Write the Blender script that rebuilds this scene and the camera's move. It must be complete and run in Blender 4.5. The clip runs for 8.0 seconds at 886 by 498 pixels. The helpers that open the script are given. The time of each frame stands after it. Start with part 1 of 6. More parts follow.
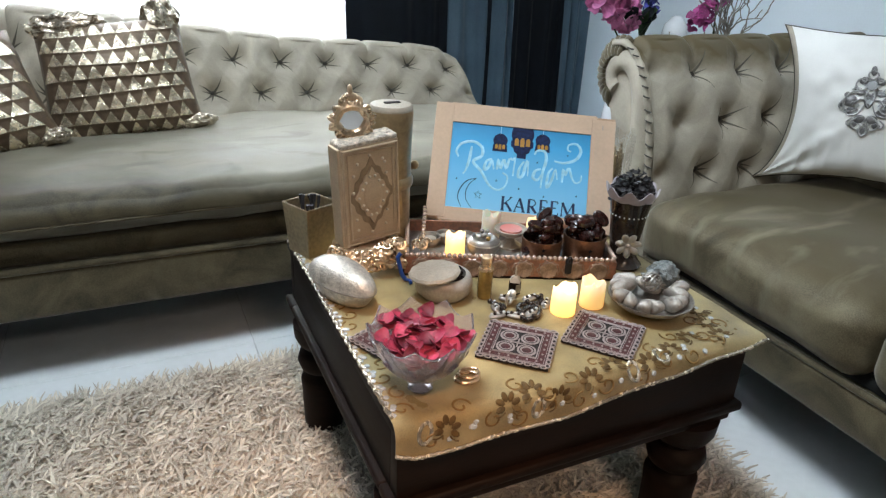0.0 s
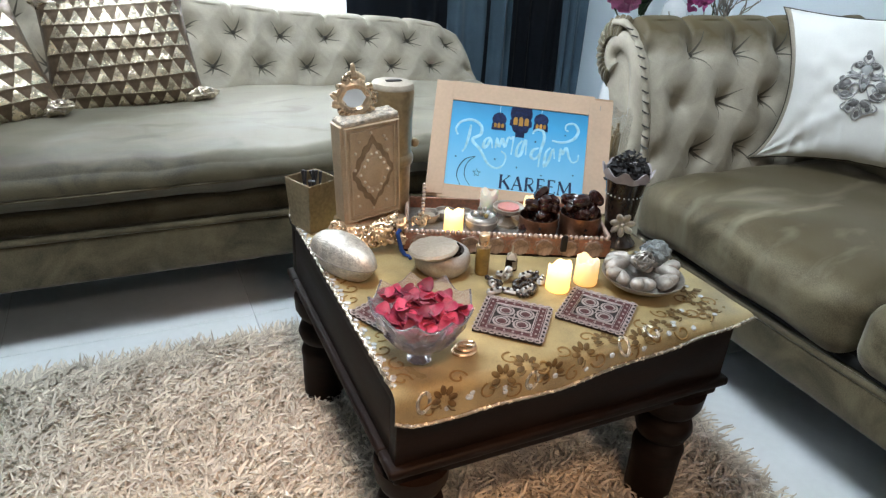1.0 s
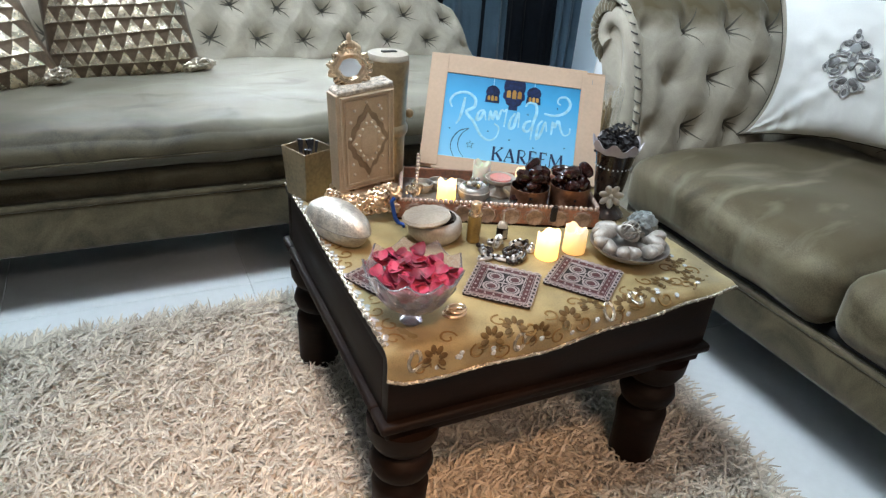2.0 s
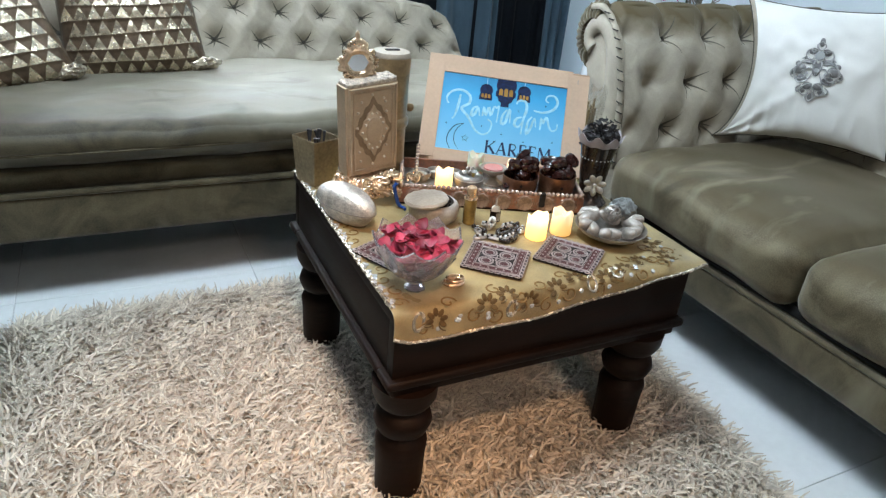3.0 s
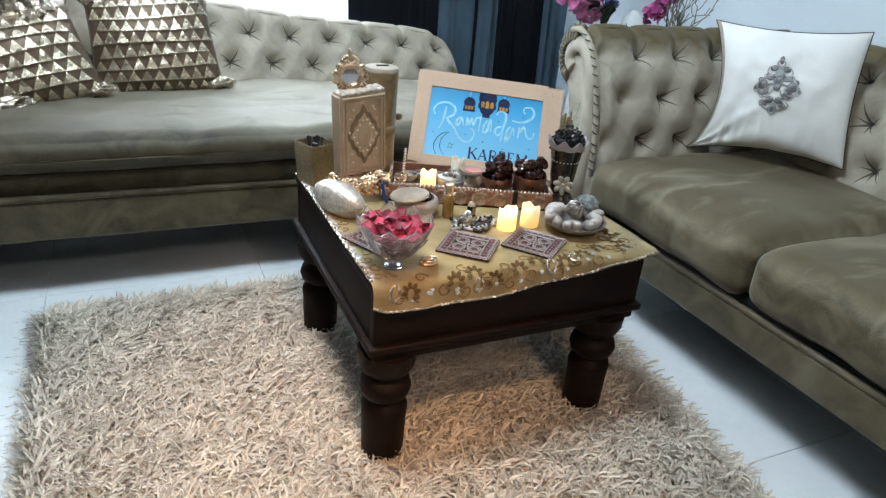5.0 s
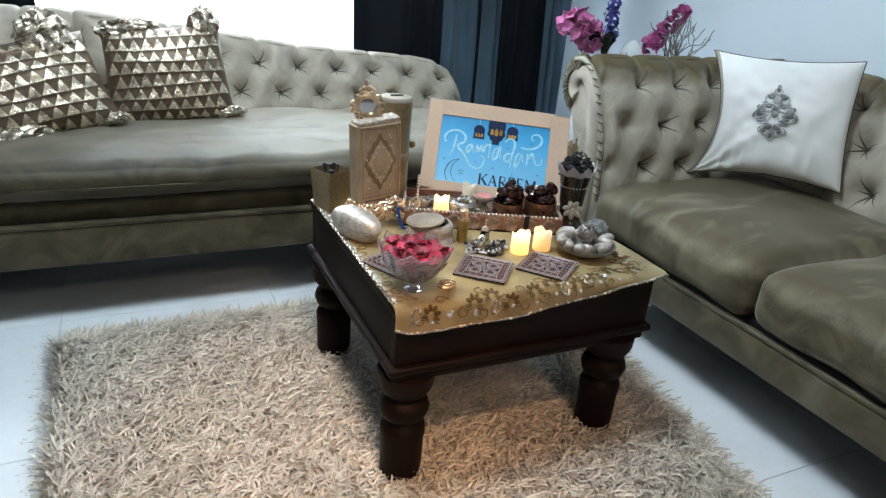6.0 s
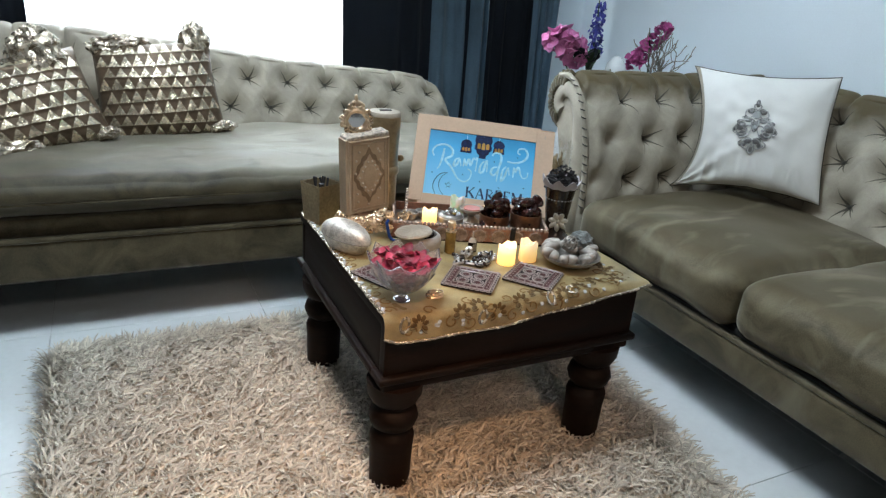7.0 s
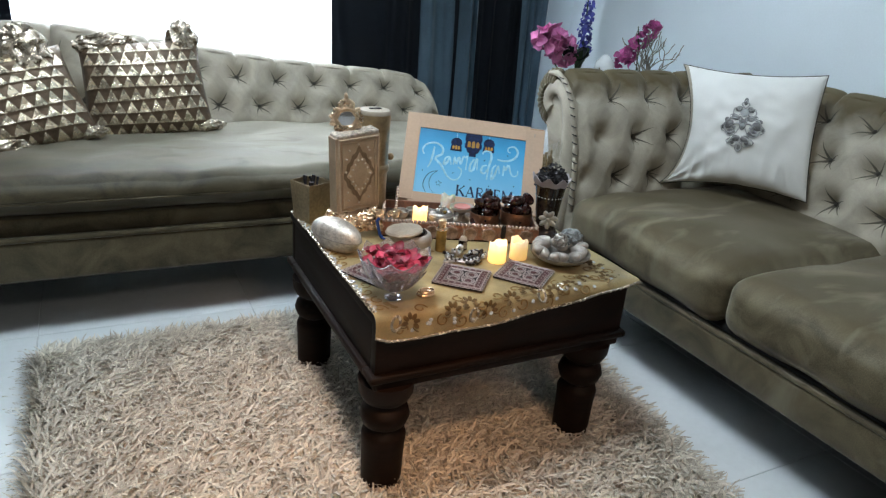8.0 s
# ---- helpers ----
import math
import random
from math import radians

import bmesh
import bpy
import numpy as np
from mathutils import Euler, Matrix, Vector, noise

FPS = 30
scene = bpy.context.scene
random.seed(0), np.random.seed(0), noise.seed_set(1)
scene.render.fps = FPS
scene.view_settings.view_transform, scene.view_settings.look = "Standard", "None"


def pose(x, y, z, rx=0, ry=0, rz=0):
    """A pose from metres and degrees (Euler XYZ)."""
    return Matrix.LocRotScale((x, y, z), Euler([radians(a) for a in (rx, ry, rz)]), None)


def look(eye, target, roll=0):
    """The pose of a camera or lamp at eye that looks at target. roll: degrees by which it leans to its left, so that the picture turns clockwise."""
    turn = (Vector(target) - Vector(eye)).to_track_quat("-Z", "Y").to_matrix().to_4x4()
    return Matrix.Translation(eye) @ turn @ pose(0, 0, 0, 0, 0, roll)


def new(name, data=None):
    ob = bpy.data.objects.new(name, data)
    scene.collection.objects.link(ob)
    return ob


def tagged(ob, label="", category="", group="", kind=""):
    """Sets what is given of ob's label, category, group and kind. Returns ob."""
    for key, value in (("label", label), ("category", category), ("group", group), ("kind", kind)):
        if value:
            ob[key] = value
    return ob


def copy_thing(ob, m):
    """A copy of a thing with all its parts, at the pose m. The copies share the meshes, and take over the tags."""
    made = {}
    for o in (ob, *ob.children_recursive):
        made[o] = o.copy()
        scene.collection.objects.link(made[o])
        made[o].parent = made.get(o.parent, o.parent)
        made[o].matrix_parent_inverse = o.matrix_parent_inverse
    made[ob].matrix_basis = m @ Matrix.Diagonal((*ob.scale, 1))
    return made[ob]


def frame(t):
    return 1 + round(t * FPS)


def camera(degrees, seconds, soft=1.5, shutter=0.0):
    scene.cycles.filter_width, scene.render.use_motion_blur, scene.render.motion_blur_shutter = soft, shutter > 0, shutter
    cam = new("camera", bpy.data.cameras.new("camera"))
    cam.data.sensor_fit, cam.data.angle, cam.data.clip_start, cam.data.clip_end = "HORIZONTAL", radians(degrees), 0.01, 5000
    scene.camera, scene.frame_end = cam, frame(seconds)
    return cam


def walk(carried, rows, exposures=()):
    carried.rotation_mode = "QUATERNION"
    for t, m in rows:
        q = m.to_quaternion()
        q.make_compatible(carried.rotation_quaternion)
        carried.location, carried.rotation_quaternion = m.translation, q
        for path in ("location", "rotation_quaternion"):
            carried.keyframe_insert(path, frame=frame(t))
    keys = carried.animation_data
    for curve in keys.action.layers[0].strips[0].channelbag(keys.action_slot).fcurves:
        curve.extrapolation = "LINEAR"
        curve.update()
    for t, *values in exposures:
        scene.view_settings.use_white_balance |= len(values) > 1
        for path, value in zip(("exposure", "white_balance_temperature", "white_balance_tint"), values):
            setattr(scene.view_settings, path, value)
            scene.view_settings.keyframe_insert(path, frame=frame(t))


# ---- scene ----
cam = camera(66.7, 8.0, soft=1.3)
PATH = [
    (0, (-0.234, -0.603, 1.002), (0.55, 1.038, 0.169), 2.8),
    (0.5, (-0.239, -0.6, 0.991), (0.563, 1.016, 0.128), 3.1),
    (1, (-0.25, -0.624, 1.017), (0.535, 0.981, 0.118), 3.8),
    (1.5, (-0.231, -0.642, 1.015), (0.562, 0.958, 0.114), 4.9),
    (2, (-0.261, -0.66, 1.013), (0.529, 0.912, 0.062), 4.7),
    (2.2, (-0.278, -0.677, 1.016), (0.553, 0.872, 0.063), 5.6),
    (3.3, (-0.341, -0.79, 1.013), (0.512, 0.823, 0.078), 6.2),
    (3.5, (-0.339, -0.807, 1.017), (0.493, 0.758, 0.09), 6.9),
    (4, (-0.311, -0.864, 1.03), (0.509, 0.739, 0.159), 6.7),
    (4.5, (-0.337, -0.902, 1.027), (0.455, 0.712, 0.15), 4.6),
    (4.7, (-0.338, -0.93, 1.021), (0.458, 0.685, 0.15), 5.1),
    (5.8, (-0.387, -0.975, 1.036), (0.417, 0.677, 0.246), 4.8),
    (6, (-0.401, -0.972, 1.034), (0.421, 0.674, 0.25), 5.0),
    (6.5, (-0.407, -0.98, 1.037), (0.429, 0.67, 0.278), 4.7),
    (7, (-0.411, -0.999, 1.039), (0.444, 0.65, 0.297), 5.1),
    (7.5, (-0.415, -0.998, 1.036), (0.472, 0.636, 0.301), 5.2),
    (8, (-0.413, -0.998, 1.037), (0.469, 0.636, 0.295), 5.2),
]
walk(cam, [(t, look(e, g, r)) for t, e, g, r in PATH], [(0, -0.14, 6450, 11), (1, 0.05, 6400, 10.5), (2, 0.10, 6250, 10), (3.5, 0.07, 6150, 8.5), (4.5, 0.06, 6150, 8.5), (6, -0.12, 6170, 9.0), (8, -0.30, 6300, 9.0)])

# ---- light ----
world = bpy.data.worlds.new("world")
scene.world = world
world.use_nodes = True
wn = world.node_tree
sky = wn.nodes.new("ShaderNodeTexSky")
sky.sky_type, sky.sun_disc, sky.sun_elevation, sky.sun_rotation = "NISHITA", False, radians(50), radians(40)
wn.nodes["Background"].inputs["Strength"].default_value = 0.15
wn.links.new(sky.outputs["Color"], wn.nodes["Background"].inputs["Color"])
scene.view_settings.exposure = 0.0


def area_lamp(name, m, sx, sy, watts, colour):
    data = bpy.data.lights.new(name, "AREA")
    data.shape, data.size, data.size_y, data.energy, data.color = "RECTANGLE", sx, sy, watts, colour
    ob = new(name, data)
    ob.matrix_world = m
    return ob


# daylight in the window's opening, the cool ceiling panel and the warm downlight over the table
area_lamp("window_daylight", look((-0.1, 2.32, 1.45), (-0.1, 0, 1.0)), 1.6, 1.5, 118, (0.86, 0.94, 1.0))
area_lamp("ceiling_panel_light", look((-0.25, 0.35, 2.62), (-0.25, 0.35, 0)), 0.6, 0.6, 55, (0.82, 0.94, 1.0))
area_lamp("rear_panel_light", look((0.0, -2.3, 2.62), (0.0, -2.3, 0)), 0.6, 0.6, 15, (1.0, 0.88, 0.75))
spot = bpy.data.lights.new("downlight_bulb", "SPOT")
spot.energy, spot.color, spot.spot_size, spot.spot_blend, spot.shadow_soft_size = 285, (1.0, 0.54, 0.27), radians(29), 1.0, 0.22
new("downlight_bulb", spot).matrix_world = look((-0.30, -1.25, 2.62), (-0.06, 0.14, 0.1))
# Unseen warm fill, added to light the rug under the table from the front.
spot = bpy.data.lights.new("rear_downlight_bulb", "SPOT")
spot.energy, spot.color, spot.spot_size, spot.spot_blend, spot.shadow_soft_size = 185, (1.0, 0.55, 0.28), radians(25), 1.0, 0.40
new("rear_downlight_bulb", spot).matrix_world = look((0.10, -2.75, 2.62), (0.25, 0.10, 0.05))


# ---- materials ----
def socket(node, name, value):
    node.inputs[name].default_value = value


def material(name, base, rough=0.5, metal=0.0, var=0.12, scale=8.0, fine=120.0, bump=0.15, dist=0.002, sheen=0.0, spec=0.5, coat=0.0,
             trans=0.0, sub=0.0, second=None, rand=0.0, ior=1.45, stretch=(1, 1, 1), emit=0.0, warp=0.0):
    """Base colour varied at two scales, with relief from the finer grain."""
    m = bpy.data.materials.new(name)
    m.use_nodes = True
    nt = m.node_tree
    n, l = nt.nodes, nt.links
    p = n["Principled BSDF"]
    tc = n.new("ShaderNodeTexCoord")
    mp = n.new("ShaderNodeMapping")
    mp.inputs["Scale"].default_value = stretch
    l.new(tc.outputs["Object"], mp.inputs["Vector"])
    a, b = n.new("ShaderNodeTexNoise"), n.new("ShaderNodeTexNoise")
    for node, s, d in ((a, scale, 4), (b, fine, 3)):
        socket(node, "Scale", s), socket(node, "Detail", d)
        if node is a:
            socket(node, "Distortion", warp)
        l.new(mp.outputs[0], node.inputs["Vector"])
    ramp = n.new("ShaderNodeValToRGB")
    c2 = second or tuple(c * (1 - 2.2 * var) for c in base)
    hi = tuple(min(1, c * (1 + var)) for c in base)
    ramp.color_ramp.elements[0].color, ramp.color_ramp.elements[1].color = (*c2, 1), (*hi, 1)
    ramp.color_ramp.elements[0].position, ramp.color_ramp.elements[1].position = 0.3, 0.7
    mix = n.new("ShaderNodeMath")
    mix.operation = "MULTIPLY_ADD"
    socket(mix, 1, 0.35)
    l.new(b.outputs["Fac"], mix.inputs[0])
    sc = n.new("ShaderNodeMath")
    sc.operation = "MULTIPLY"
    socket(sc, 1, 0.65)
    l.new(a.outputs["Fac"], sc.inputs[0])
    l.new(sc.outputs[0], mix.inputs[2])
    l.new(mix.outputs[0], ramp.inputs["Fac"])
    out = ramp.outputs["Color"]
    if rand:
        oi, hsv, mr = n.new("ShaderNodeObjectInfo"), n.new("ShaderNodeHueSaturation"), n.new("ShaderNodeMapRange")
        socket(mr, "To Min", 1 - rand), socket(mr, "To Max", 1 + rand)
        l.new(oi.outputs["Random"], mr.inputs["Value"])
        l.new(mr.outputs["Result"], hsv.inputs["Value"])
        l.new(out, hsv.inputs["Color"])
        out = hsv.outputs["Color"]
    l.new(out, p.inputs["Base Color"])
    rr = n.new("ShaderNodeMapRange")
    socket(rr, "To Min", max(0.02, rough - 0.08)), socket(rr, "To Max", min(1, rough + 0.1))
    l.new(a.outputs["Fac"], rr.inputs["Value"])
    l.new(rr.outputs["Result"], p.inputs["Roughness"])
    for key, value in (("Metallic", metal), ("Sheen Weight", sheen), ("Specular IOR Level", spec), ("Coat Weight", coat),
                       ("Transmission Weight", trans), ("IOR", ior), ("Subsurface Weight", sub)):
        socket(p, key, value)
    if sub:
        socket(p, "Subsurface Scale", 0.01)
    if sheen:
        socket(p, "Sheen Roughness", 0.38), socket(p, "Sheen Tint", (0.91, 0.89, 0.80, 1))
    if emit:
        l.new(out, p.inputs["Emission Color"])
        socket(p, "Emission Strength", emit)
    if bump:
        bp = n.new("ShaderNodeBump")
        socket(bp, "Strength", bump), socket(bp, "Distance", dist)
        l.new(b.outputs["Fac"], bp.inputs["Height"])
        l.new(bp.outputs["Normal"], p.inputs["Normal"])
    return m


# Paler velvet copy with backs' and arms' light in its colour; also plain taupe.
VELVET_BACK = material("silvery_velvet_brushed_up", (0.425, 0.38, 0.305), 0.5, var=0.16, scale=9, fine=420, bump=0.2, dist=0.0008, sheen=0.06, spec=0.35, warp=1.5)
VELVET = material("olive_velvet", (0.148, 0.120, 0.070), 0.60, second=(0.028, 0.021, 0.010), scale=5.5, fine=420, bump=0.25, dist=0.0008, sheen=0.75, spec=0.30, warp=2.4)
# Buttons near black, standing in for shade in their pits; also stitches and piping.
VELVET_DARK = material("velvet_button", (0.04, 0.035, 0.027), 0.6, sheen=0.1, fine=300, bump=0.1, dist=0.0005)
# Dark tone for the creases round buttons: their shade, put into the colour.
CREASE_SHADE = material("velvet_nap_on_edge", (0.12, 0.108, 0.083), 0.7, var=0.2, fine=300, bump=0.1, dist=0.0005)


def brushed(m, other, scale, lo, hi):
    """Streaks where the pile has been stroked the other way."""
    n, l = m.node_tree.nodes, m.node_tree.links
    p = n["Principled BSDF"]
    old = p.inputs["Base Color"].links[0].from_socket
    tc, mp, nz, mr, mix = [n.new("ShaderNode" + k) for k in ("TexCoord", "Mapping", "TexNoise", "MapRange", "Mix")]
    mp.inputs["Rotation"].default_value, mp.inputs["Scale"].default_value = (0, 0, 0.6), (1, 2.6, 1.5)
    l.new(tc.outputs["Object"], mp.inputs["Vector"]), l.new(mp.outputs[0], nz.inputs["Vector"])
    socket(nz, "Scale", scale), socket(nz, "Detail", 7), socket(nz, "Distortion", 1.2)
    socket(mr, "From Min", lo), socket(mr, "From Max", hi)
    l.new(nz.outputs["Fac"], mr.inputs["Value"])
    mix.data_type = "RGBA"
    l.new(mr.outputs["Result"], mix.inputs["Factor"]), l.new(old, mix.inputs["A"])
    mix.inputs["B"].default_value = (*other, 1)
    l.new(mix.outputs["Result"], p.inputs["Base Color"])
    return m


def lit_blend(m, other, z0, z1, scale, lean=(0, 0, 1)):
    """Paints light or shade by height: blends the base colour into other between two heights along lean, with a ragged
    edge.
    """
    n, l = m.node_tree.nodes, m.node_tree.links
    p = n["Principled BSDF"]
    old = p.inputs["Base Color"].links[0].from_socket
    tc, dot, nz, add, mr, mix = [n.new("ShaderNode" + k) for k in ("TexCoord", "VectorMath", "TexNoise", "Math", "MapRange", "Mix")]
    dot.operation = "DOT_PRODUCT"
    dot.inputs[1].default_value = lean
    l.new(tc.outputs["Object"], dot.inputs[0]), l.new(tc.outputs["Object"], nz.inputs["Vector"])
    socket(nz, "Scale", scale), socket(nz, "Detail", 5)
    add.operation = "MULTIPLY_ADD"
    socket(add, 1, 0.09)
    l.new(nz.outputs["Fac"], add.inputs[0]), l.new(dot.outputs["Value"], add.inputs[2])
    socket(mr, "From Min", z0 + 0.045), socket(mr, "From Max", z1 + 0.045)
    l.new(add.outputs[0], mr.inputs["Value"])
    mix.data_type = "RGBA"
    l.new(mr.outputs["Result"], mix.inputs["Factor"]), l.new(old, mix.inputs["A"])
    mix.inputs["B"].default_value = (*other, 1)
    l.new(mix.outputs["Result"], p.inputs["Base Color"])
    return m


# Height-graded velvets: light and shade on roll and seats put into their colour.
VELVET_ROLL = lit_blend(material("silvery_velvet_olive_at_the_roll", (0.425, 0.38, 0.305), 0.5, var=0.16, scale=9, fine=420, bump=0.2, dist=0.0008, sheen=0.06, spec=0.35, warp=1.5), (0.115, 0.088, 0.045), 0.715, 0.775, 14)
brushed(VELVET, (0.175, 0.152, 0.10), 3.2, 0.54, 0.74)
# Silver seat top: window light painted in, stronger to the right and back.
VELVET_SEAT = lit_blend(material("olive_velvet_brushed_silver_on_top", (0.090, 0.072, 0.040), 0.55, second=(0.022, 0.017, 0.008), scale=5.5, fine=420, bump=0.25, dist=0.0008, sheen=0.55, spec=0.35, warp=2.4), (0.27, 0.246, 0.190), 0.492, 0.575, 4.5, (0.070, 0.06, 1))
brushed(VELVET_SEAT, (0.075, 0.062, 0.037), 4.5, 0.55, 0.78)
# Seat top painted darker than its front, for how the light falls.
VELVET_TOP = lit_blend(material("olive_velvet_stroked_dark_on_top", (0.185, 0.153, 0.094), 0.60, second=(0.045, 0.035, 0.018), scale=5.5, fine=420, bump=0.25, dist=0.0008, sheen=0.35, spec=0.30, warp=2.4), (0.085, 0.064, 0.031), 0.420, 0.462, 4.5)
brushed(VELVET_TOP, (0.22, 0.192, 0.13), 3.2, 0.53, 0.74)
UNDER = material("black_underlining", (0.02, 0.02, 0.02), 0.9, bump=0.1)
WALL = material("pale_blue_wall_paint", (0.79, 0.87, 0.925), 0.6, var=0.03, scale=1.5, fine=160, bump=0.08, dist=0.001, spec=0.3)
# Unseen walls and ceiling: darkened to cut light bounced round the room.
UNSEENWALL = material("taupe_wall_paint", (0.19, 0.175, 0.16), 0.7, var=0.04, scale=2, fine=160, bump=0.08, dist=0.001)
CEIL = material("white_ceiling_paint", (0.52, 0.52, 0.52), 0.8, var=0.02, scale=2, fine=90, bump=0.05)
TILE = material("white_gloss_tile", (0.77, 0.81, 0.83), 0.16, var=0.04, scale=3, fine=50, bump=0.02, rand=0.02)
GROUT = material("grey_grout", (0.70, 0.73, 0.75), 0.9, fine=200)
PILE = material("cream_shag_pile", (0.74, 0.68, 0.58), 0.7, var=0.16, scale=14, fine=160, bump=0.0, sheen=0.25)
pn, pl_ = PILE.node_tree.nodes, PILE.node_tree.links
gi, hs, mr = pn.new("ShaderNodeNewGeometry"), pn.new("ShaderNodeHueSaturation"), pn.new("ShaderNodeMapRange")
socket(mr, "To Min", 0.62), socket(mr, "To Max", 1.12)
pl_.new(gi.outputs["Random Per Island"], mr.inputs["Value"]), pl_.new(mr.outputs["Result"], hs.inputs["Value"])
pl_.new(pn["Principled BSDF"].inputs["Base Color"].links[0].from_socket, hs.inputs["Color"]), pl_.new(hs.outputs["Color"], pn["Principled BSDF"].inputs["Base Color"])
RUGBACK = material("rug_backing", (0.60, 0.55, 0.46), 0.95, var=0.2, scale=30, fine=200, bump=0.5, dist=0.004)
WOOD = material("dark_sheesham_wood", (0.0105, 0.0052, 0.0034), 0.54, var=0.35, scale=9, fine=60, bump=0.2, dist=0.001, stretch=(1, 1, 6), spec=0.16)
NAVY = material("navy_blackout_cloth", (0.006, 0.010, 0.018), 0.8, var=0.2, scale=6, fine=260, bump=0.2, dist=0.0008, sheen=0.05)
SATIN = material("blue_grey_satin", (0.145, 0.225, 0.30), 0.33, var=0.2, scale=4, fine=260, bump=0.15, dist=0.0006, sheen=0.3)


def plain(name):
    m = bpy.data.materials.new(name)
    m.use_nodes = True
    return m, m.node_tree.nodes, m.node_tree.links


SHEER, sn, sl = plain("white_sheer_voile")
tp, tl_, dz, mx, m2 = [sn.new("ShaderNode" + k) for k in ("BsdfTransparent", "BsdfTranslucent", "BsdfDiffuse", "MixShader", "MixShader")]
socket(tl_, "Color", (0.93, 0.95, 0.97, 1)), socket(dz, "Color", (0.9, 0.92, 0.94, 1)), socket(mx, 0, 0.25), socket(m2, 0, 0.35)
sl.new(tl_.outputs[0], mx.inputs[1]), sl.new(dz.outputs[0], mx.inputs[2]), sl.new(mx.outputs[0], m2.inputs[1]), sl.new(tp.outputs[0], m2.inputs[2])
sl.new(m2.outputs[0], sn["Material Output"].inputs["Surface"])
GLASS = material("clear_glass", (0.97, 0.98, 0.98), 0.03, trans=1.0, var=0.0, bump=0.0)


# ---- builders ----
def link_mesh(name, bm, mat, parent=None, label="", smooth=True):
    me = bpy.data.meshes.new(name)
    bmesh.ops.recalc_face_normals(bm, faces=bm.faces)
    if smooth:
        for f in bm.faces:
            f.smooth = True
        for e in bm.edges:
            if len(e.link_faces) == 2 and e.calc_face_angle(0) > 0.7:
                e.smooth = False
    bm.to_mesh(me)
    bm.free()
    me.materials.append(mat)
    ob = new(name, me)
    if parent:
        ob.parent = parent
    if label:
        ob["label"] = label
    return ob


def part(name, bm, mat, parent, label="", smooth=True):
    return link_mesh(name, bm, mat, parent, label, smooth)


def like(ob, parent, m):
    """Another piece on the same mesh."""
    o = new(ob.name.split(".")[0], ob.data)
    o.parent = parent
    o.matrix_local = m
    if "label" in ob:
        o["label"] = ob["label"]
    return o


def thing(name, m, label, category, group="", kind=""):
    ob = new(name)
    ob.empty_display_size = 0.05
    ob.matrix_world = m
    return tagged(ob, label, category, group, kind)


def structure(name, bm, mat, label="", smooth=False):
    return tagged(link_mesh(name, bm, mat, None, "", smooth), label, name.split("_")[0], "", "structure")


def box(x0, x1, y0, y1, z0, z1, bevel=0.0, seg=2, bm=None):
    b = bmesh.new()
    bmesh.ops.create_cube(b, size=1)
    bmesh.ops.transform(b, matrix=Matrix.LocRotScale(((x0 + x1) / 2, (y0 + y1) / 2, (z0 + z1) / 2), None, (x1 - x0, y1 - y0, z1 - z0)), verts=b.verts)
    if bevel:
        bmesh.ops.bevel(b, geom=list(b.edges), offset=bevel, segments=seg, affect="EDGES", profile=0.5)
    return join(bm, b) if bm else b


def join(into, other, m=None):
    if m is not None:
        bmesh.ops.transform(other, matrix=m, verts=other.verts)
    tmp = bpy.data.meshes.new("tmp")
    other.to_mesh(tmp)
    other.free()
    into.from_mesh(tmp)
    bpy.data.meshes.remove(tmp)
    return into


def moved(bm, m):
    bmesh.ops.transform(bm, matrix=m, verts=bm.verts)
    return bm


def surface(f, nu, nv, wrap_u=False, wrap_v=False, caps=False):
    """A sheet of nu x nv steps; f takes 0..1, 0..1. caps closes the two ends in u."""
    bm = bmesh.new()
    cu, cv = nu + (not wrap_u), nv + (not wrap_v)
    vs = [[bm.verts.new(f(i / nu, j / nv)) for j in range(cv)] for i in range(cu)]
    for i in range(nu):
        for j in range(nv):
            bm.faces.new((vs[i][j], vs[(i + 1) % cu][j], vs[(i + 1) % cu][(j + 1) % cv], vs[i][(j + 1) % cv]))
    if caps:
        bm.faces.new(vs[0]), bm.faces.new(vs[-1])
    return bm


def lathe(profile, segs=32, shape=None):
    """Turns (radius, height) pairs about z; shape(angle, r, z) may change the radius."""
    bm = bmesh.new()
    rings = []
    for r, z in profile:
        if r < 1e-5:
            rings.append([bm.verts.new((0, 0, z))])
        else:
            ring = []
            for k in range(segs):
                a = 2 * math.pi * k / segs
                q = shape(a, r, z) if shape else (r, z)
                ring.append(bm.verts.new((q[0] * math.cos(a), q[0] * math.sin(a), q[1])))
            rings.append(ring)
    for a, b in zip(rings, rings[1:]):
        for k in range(segs):
            c = [a[k % len(a)], a[(k + 1) % len(a)], b[(k + 1) % len(b)], b[k % len(b)]]
            c = list(dict.fromkeys(c))
            if len(c) > 2:
                bm.faces.new(c)
    return bm


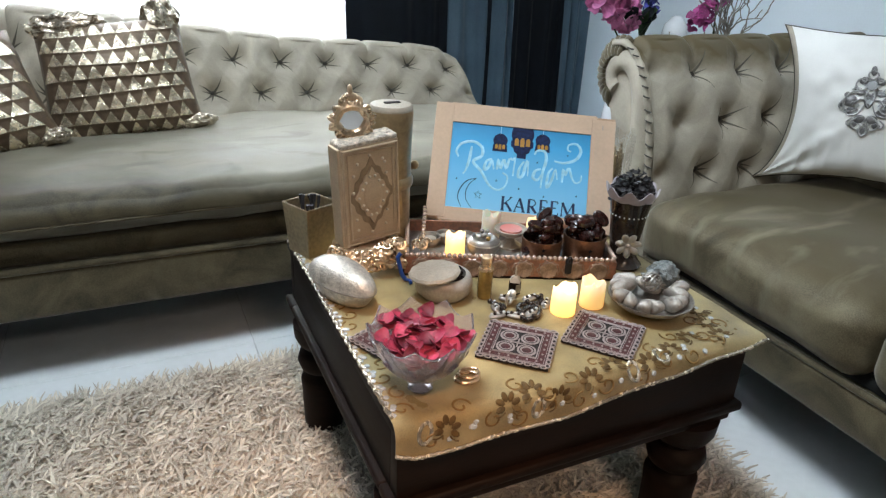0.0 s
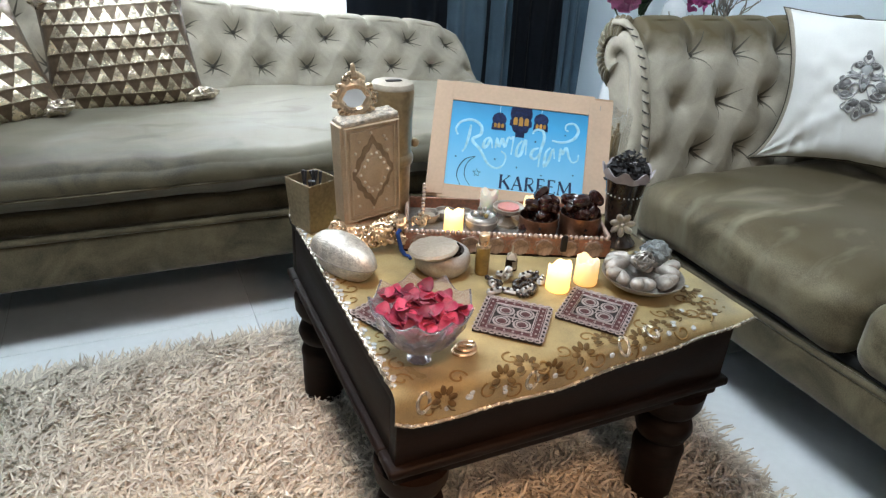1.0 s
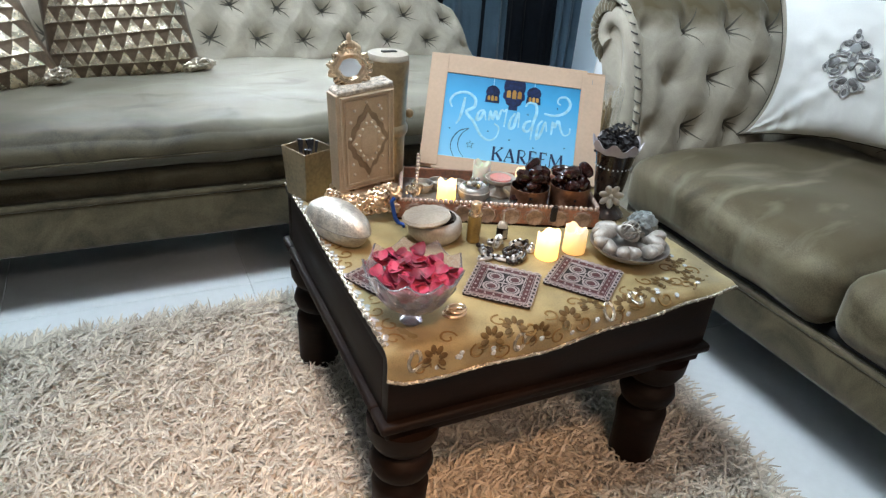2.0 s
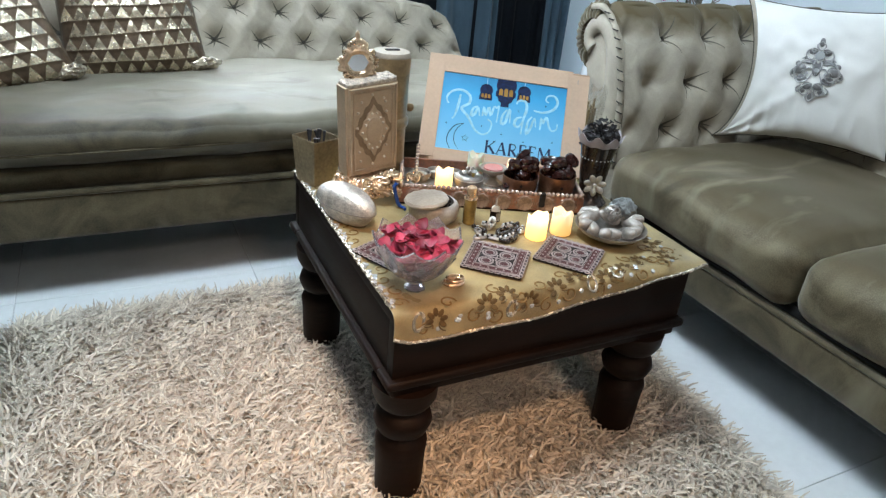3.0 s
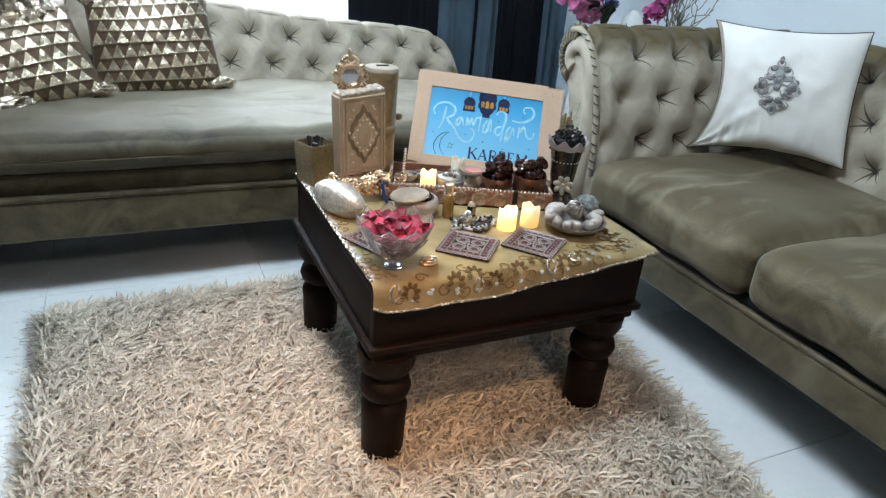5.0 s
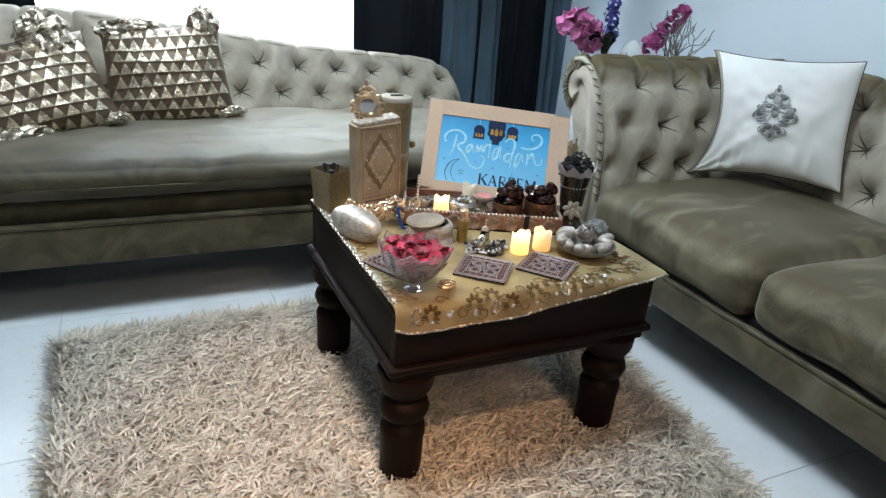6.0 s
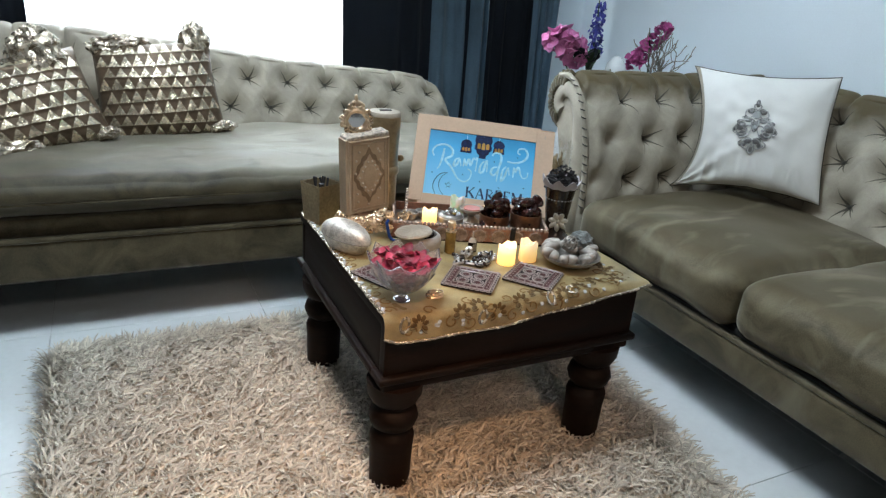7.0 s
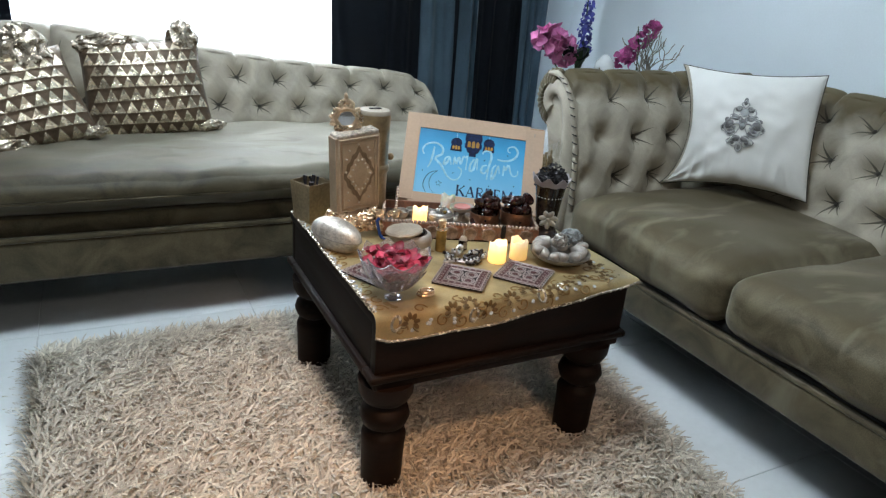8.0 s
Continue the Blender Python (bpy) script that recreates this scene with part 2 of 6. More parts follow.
def tube(points, radius, segs=8, closed=False, taper=None):
    pts = [Vector(p) for p in points]
    n = len(pts)
    bm = bmesh.new()
    rings = []
    side = None
    for i, p in enumerate(pts):
        a = pts[i - 1] if (i or closed) else p
        b = pts[(i + 1) % n] if (i < n - 1 or closed) else p
        t = (b - a).normalized()
        if side is None:
            side = t.orthogonal().normalized()
        side = (side - t * side.dot(t)).normalized()
        up = t.cross(side)
        r = radius * (taper(i / max(1, n - 1)) if taper else 1)
        rings.append([bm.verts.new(p + side * r * math.cos(2 * math.pi * k / segs) + up * r * math.sin(2 * math.pi * k / segs)) for k in range(segs)])
    for i in range(n - (not closed)):
        a, b = rings[i], rings[(i + 1) % n]
        for k in range(segs):
            bm.faces.new((a[k], a[(k + 1) % segs], b[(k + 1) % segs], b[k]))
    if not closed:
        bm.faces.new(rings[0]), bm.faces.new(rings[-1])
    return bm


def ball(r, seg=12, rings=8, m=None):
    bm = bmesh.new()
    bmesh.ops.create_uvsphere(bm, u_segments=seg, v_segments=rings, radius=r)
    return moved(bm, m) if m is not None else bm


def interp(x, pts):
    for (a, va), (b, vb) in zip(pts, pts[1:]):
        if x <= b:
            return va + (vb - va) * max(0, (x - a) / (b - a))
    return pts[-1][1]


def smooth01(x):
    x = min(1, max(0, x))
    return x * x * (3 - 2 * x)


def soft_box(sx, sy, sz, r, bulge=0.0, wrinkle=0.0, n=26, seed=0):
    """A stuffed cushion: rounded edges, a domed top and shallow dents. Its base is at z = 0."""
    bm = bmesh.new()
    bmesh.ops.create_cube(bm, size=2)
    bmesh.ops.subdivide_edges(bm, edges=list(bm.edges), cuts=n, use_grid_fill=True)
    h = Vector((sx / 2, sy / 2, sz / 2))
    inner = h - Vector((r, r, min(r, sz / 2 - 0.001)))
    for v in bm.verts:
        p = Vector((v.co.x * h.x, v.co.y * h.y, v.co.z * h.z))
        c = Vector([max(-inner[k], min(inner[k], p[k])) for k in range(3)])
        d = p - c
        d = Vector((d.x, d.y, d.z * r / (h.z - inner.z)))
        if d.length > 1e-9:
            d = d.normalized() * min(r, max(abs(d.x), abs(d.y), abs(d.z)))
        q = c + Vector((d.x, d.y, d.z * (h.z - inner.z) / r))
        u, w = v.co.x, v.co.y
        q.z += bulge * (1 - u ** 4) * (1 - w ** 4) * (1 if v.co.z > 0 else -0.15) * abs(v.co.z)
        side = (1 - v.co.z ** 2)
        q.x += 0.25 * bulge * side * u * (abs(u) > 0.98) * (1 - w ** 4)
        q.y += 0.25 * bulge * side * w * (abs(w) > 0.98) * (1 - u ** 4)
        if wrinkle:
            q += wrinkle * Vector((0.3, 0.3, 1)) * noise.noise(Vector((q.x * 7 + seed, q.y * 7, q.z * 9)))
        q.z += sz / 2
        v.co = q
    return bm


def arcs(profile):
    """Lengths along a polyline, from 0."""
    s = [0.0]
    for a, b in zip(profile, profile[1:]):
        s.append(s[-1] + math.dist(a, b))
    return s


def smooth_profile(pts, n):
    """n points evenly along a Catmull-Rom curve through pts."""
    dense = []
    for i in range(len(pts) - 1):
        p = [Vector((*pts[max(0, min(len(pts) - 1, i + k))], 0)) for k in (-1, 0, 1, 2)]
        for j in range(12):
            t = j / 12
            q = 0.5 * (2 * p[1] + (p[2] - p[0]) * t + (2 * p[0] - 5 * p[1] + 4 * p[2] - p[3]) * t * t + (3 * p[1] - p[0] - 3 * p[2] + p[3]) * t ** 3)
            dense.append((q.x, q.y))
    dense.append(pts[-1])
    s = arcs(dense)
    out = []
    k = 0
    for i in range(n + 1):
        d = s[-1] * i / n
        while k < len(s) - 2 and s[k + 1] < d:
            k += 1
        f = (d - s[k]) / max(1e-9, s[k + 1] - s[k])
        out.append((dense[k][0] + (dense[k + 1][0] - dense[k][0]) * f, dense[k][1] + (dense[k + 1][1] - dense[k][1]) * f))
    return out


def tuft(u, s, pitch, row, s_top, u_top, amp):
    """Height of buttoned upholstery at u along and s up; the top buttons sit at s_top, u_top + n * pitch."""
    x, y = (u - u_top) / pitch, (s - s_top) / (2 * row)
    a, b = x + y, x - y
    w = smooth01((s - s_top) / (row * 0.6))
    ia, ib = round(a), round(b)
    r = math.hypot((u - u_top) - (ia + ib) / 2 * pitch, (s - s_top) - (ia - ib) * row)
    below = 1 if s < s_top + 0.6 * row else 0
    dimple = math.exp(-(r / 0.031) ** 1.6) * below
    near = 0.42 + 0.7 * math.exp(-r / 0.036)
    fold = max(math.exp(-abs(math.sin(math.pi * a)) / 0.045), math.exp(-abs(math.sin(math.pi * b)) / 0.045)) * (1 - w) * near
    pleat = math.exp(-abs(math.sin(math.pi * x)) / 0.10) * w
    puff = ((math.sin(math.pi * a) * math.sin(math.pi * b)) ** 2) * (1 - w) + (abs(math.sin(math.pi * x)) ** 0.6) * w
    return amp * (0.66 + 0.20 * puff - 1.80 * dimple - 0.09 * fold - 0.22 * pleat)


def crumple(bm, amp, freq, seed, spread=None):
    """Soft creases on a seat's top and front."""
    for v in bm.verts:
        w = 1.0 if spread is None else math.exp(-((v.co.x - spread[0]) / spread[1]) ** 2)
        n = noise.noise(Vector((v.co.x * freq + seed, v.co.y * freq * 0.8, v.co.z * freq)))
        v.co.z += amp * w * (1 - 3.2 * abs(n)) * 0.5 if v.co.z > 0.06 else 0
        v.co.y += amp * w * (1 - 3.2 * abs(n)) * 0.5 if v.co.y < -0.25 else 0
    return bm


def upholstered(front, rear, length, pitch, row, s_top, u_top, amp, mat, parent, name, place, height=None, step=0.0125, s_low=0.0, u_low=0.03):
    """A padded, buttoned back or arm. front, rear: (out, up) profiles, front from the seat to the crest, rear from the crest down and back.
    place(u, out, up) gives the point. height(u): factor on what is above the seat."""
    nf = max(24, int(arcs(front)[-1] / step))
    pf, pr = smooth_profile(front, nf), smooth_profile(rear, 14)
    lf = arcs(pf)
    ring = pf + pr[1:-1] if math.dist(pr[-1], pf[0]) < 1e-6 else pf + pr[1:]
    nu = int(length / step)
    crest = max(z for o, z in ring)

    def point(iu, j):
        u = length * iu / nu
        o, z = ring[j]
        if j <= nf:
            a, b = ring[max(0, j - 1)], ring[min(nf, j + 1)]
            tx, tz = b[0] - a[0], b[1] - a[1]
            n = math.hypot(tx, tz)
            fade = smooth01((lf[-1] - lf[j]) / 0.05) * smooth01(u / 0.03) * smooth01((length - u) / 0.03)
            h = tuft(u, lf[j], pitch, row, s_top, u_top, amp) * fade
            o, z = o - h * tz / n, z + h * tx / n
        # the crest dips where each pleat is drawn over it
        z -= 0.008 * math.exp(-abs(math.sin(math.pi * (u - u_top) / pitch)) / 0.16) * smooth01((z - crest + 0.055) / 0.05)
        if height:
            z = height(u, z)
        return place(u, o, z)

    bm = bmesh.new()
    vs = [[bm.verts.new(point(i, j)) for j in range(len(ring))] for i in range(nu + 1)]
    m = len(ring)
    for i in range(nu):
        for j in range(m):
            bm.faces.new((vs[i][j], vs[i + 1][j], vs[i + 1][(j + 1) % m], vs[i][(j + 1) % m]))
    bm.faces.new(vs[0]), bm.faces.new(vs[-1])
    ob = part(name, bm, mat, parent)

    facing = (Vector(place(0, -1, 0.5)) - Vector(place(0, 0, 0))).normalized()

    def spot_at(u, s):
        """The padded surface at u along and s up the front."""
        x = max(0.0, min(nu - 1e-6, u / length * nu))
        iu = int(x)
        j = max(1, min(nf - 1, sum(1 for q in lf[:nf] if q < s)))
        f = max(0.0, min(1.0, (s - lf[j - 1]) / max(1e-6, lf[j] - lf[j - 1])))
        a, b = [Vector(point(i, j - 1)).lerp(Vector(point(i, j)), f) for i in (iu, iu + 1)]
        return a.lerp(b, x - iu)

    def crease_star(u, s):
        """Dark star of tapering ridges under a button, standing in for its folds' shade."""
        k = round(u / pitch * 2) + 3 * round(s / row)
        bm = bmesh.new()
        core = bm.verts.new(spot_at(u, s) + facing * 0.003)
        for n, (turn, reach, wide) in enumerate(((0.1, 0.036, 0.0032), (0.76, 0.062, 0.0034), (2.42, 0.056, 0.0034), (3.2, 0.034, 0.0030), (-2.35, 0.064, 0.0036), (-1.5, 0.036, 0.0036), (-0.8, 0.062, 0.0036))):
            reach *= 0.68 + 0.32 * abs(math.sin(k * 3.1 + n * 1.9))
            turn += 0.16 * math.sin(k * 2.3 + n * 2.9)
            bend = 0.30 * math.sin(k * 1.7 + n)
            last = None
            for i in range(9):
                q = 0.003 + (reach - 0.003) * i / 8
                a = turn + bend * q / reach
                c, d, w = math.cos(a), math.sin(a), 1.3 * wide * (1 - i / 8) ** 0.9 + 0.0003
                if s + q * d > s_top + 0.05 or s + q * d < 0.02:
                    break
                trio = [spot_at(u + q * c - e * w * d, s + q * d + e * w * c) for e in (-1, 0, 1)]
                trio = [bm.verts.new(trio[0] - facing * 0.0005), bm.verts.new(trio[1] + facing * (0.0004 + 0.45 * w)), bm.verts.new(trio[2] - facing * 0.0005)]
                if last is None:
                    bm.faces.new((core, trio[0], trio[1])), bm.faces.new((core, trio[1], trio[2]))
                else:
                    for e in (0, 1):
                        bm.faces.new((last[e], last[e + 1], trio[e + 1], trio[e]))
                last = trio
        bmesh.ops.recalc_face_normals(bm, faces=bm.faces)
        part("tuck", bm, CREASE_SHADE, ob)

    # buttons
    shared = None
    rows = 0
    s = s_top
    while s > s_low:
        u = (u_top - (0.5 * pitch if rows % 2 else 0)) % pitch
        while u < length - 0.03:
            if u > u_low:
                j = min(range(nf + 1), key=lambda k: abs(lf[k] - s))
                p = Vector(point(round(u / length * nu), j))
                crease_star(u, s)
                if shared is None:
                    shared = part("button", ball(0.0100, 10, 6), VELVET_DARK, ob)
                    shared.matrix_local = Matrix.Translation(p)
                else:
                    like(shared, ob, Matrix.Translation(p))
            u += pitch
        s -= row
        rows += 1
    return ob


def lerp_points(a, b, n):
    return [Vector(a).lerp(Vector(b), i / n) for i in range(n + 1)]


# ---- room ----
XW0, XW1, YW0, YW1, ZC = -2.6, 1.95, -3.2, 2.15, 2.65
floor = structure("floor", box(XW0, XW1, YW0, YW1 + 0.1, -0.12, -0.004), GROUT, "grey grout bed under glossy white floor tiles")
structure("wall_east", box(XW1, XW1 + 0.15, YW0, YW1 + 0.15, -0.1, ZC), WALL, "plain pale blue-white painted wall behind the sofa")
structure("wall_west", box(XW0 - 0.15, XW0, YW0, YW1 + 0.15, -0.1, ZC), UNSEENWALL, "plain unseen wall, darkened to cut bounced light")
structure("wall_south", box(XW0 - 0.15, XW1 + 0.15, YW0 - 0.15, YW0, -0.1, ZC), UNSEENWALL, "plain unseen wall, darkened to cut bounced light")
WX0, WX1, WZ0, WZ1 = -0.95, 0.85, 0.52, 2.2
bm = box(XW0, WX0, YW1, YW1 + 0.15, -0.1, ZC)
for b in ((WX1, XW1, -0.1, ZC), (WX0, WX1, -0.1, WZ0), (WX0, WX1, WZ1, ZC)):
    box(b[0], b[1], YW1, YW1 + 0.15, b[2], b[3], bm=bm)
structure("wall_north", bm, WALL, "pale painted wall with the window opening")
structure("ceiling", box(XW0 - 0.15, XW1 + 0.15, YW0 - 0.15, YW1 + 0.15, ZC, ZC + 0.12), CEIL, "flat unseen ceiling, greyed to cut bounced light")

window = tagged(thing("window_1", Matrix(), "white framed window full of daylight behind voile", "window"), kind="structure")
WHITEFRAME = material("white_window_frame", (0.78, 0.79, 0.8), 0.4, var=0.03)
fr = box(WX0, WX1, YW1 + 0.05, YW1 + 0.10, WZ0, WZ0 + 0.05)
for b in ((WX0, WX1, WZ1 - 0.05, WZ1), (WX0, WX0 + 0.05, WZ0 + 0.05, WZ1 - 0.05), (WX1 - 0.05, WX1, WZ0 + 0.05, WZ1 - 0.05), (-0.075, -0.025, WZ0 + 0.05, WZ1 - 0.05)):
    box(b[0], b[1], YW1 + 0.05, YW1 + 0.10, b[2], b[3], bm=fr)
part("window_frame", fr, WHITEFRAME, window, smooth=False)
for a, b in ((WX0 + 0.05, -0.075), (-0.025, WX1 - 0.05)):
    pane = part("pane", box(a, b, YW1 + 0.072, YW1 + 0.078, WZ0 + 0.05, WZ1 - 0.05), GLASS, window, smooth=False)
    pane.visible_shadow = False
part("window_sill", box(WX0 - 0.03, WX1 + 0.03, YW1 - 0.03, YW1 + 0.05, WZ0 - 0.02, WZ0 + 0.003, 0.004), WHITEFRAME, window)


def curtain(x0, x1, y, z0, z1, folds, depth, seed, gather=0.0, pull=0.0):
    """A hanging sheet with uneven vertical folds; gather narrows it towards the hem, pull moves the hem sideways."""
    def f(u, v):
        k = smooth01(v) * gather
        x = x0 + (x1 - x0) * (u * (1 - k) + 0.5 * k) + pull * smooth01(v)
        w = math.sin(2 * math.pi * (folds * u + 0.35 * math.sin(5 * u + seed))) * depth * (0.75 + 0.5 * noise.noise(Vector((u * 4, v * 2, seed))))
        return (x + 0.3 * depth * math.sin(9 * u + 3 * v + seed), y + w + 0.02 * noise.noise(Vector((u * 9, v * 3, seed + 5))), z1 + (z0 - z1) * v)
    bm = surface(f, max(40, int(folds * 14)), 30)
    bmesh.ops.solidify(bm, geom=list(bm.faces), thickness=0.002)
    return bm


RODM = material("black_rod", (0.02, 0.02, 0.022), 0.35, metal=0.8)
rod = thing("curtain_rod", Matrix(), "black metal curtain rod above the window", "curtain rod")
part("pole", tube(lerp_points((-1.5, 2.03, 2.35), (1.75, 2.03, 2.35), 4), 0.014, 12), RODM, rod)
for x in (-1.5, 1.75):
    part("finial", ball(0.028, m=Matrix.Translation((x, 2.03, 2.35))), RODM, rod)
for x in (-1.35, 0.2, 1.65):
    part("bracket", box(x - 0.01, x + 0.01, 2.03, 2.15, 2.325, 2.345, 0.003), RODM, rod)
for nm, a, b, y, z0, folds, depth, seed, mat, lab, g, pl in (
        ("sheer_curtain", -0.75, 0.75, 2.08, 0.02, 11, 0.034, 1, SHEER, "white translucent voile curtain glowing with daylight", 0, 0),
        ("dark_curtain", 0.53, 1.13, 2.0, 0.02, 3.4, 0.028, 3, NAVY, "navy almost black blackout curtain in soft folds", 0, 0.04),
        ("satin_curtain", 0.93, 1.24, 1.97, 0.02, 2.6, 0.030, 7, SATIN, "blue-grey satin curtain hanging in soft folds", 0, 0.05),
        ("dark_curtain", 1.22, 1.50, 1.975, 0.02, 2.2, 0.020, 5, NAVY, "navy almost black blackout panel between satin panels", 0, 0.05),
        ("satin_curtain", 1.455, 1.62, 1.95, 0.02, 1.3, 0.022, 4, SATIN, "narrow blue-grey satin curtain panel at the wall", 0.12, 0.04),
        ("dark_curtain", -1.35, -0.66, 2.0, 0.02, 4.2, 0.03, 9, NAVY, "navy almost black blackout curtain at the window's end", 0, 0)):
    tagged(link_mesh(nm, curtain(a, b, y, z0, 2.33, folds, depth, seed, g, pl), mat), lab, "curtain", "curtains at the window")

# ---- sofas ----


def welt(points, parent, r=0.005, closed=False):
    return part("piping", tube(points, r, 6, closed), VELVET, parent)


def base_rail(parent, x0, x1, y0, y1, z0, z1):
    bm = box(x0, x1, y0, y1, z0, z1, 0.012, 3)
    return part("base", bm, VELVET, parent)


# the chaise along the window: its buttoned back sinks towards its open end
CREST = [(-1.8, 0.785), (-0.9, 0.79), (-0.5, 0.783), (-0.25, 0.756), (0.0, 0.722), (0.24, 0.69), (0.475, 0.671), (0.73, 0.653), (0.83, 0.638), (0.90, 0.60), (0.935, 0.555), (0.95, 0.50)]
chaise = thing("chaise_sofa", Matrix(), "grey-olive velvet chaise with a deep-buttoned back sinking to its open end", "sofa")
CX0, CX1 = -1.75, 0.95


def chaise_height(u, z):
    top = interp(CX0 + u, CREST)
    return z if z < 0.44 else 0.44 + (z - 0.44) * (top - 0.44) / (0.722 - 0.44)


upholstered([(1.60, 0.38), (1.625, 0.46), (1.66, 0.55), (1.705, 0.645), (1.745, 0.70), (1.79, 0.722)],
            [(1.79, 0.722), (1.84, 0.70), (1.862, 0.63), (1.86, 0.45), (1.85, 0.175), (1.60, 0.175), (1.60, 0.38)],
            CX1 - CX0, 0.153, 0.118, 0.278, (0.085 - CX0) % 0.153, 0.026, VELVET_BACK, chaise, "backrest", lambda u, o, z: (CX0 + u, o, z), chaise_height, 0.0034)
base = base_rail(chaise, CX0, CX1 - 0.01, 0.985, 1.86, 0.168, 0.285)
part("border_roll", tube(lerp_points((CX0 + 0.02, 0.99, 0.292), (CX1 - 0.02, 0.99, 0.292), 8), 0.009, 10), VELVET, chaise)
part("deck", box(CX0 + 0.01, CX1 - 0.03, 1.02, 1.62, 0.285, 0.34, 0.015, 3), VELVET, chaise)
part("underside", box(CX0 + 0.03, CX1 - 0.04, 1.02, 1.83, 0.155, 0.168), UNDER, chaise, smooth=False)
bm = crumple(soft_box(CX1 - CX0 - 0.02, 0.68, 0.135, 0.045, 0.022, 0.010, 100, 4), 0.006, 9.0, 2.0, (0.30, 0.28))
crumple(bm, 0.0022, 7.0, 5.0)
for v in bm.verts:
    # below its welt the front tucks under
    if v.co.z < 0.082 and v.co.y < -0.20:
        v.co.y += 1.25 * (0.082 - v.co.z)
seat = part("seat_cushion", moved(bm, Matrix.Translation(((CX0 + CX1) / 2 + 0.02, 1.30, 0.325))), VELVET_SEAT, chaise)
welt([(x, 0.962 + 0.004 * math.sin(5 * x), 0.405 + 0.004 * math.sin(3 * x)) for x in [CX0 + 0.05 + i * (CX1 - CX0 - 0.09) / 30 for i in range(31)]], chaise, 0.004)
for x, y in ((CX0 + 0.1, 1.12), (CX1 - 0.12, 1.12), (CX0 + 0.1, 1.78), (CX1 - 0.12, 1.78)):
    f = part("foot", moved(lathe([(0, 0), (0.018, 0), (0.03, 0.10), (0.026, 0.158), (0, 0.158)], 16), Matrix.Translation((x, y, 0))), WOOD, chaise)

# the sofa along the east wall, with a rolled arm at its far end
sofa = thing("chesterfield_sofa", Matrix(), "olive velvet chesterfield sofa with rolled buttoned arm and back", "sofa")
SY0, SY1 = -1.29, 0.66
ARM_F = [(0.625, 0.38), (0.632, 0.47), (0.650, 0.58), (0.69, 0.69), (0.735, 0.755), (0.79, 0.788), (0.835, 0.783)]
ARM_R = [(0.835, 0.783), (0.885, 0.755), (0.90, 0.71), (0.875, 0.65), (0.83, 0.61), (0.80, 0.50), (0.79, 0.175), (0.625, 0.175), (0.625, 0.38)]
for flip in (lambda y: y, lambda y: -0.637 - y):
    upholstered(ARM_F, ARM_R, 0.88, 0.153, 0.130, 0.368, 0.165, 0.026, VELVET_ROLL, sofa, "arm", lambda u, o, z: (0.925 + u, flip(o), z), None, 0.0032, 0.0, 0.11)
upholstered([(1.54, 0.38), (1.55, 0.47), (1.57, 0.58), (1.61, 0.69), (1.655, 0.755), (1.71, 0.79), (1.755, 0.785)],
            [(1.755, 0.785), (1.805, 0.755), (1.82, 0.70), (1.80, 0.65), (1.76, 0.61), (1.74, 0.50), (1.73, 0.175), (1.54, 0.175), (1.54, 0.38)],
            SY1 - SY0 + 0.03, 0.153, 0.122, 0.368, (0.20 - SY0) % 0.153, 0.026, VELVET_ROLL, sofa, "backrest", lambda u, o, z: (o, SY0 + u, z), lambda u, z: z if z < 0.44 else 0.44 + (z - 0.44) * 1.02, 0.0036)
# the arm's front: panel, ruched edge and gathered scroll
band = smooth_profile([(0.700, 0.285), (0.697, 0.40), (0.695, 0.52), (0.702, 0.62), (0.722, 0.69), (0.760, 0.735), (0.805, 0.745), (0.838, 0.722), (0.842, 0.690), (0.822, 0.672)], 50)
for flip in (lambda y: y, lambda y: -0.637 - y):
    bm = tube([(0.0, flip(y), z) for y, z in band], 0.034, 14, taper=lambda t: 1.0 if t < 0.6 else 1.0 - 1.1 * (t - 0.6))
    for v in bm.verts:
        v.co.x = 0.922 + v.co.x * 0.55
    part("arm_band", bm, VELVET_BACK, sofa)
edge = smooth_profile(ARM_F, 60)
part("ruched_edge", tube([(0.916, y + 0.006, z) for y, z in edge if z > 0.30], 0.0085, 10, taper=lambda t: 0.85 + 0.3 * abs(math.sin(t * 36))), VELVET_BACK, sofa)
for k in range(16):
    y, z = edge[3 + int(k * 3.3)]
    part("stitch", tube([(0.9095, y - 0.012, z - 0.001), (0.9065, y + 0.002, z), (0.9105, y + 0.014, z + 0.001)], 0.0021, 6), VELVET_DARK, sofa)
for k in range(13):
    t = radians(-70 + 165 * k / 12)
    cy, cz, rr = 0.820, 0.708, 0.084
    pts = [(0.913 + 0.028 * s * s, cy + rr * (0.55 + 0.50 * s) * math.cos(t), cz + rr * (0.55 + 0.50 * s) * math.sin(t)) for s in (0, 0.25, 0.5, 0.75, 1)]
    part("scroll_pleat", tube(pts, 0.0115, 8, taper=lambda q: 0.45 + 0.75 * q), VELVET, sofa)
base_rail(sofa, 0.912, 1.70, -1.427, 0.79, 0.182, 0.275)
part("border_roll", tube(lerp_points((0.917, SY0 + 0.02, 0.279), (0.917, 0.60, 0.279), 8), 0.008, 10), VELVET, sofa)
part("underside", box(0.95, 1.7, SY0 + 0.03, 0.76, 0.17, 0.182), UNDER, sofa, smooth=False)
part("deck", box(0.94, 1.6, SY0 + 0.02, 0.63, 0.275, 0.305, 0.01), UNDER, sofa)
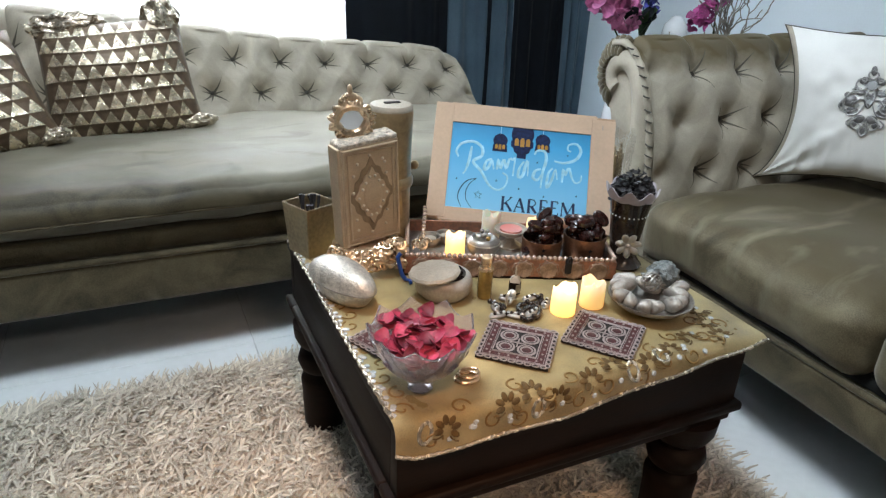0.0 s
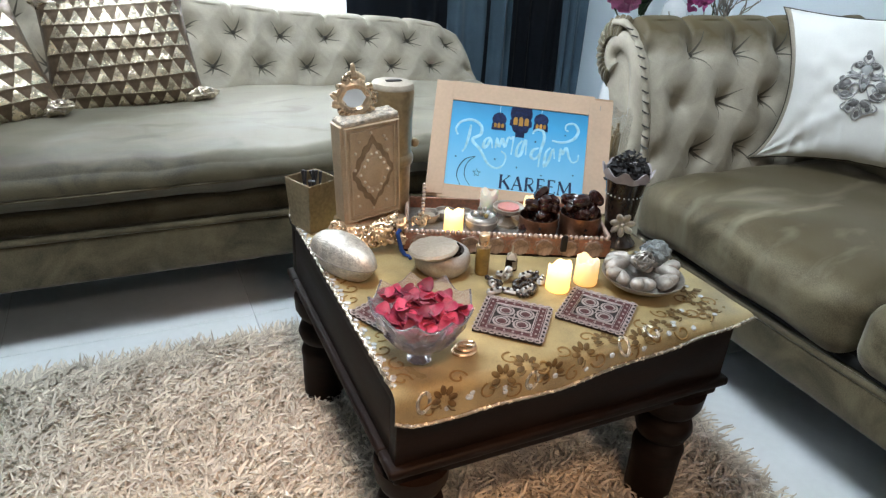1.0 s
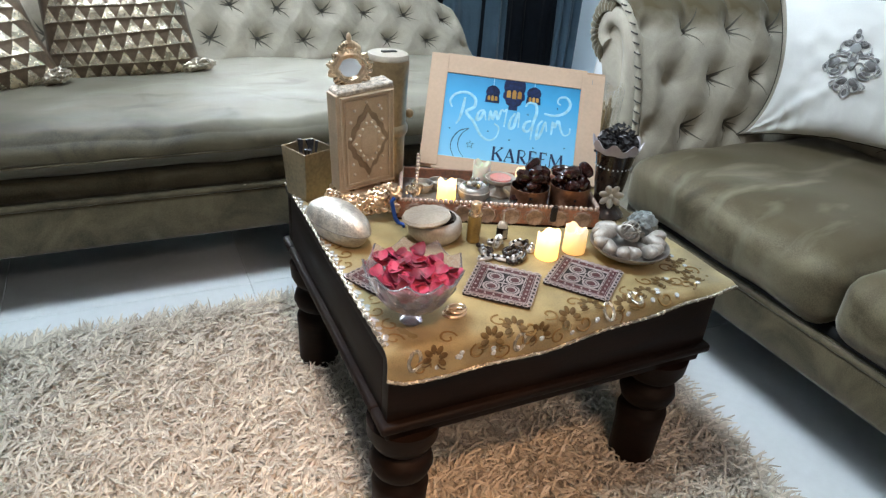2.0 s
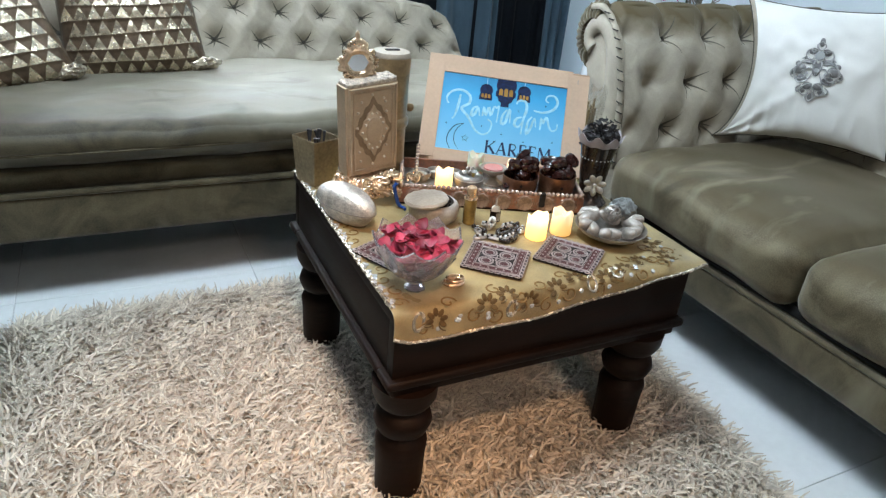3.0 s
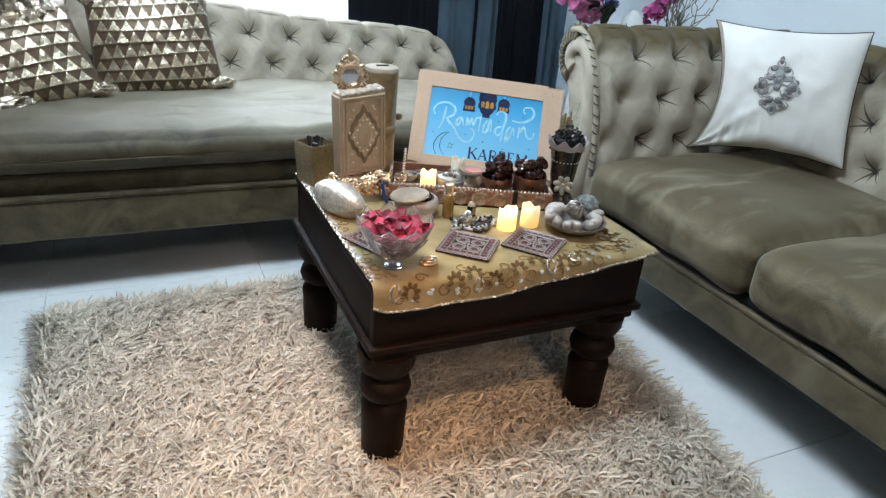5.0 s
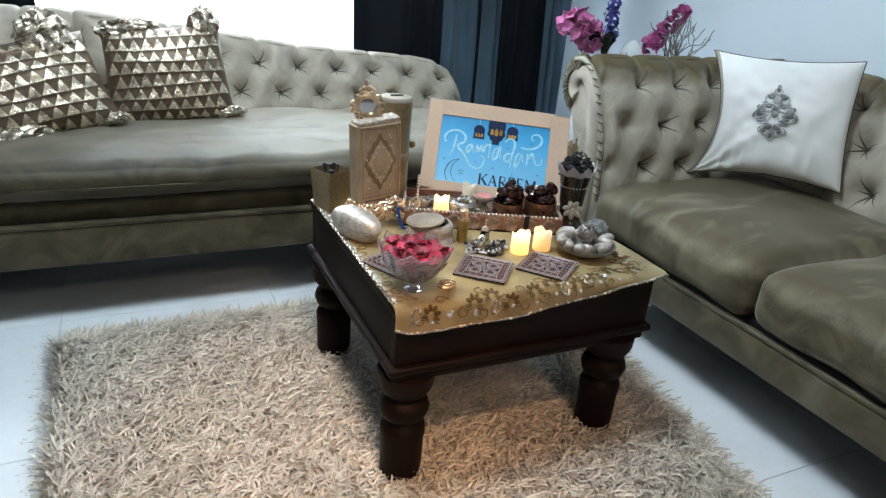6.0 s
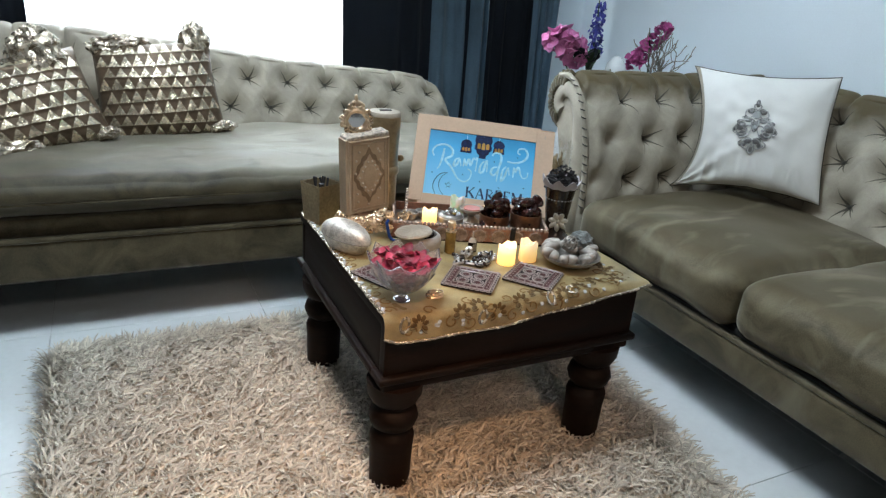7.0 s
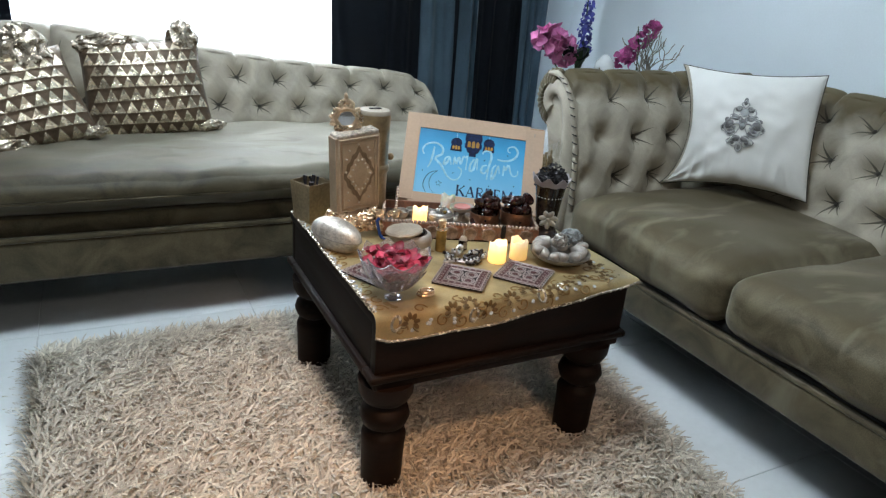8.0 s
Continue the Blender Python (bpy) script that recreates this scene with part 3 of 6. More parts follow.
for k, (a, b) in enumerate(((-0.004, 0.625), (-0.633, -0.008), (-1.262, -0.637))):
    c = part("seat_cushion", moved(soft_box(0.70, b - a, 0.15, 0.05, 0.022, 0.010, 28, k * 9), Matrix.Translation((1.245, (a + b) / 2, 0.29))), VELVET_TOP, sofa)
    x0, x1, y0, y1 = 0.897, 1.47, a + 0.012, b - 0.012
    part("piping", tube([(x0, y0 + 0.03, 0.385), (x0, y1 - 0.03, 0.385)], 0.004, 6), VELVET, c)
for x, y in ((1.02, 0.68), (1.02, -1.32), (1.52, 0.68), (1.52, -1.32)):
    part("foot", moved(lathe([(0, 0), (0.018, 0), (0.03, 0.10), (0.026, 0.171), (0, 0.171)], 16), Matrix.Translation((x, y, 0))), WOOD, sofa)

# ---- rug ----
RX0, RX1, RY0, RY1 = -0.600, 0.775, -1.30, 0.810
rug = thing("shag_rug", Matrix(), "cream long-pile shag rug lying on the tiles", "rug")


def rug_x(u, y):
    """Rug sides slanted to fit the camera's view: x from 0..1 across it."""
    left, right = RX0 - 0.012 * y, RX1 + 0.12 * y
    return left + (right - left) * u


bm = box(0, 1, RY0, RY1, 0.0, 0.012)
for v in bm.verts:
    v.co.x = rug_x(v.co.x, v.co.y)
part("backing", bm, RUGBACK, rug, smooth=False)


def shag(count, seed):
    rng = np.random.default_rng(seed)
    y = RY1 - (RY1 - RY0) * rng.random(count) ** 1.25
    x = rug_x(rng.random(count), y)
    clump = rng.integers(0, 900, count)
    ang = rng.random(900)[clump] * 6.283 * 0.5 + rng.random(count) * 6.283
    size = 0.040 + 0.032 * rng.random(count)
    lean = 0.74 + 0.24 * rng.random(count)
    wid = 0.0016 + 0.0013 * rng.random(count)
    d = np.stack([np.cos(ang), np.sin(ang)], 1)
    s = np.stack([-np.sin(ang), np.cos(ang)], 1)
    steps = [(0.0, 0.0, 1.0), (0.40, 0.62, 0.95), (0.72, 0.90, 0.8), (1.0, 0.98, 0.2)]
    rows = []
    for out, up, w in steps:
        cx = x + d[:, 0] * size * lean * out
        cy = y + d[:, 1] * size * lean * out
        cz = 0.010 + size * np.sqrt(1.05 - lean * lean * 0.9) * up
        for sg in (-1, 1):
            rows.append(np.stack([cx + sg * s[:, 0] * wid * w, cy + sg * s[:, 1] * wid * w, cz + sg * 0.001], 1))
    v = np.stack(rows, 1).reshape(-1, 3)
    base = np.arange(count)[:, None] * 8
    faces = np.concatenate([base + np.array([[2 * k, 2 * k + 1, 2 * k + 3, 2 * k + 2]]) for k in range(3)], 0)
    me = bpy.data.meshes.new("pile_layer")
    me.vertices.add(len(v)), me.loops.add(faces.size), me.polygons.add(len(faces))
    me.vertices.foreach_set("co", v.ravel())
    me.loops.foreach_set("vertex_index", faces.ravel().astype(np.int32))
    me.polygons.foreach_set("loop_start", np.arange(len(faces), dtype=np.int32) * 4)
    me.update(calc_edges=True)
    me.materials.append(PILE)
    ob = new("pile_layer", me)
    ob.parent = rug
    ob["kind"] = "stuff"


shag(160000, 5)

# ---- coffee table ----
table = thing("coffee_table", pose(0.315, 0.322, 0), "square dark-stained wooden coffee table with thick turned legs", "coffee table")
TZ = 0.455
part("tabletop", box(-0.305, 0.305, -0.305, 0.305, 0.43, TZ, 0.004), WOOD, table)
for k in range(4):
    # two sides run through, the other two butt against them
    o = 0 if k % 2 == 0 else 1
    for nm, half, inner, z0, z1, bev in (("apron", 0.301, 0.275, 0.325, 0.43, 0.002), ("moulding", 0.313, 0.26, 0.308, 0.325, 0.006), ("lower_moulding", 0.302, 0.255, 0.286, 0.308, 0.006)):
        e = inner + 0.001 if o else half
        part(nm, moved(box(-e, e, -half, -inner, z0, z1, bev, 3), pose(0, 0, 0, 0, 0, 90 * k)), WOOD, table)
LEG = [(0, 0.012), (0.040, 0.012), (0.043, 0.03), (0.045, 0.13), (0.047, 0.155), (0.044, 0.165), (0.036, 0.172), (0.034, 0.178), (0.046, 0.187), (0.052, 0.205), (0.047, 0.222), (0.035, 0.23), (0.035, 0.236), (0.048, 0.245), (0.056, 0.262), (0.058, 0.29), (0, 0.29)]
leg = None
for x, y in ((-1, -1), (1, -1), (-1, 1), (1, 1)):
    m = Matrix.Translation((0.250 * x - 0.007, 0.249 * y - 0.010, 0))
    if leg is None:
        leg = part("leg", lathe(LEG, 28), WOOD, table)
        leg.matrix_local = m
    else:
        like(leg, table, m)

# ---- things on the table ----
T0 = 0.4585
GOLD_SHINE = material("bright_gold_leaf", (0.76, 0.57, 0.39), 0.27, metal=0.85, var=0.2, scale=40, fine=300, bump=0.3, dist=0.0006)
BOOKGOLD = material("rose_gold_cover", (0.56, 0.42, 0.29), 0.40, metal=0.35, var=0.12, scale=25, fine=400, bump=0.35, dist=0.0005)
# Darker bronze: the groove's shade put into its colour; also the pages.
BOOKDARK = material("recessed_bronze", (0.32, 0.23, 0.15), 0.5, metal=0.4, var=0.15, scale=25, fine=400, bump=0.3, dist=0.0005)
PEARL = material("pearly_bead", (0.72, 0.62, 0.50), 0.25, var=0.05, bump=0.0, coat=0.5)
SILVER = material("hammered_silver", (0.66, 0.62, 0.56), 0.33, metal=0.75, var=0.15, scale=30, fine=220, bump=0.5, dist=0.0012)
SILVERMATT = material("matt_silver_paint", (0.46, 0.395, 0.32), 0.5, metal=0.35, var=0.15, scale=20, fine=260, bump=0.35, dist=0.0007)
SILVERGREY = material("grey_silver_paint", (0.45, 0.41, 0.37), 0.48, metal=0.35, var=0.18, scale=25, fine=260, bump=0.35, dist=0.0007)
PEWTER = material("tarnished_pewter", (0.36, 0.33, 0.30), 0.42, metal=0.7, var=0.2, scale=40, fine=250, bump=0.4, dist=0.0007)
BRONZE = material("brown_bronze_lacquer", (0.38, 0.27, 0.15), 0.3, metal=0.5, var=0.2, scale=12, fine=120, bump=0.15, dist=0.0007)
BRASSPOT = material("dull_brass_sheet", (0.33, 0.25, 0.145), 0.4, metal=0.6, var=0.25, scale=10, fine=150, bump=0.2, dist=0.0008)
COPPER = material("painted_copper_brown", (0.36, 0.145, 0.085), 0.42, second=(0.13, 0.085, 0.065), metal=0.25, var=0.25, scale=25, fine=200, bump=0.25, dist=0.0007)
CUPMETAL = material("copper_brown_metal", (0.30, 0.15, 0.09), 0.32, metal=0.75, var=0.25, scale=30, fine=200, bump=0.15, dist=0.0006)
DATE = material("glossy_dates", (0.035, 0.010, 0.008), 0.22, var=0.4, scale=60, fine=200, bump=0.4, dist=0.0015, coat=0.4)
DARKBEAD = material("dark_glass_bead", (0.02, 0.013, 0.012), 0.12, var=0.2, bump=0.0, coat=0.5)
CARD = material("brown_card", (0.60, 0.42, 0.30), 0.75, var=0.06, scale=8, fine=150, bump=0.15, dist=0.0005)
CARDDARK = material("card_edge", (0.46, 0.31, 0.21), 0.8, var=0.1, fine=150, bump=0.2, dist=0.0005)
CLOTH = material("gold_satin_cloth", (0.37, 0.29, 0.14), 0.30, var=0.28, scale=14, fine=700, bump=0.2, dist=0.0004, sheen=0.25, spec=0.6)
EMB = material("brown_embroidery", (0.125, 0.075, 0.022), 0.6, metal=0.2, var=0.3, scale=80, fine=600, bump=0.6, dist=0.0008)
EMBGOLD = material("gold_thread", (0.24, 0.145, 0.045), 0.5, metal=0.25, var=0.2, scale=80, fine=600, bump=0.5, dist=0.0006)
GEM = material("clear_rhinestone", (0.86, 0.90, 0.92), 0.06, metal=0.55, var=0.05, bump=0.0)
TRIM = material("silver_sequin_trim", (0.62, 0.55, 0.44), 0.25, metal=0.7, var=0.35, scale=120, fine=600, bump=0.8, dist=0.001)
PETALM = material("pink_dried_petal", (0.31, 0.026, 0.066), 0.55, var=0.3, scale=60, fine=300, bump=0.3, dist=0.0008, rand=0.55, sheen=0.1)
CRYSTAL = material("cut_glass", (0.90, 0.87, 0.95), 0.06, trans=0.90, var=0.02, bump=0.0, ior=1.5)
BLACKPETAL = material("black_petals", (0.045, 0.042, 0.046), 0.7, var=0.3, scale=60, fine=300, bump=0.4, dist=0.001, rand=0.3)
SMOKE = material("smoky_brown_glass", (0.035, 0.022, 0.016), 0.18, var=0.3, scale=12, bump=0.0, coat=0.3)
SMOKERIM = material("frosted_lilac_rim", (0.40, 0.36, 0.38), 0.3, var=0.1, bump=0.0)
MAROON = material("maroon_beadwork", (0.080, 0.022, 0.024), 0.6, var=0.35, scale=160, fine=700, bump=0.8, dist=0.001)
COASTBLACK = material("black_felt", (0.022, 0.018, 0.018), 0.85, var=0.2, fine=500, bump=0.3, dist=0.0005)
BEADWHITE = material("silvery_pink_beads", (0.38, 0.325, 0.315), 0.35, var=0.2, scale=200, fine=700, bump=0.6, dist=0.0008, metal=0.2)
WAXW = material("white_wax", (0.85, 0.80, 0.68), 0.45, var=0.04, scale=30, fine=120, bump=0.1, dist=0.001, sub=0.5)
WAXPINK = material("pink_wax", (0.62, 0.25, 0.22), 0.5, var=0.05, sub=0.3)
BLUE = material("blue_cord", (0.015, 0.07, 0.32), 0.5, var=0.2, fine=400, bump=0.4, dist=0.0008)
BOTTLEGOLD = material("gold_perfume_glass", (0.40, 0.26, 0.075), 0.15, metal=0.4, var=0.2, scale=40, bump=0.0, coat=0.6)
LANTERNBLUE = material("dark_blue_paint", (0.018, 0.042, 0.17), 0.6, second=(0.008, 0.014, 0.05), bump=0.0, scale=220)
INK = material("navy_ink", (0.012, 0.026, 0.085), 0.7, bump=0.0, var=0.1)
LAMPGOLD = material("painted_lantern_windows", (0.75, 0.42, 0.10), 0.6, bump=0.0, var=0.05)
CHALK = material("pale_script", (0.38, 0.69, 0.85), 0.65, bump=0.0, var=0.12, scale=60)
STONE = material("grey_crystal_stone", (0.26, 0.28, 0.28), 0.35, var=0.3, scale=60, fine=300, bump=0.8, dist=0.003)


def lit_wax(name, strength):
    """Wax that glows yellow from a lamp inside it, palest at the rim."""
    m, n, l = plain(name)
    p = n["Principled BSDF"]
    tc, sep, ramp = n.new("ShaderNodeTexCoord"), n.new("ShaderNodeSeparateXYZ"), n.new("ShaderNodeValToRGB")
    l.new(tc.outputs["Object"], sep.inputs[0])
    mr = n.new("ShaderNodeMapRange")
    socket(mr, "From Min", 0.0), socket(mr, "From Max", 0.045)
    l.new(sep.outputs["Z"], mr.inputs["Value"])
    l.new(mr.outputs["Result"], ramp.inputs["Fac"])
    ramp.color_ramp.elements[0].color, ramp.color_ramp.elements[1].color = (1.0, 0.50, 0.10, 1), (1.0, 0.76, 0.46, 1)
    e = ramp.color_ramp.elements.new(0.55)
    e.color = (1.0, 0.60, 0.17, 1)
    socket(p, "Base Color", (0.85, 0.72, 0.48, 1)), socket(p, "Roughness", 0.5), socket(p, "Emission Strength", strength)
    l.new(ramp.outputs["Color"], p.inputs["Emission Color"])
    return m


GLOW, GLOWSOFT = lit_wax("glowing_candle_wax", 1.7), lit_wax("softly_glowing_wax", 0.7)

# gold cloth with a hanging front hem
HEM = [(0.0, 0.036), (0.03, 0.048), (0.10, 0.052), (0.26, 0.049), (0.36, 0.038), (0.46, 0.028), (0.56, 0.012), (0.62, 0.001)]


def cloth_at(x, d, lift=0.0):
    """A point of the cloth at x, d metres up the cloth from its front hem; it bends round the table's edge."""
    h = interp(x, HEM)
    r, y0, top = 0.018, 0.007, T0 - 0.0015
    s, c = d - h, 0.018 * math.pi / 4
    wob = 0.0018 * noise.noise(Vector((x * 16, d * 16, 3))) + 0.0009 * noise.noise(Vector((x * 45, d * 38, 5))) + 0.0016 * max(0, 0.25 - abs(noise.noise(Vector((x * 11 + 4, d * 11, 7))))) + 0.0010 * abs(noise.noise(Vector((x * 9 + d * 14, d * 5, 8))))
    stick = 0.012 * smooth01((x - 0.5) / 0.12) * smooth01((0.06 - d) / 0.06)
    if s >= c:
        return Vector((x, y0 + r + s - c - stick, top + wob + lift))
    if s > -c:
        f = (c - s) / r
        return Vector((x, y0 + r - (r + lift) * math.sin(f) - stick, top - r + (r + lift) * math.cos(f) + wob * math.cos(f)))
    return Vector((x, y0 - lift - stick - 0.002 * math.sin(30 * x), top - r + c + s))


cloth = thing("table_cloth", Matrix(), "gold satin cloth with beaded brown flowers over the table's edge", "tablecloth")
bm = surface(lambda u, v: cloth_at(0.006 + 0.624 * u, 0.64 * v), 90, 110)
bmesh.ops.recalc_face_normals(bm, faces=bm.faces)
bmesh.ops.solidify(bm, geom=list(bm.faces), thickness=0.0012)
part("fabric", bm, CLOTH, cloth)
for pts in ([cloth_at(0.006 + 0.624 * i / 120, 0.001, 0.001) + Vector((0, 0, 0.0008 * math.sin(i * 2.4))) for i in range(121)],
            [cloth_at(0.008, 0.055 + 0.58 * i / 100, 0.001) + Vector((0.002 * math.sin(i * 1.7), 0, 0)) for i in range(101)]):
    part("edge_trim", tube(pts, 0.0030, 6), TRIM, cloth, "glittering sequin edging")


def on_cloth(x, d, turn=0.0):
    """A pose on the cloth: z out of it, y up the cloth."""
    p, q, s = cloth_at(x, d, 0.0008), cloth_at(x, d + 0.006, 0.0008), cloth_at(x + 0.006, d, 0.0008)
    up, side = (q - p).normalized(), (s - p).normalized()
    out = side.cross(up).normalized()
    up = out.cross(side).normalized()
    m = Matrix((side, up, out)).transposed().to_4x4()
    return Matrix.Translation(p) @ m @ pose(0, 0, 0, 0, 0, turn) @ Matrix.Diagonal((1.35, 1.35, 0.65, 1))


def flower_mesh():
    bm = bmesh.new()
    for k in range(6):
        a = radians(-20 + 44 * k)
        join(bm, ball(1, 8, 6), pose(0.0095 * math.cos(a), 0.0095 * math.sin(a), 0.0005, 0, 0, math.degrees(a)) @ Matrix.Diagonal((0.0055, 0.0034, 0.0016, 1)))
    for sx in (-1, 1):
        join(bm, tube([(sx * (0.004 + 0.010 * t), -0.006 - 0.010 * t + 0.006 * t * t, 0.0006) for t in (0, 0.3, 0.6, 1)], 0.0009, 5))
    return bm


def curl_mesh():
    return tube([(0.011 * (1 - t * 0.75) * math.cos(4.2 * t * 1.5), 0.011 * (1 - t * 0.75) * math.sin(4.2 * t * 1.5), 0.0007) for t in [i / 16 for i in range(17)]], 0.0013, 6)


def ring_mesh():
    return tube([(0.0062 * math.cos(a), 0.0105 * math.sin(a), 0.001) for a in [i * math.pi / 10 for i in range(20)]], 0.0022, 6, True)


def gem_mesh():
    return lathe([(0, -0.0005), (0.0027, -0.0005), (0.003, 0.0008), (0.002, 0.0020), (0, 0.0022)], 7)


kinds = {}


def motif(kind, x, d, turn=0.0):
    make, mat = {"flower_motif": (flower_mesh, EMB), "scroll_motif": (curl_mesh, EMBGOLD), "ring_motif": (ring_mesh, TRIM), "gem": (gem_mesh, GEM)}[kind]
    m = on_cloth(x, d, turn)
    if kind == "gem":
        m = m @ Matrix.Diagonal((1.15, 1.15, 1.4, 1))
    if kind in kinds:
        like(kinds[kind], cloth, m)
    else:
        kinds[kind] = part(kind, make(), mat, cloth)
        kinds[kind].matrix_local = m


for i, x in enumerate((0.075, 0.165, 0.205, 0.245, 0.30, 0.345, 0.405, 0.455, 0.505, 0.56)):
    motif("flower_motif", x, 0.036 + 0.009 * (i % 3), 8 * (i % 5) - 16)
    motif("scroll_motif", x + 0.024, 0.048 + 0.012 * ((i + 1) % 3), 70 * i)
    motif("scroll_motif", x - 0.02, 0.022 + 0.008 * (i % 2), 110 * i)
    motif("gem", x + 0.004, 0.020 + 0.008 * (i % 2))
for x, d in ((0.045, 0.036), (0.212, 0.030), (0.372, 0.034), (0.43, 0.040)):
    motif("ring_motif", x, d, -12)
for x, d in ((0.115, 0.028), (0.117, 0.035), (0.111, 0.030), (0.475, 0.035), (0.48, 0.042), (0.52, 0.06), (0.17, 0.02)):
    motif("gem", x, d)
for i in range(9):
    motif("flower_motif", 0.565 + 0.016 * (i % 2), 0.07 + 0.03 * i, 90 + 15 * (i % 3))
    motif("scroll_motif", 0.545 - 0.012 * (i % 3), 0.085 + 0.03 * i, 60 * i)
    motif("gem", 0.585, 0.075 + 0.034 * i)
for i in range(44):
    motif("gem", 0.011 + 0.004 * (i % 2), 0.060 + 0.013 * i)
for i in range(14):
    motif("scroll_motif", 0.026 + 0.008 * (i % 2), 0.075 + 0.036 * i, 80 * i)
    motif("gem", 0.018, 0.08 + 0.04 * i)


# rose petals in a cut-glass bowl
def petal_mesh(seed, w=0.013, l=0.017, cup=0.35):
    r = random.Random(seed)
    k1, k2 = r.uniform(0.5, 1.2), r.uniform(-0.6, 0.6)

    def f(u, v):
        a, b = 2 * u - 1, v
        half = w * math.sin(math.pi * min(1, 0.12 + 0.88 * b) ** 0.75) ** 0.6 if b < 1 else 0.0
        half = w * (b ** 0.55) * (1 - b ** 5) ** 0.5
        x, y = a * half, l * b
        return (x, y, cup * (a * a * half * 0.9 + k1 * (b - 0.4) ** 2 * l) + 0.18 * k2 * a * b * l)
    bm = surface(f, 6, 7)
    bmesh.ops.remove_doubles(bm, verts=bm.verts, dist=1e-5)
    bmesh.ops.recalc_face_normals(bm, faces=bm.faces)
    bmesh.ops.solidify(bm, geom=list(bm.faces), thickness=0.0004)
    return bm


bowl = thing("glass_bowl", pose(0.066, 0.075, T0), "cut-glass footed bowl with scalloped rim", "bowl")


def scallop(a, r, z):
    k = smooth01((z - 0.02) / 0.07)
    w = 1 - abs(math.sin(4.5 * a)) * 2
    return 0.99 * r * (1 + 0.028 * k * w), z + 0.0068 * k * w


part("body", lathe([(0, 0.020), (0.012, 0.020), (0.030, 0.026), (0.050, 0.046), (0.064, 0.074), (0.071, 0.092), (0.068, 0.093), (0.060, 0.075), (0.046, 0.050), (0.027, 0.032), (0, 0.029)], 72, scallop), CRYSTAL, bowl)
part("foot", lathe([(0, 0), (0.017, 0), (0.018, 0.003), (0.009, 0.008), (0.008, 0.016), (0.012, 0.0215), (0, 0.0215)], 8), CRYSTAL, bowl)
facet = None
for k in range(11):
    m = pose(0, 0, 0, 0, 0, 360 / 11 * k) @ pose(0.0485, 0, 0.047, 0, 38, 0)
    if facet is None:
        facet = part("cut_facet", moved(ball(1, 8, 6), Matrix.Diagonal((0.002, 0.008, 0.022, 1))), CRYSTAL, bowl)
        facet.matrix_local = m
    else:
        like(facet, bowl, m)
petals = thing("rose_petals", pose(0.066, 0.075, T0 + 0.032), "heap of dried pink and red rose petals in the glass bowl", "petals")
shapes = []
rng = random.Random(4)
for k in range(200):
    layer = k / 200
    # each layer keeps inside the bowl's flaring wall
    reach = 0.018 + 0.0435 * layer
    rr, a = reach * math.sqrt(rng.random()), rng.random() * 6.283
    z = 0.010 + 0.040 * layer + 0.009 * layer * (1 - (rr / reach) ** 2)
    m = pose(rr * math.cos(a), rr * math.sin(a), z, rng.uniform(-22, 38) * (0.4 + 0.6 * layer), rng.uniform(-28, 28), rng.uniform(0, 360)) @ Matrix.Translation((0, -0.009, 0))
    if k < 6:
        o = part("petal", petal_mesh(k, 0.0175, 0.0225, 0.42), PETALM, petals)
        o.matrix_local = m
        shapes.append(o)
    else:
        like(shapes[k % 6], petals, m)


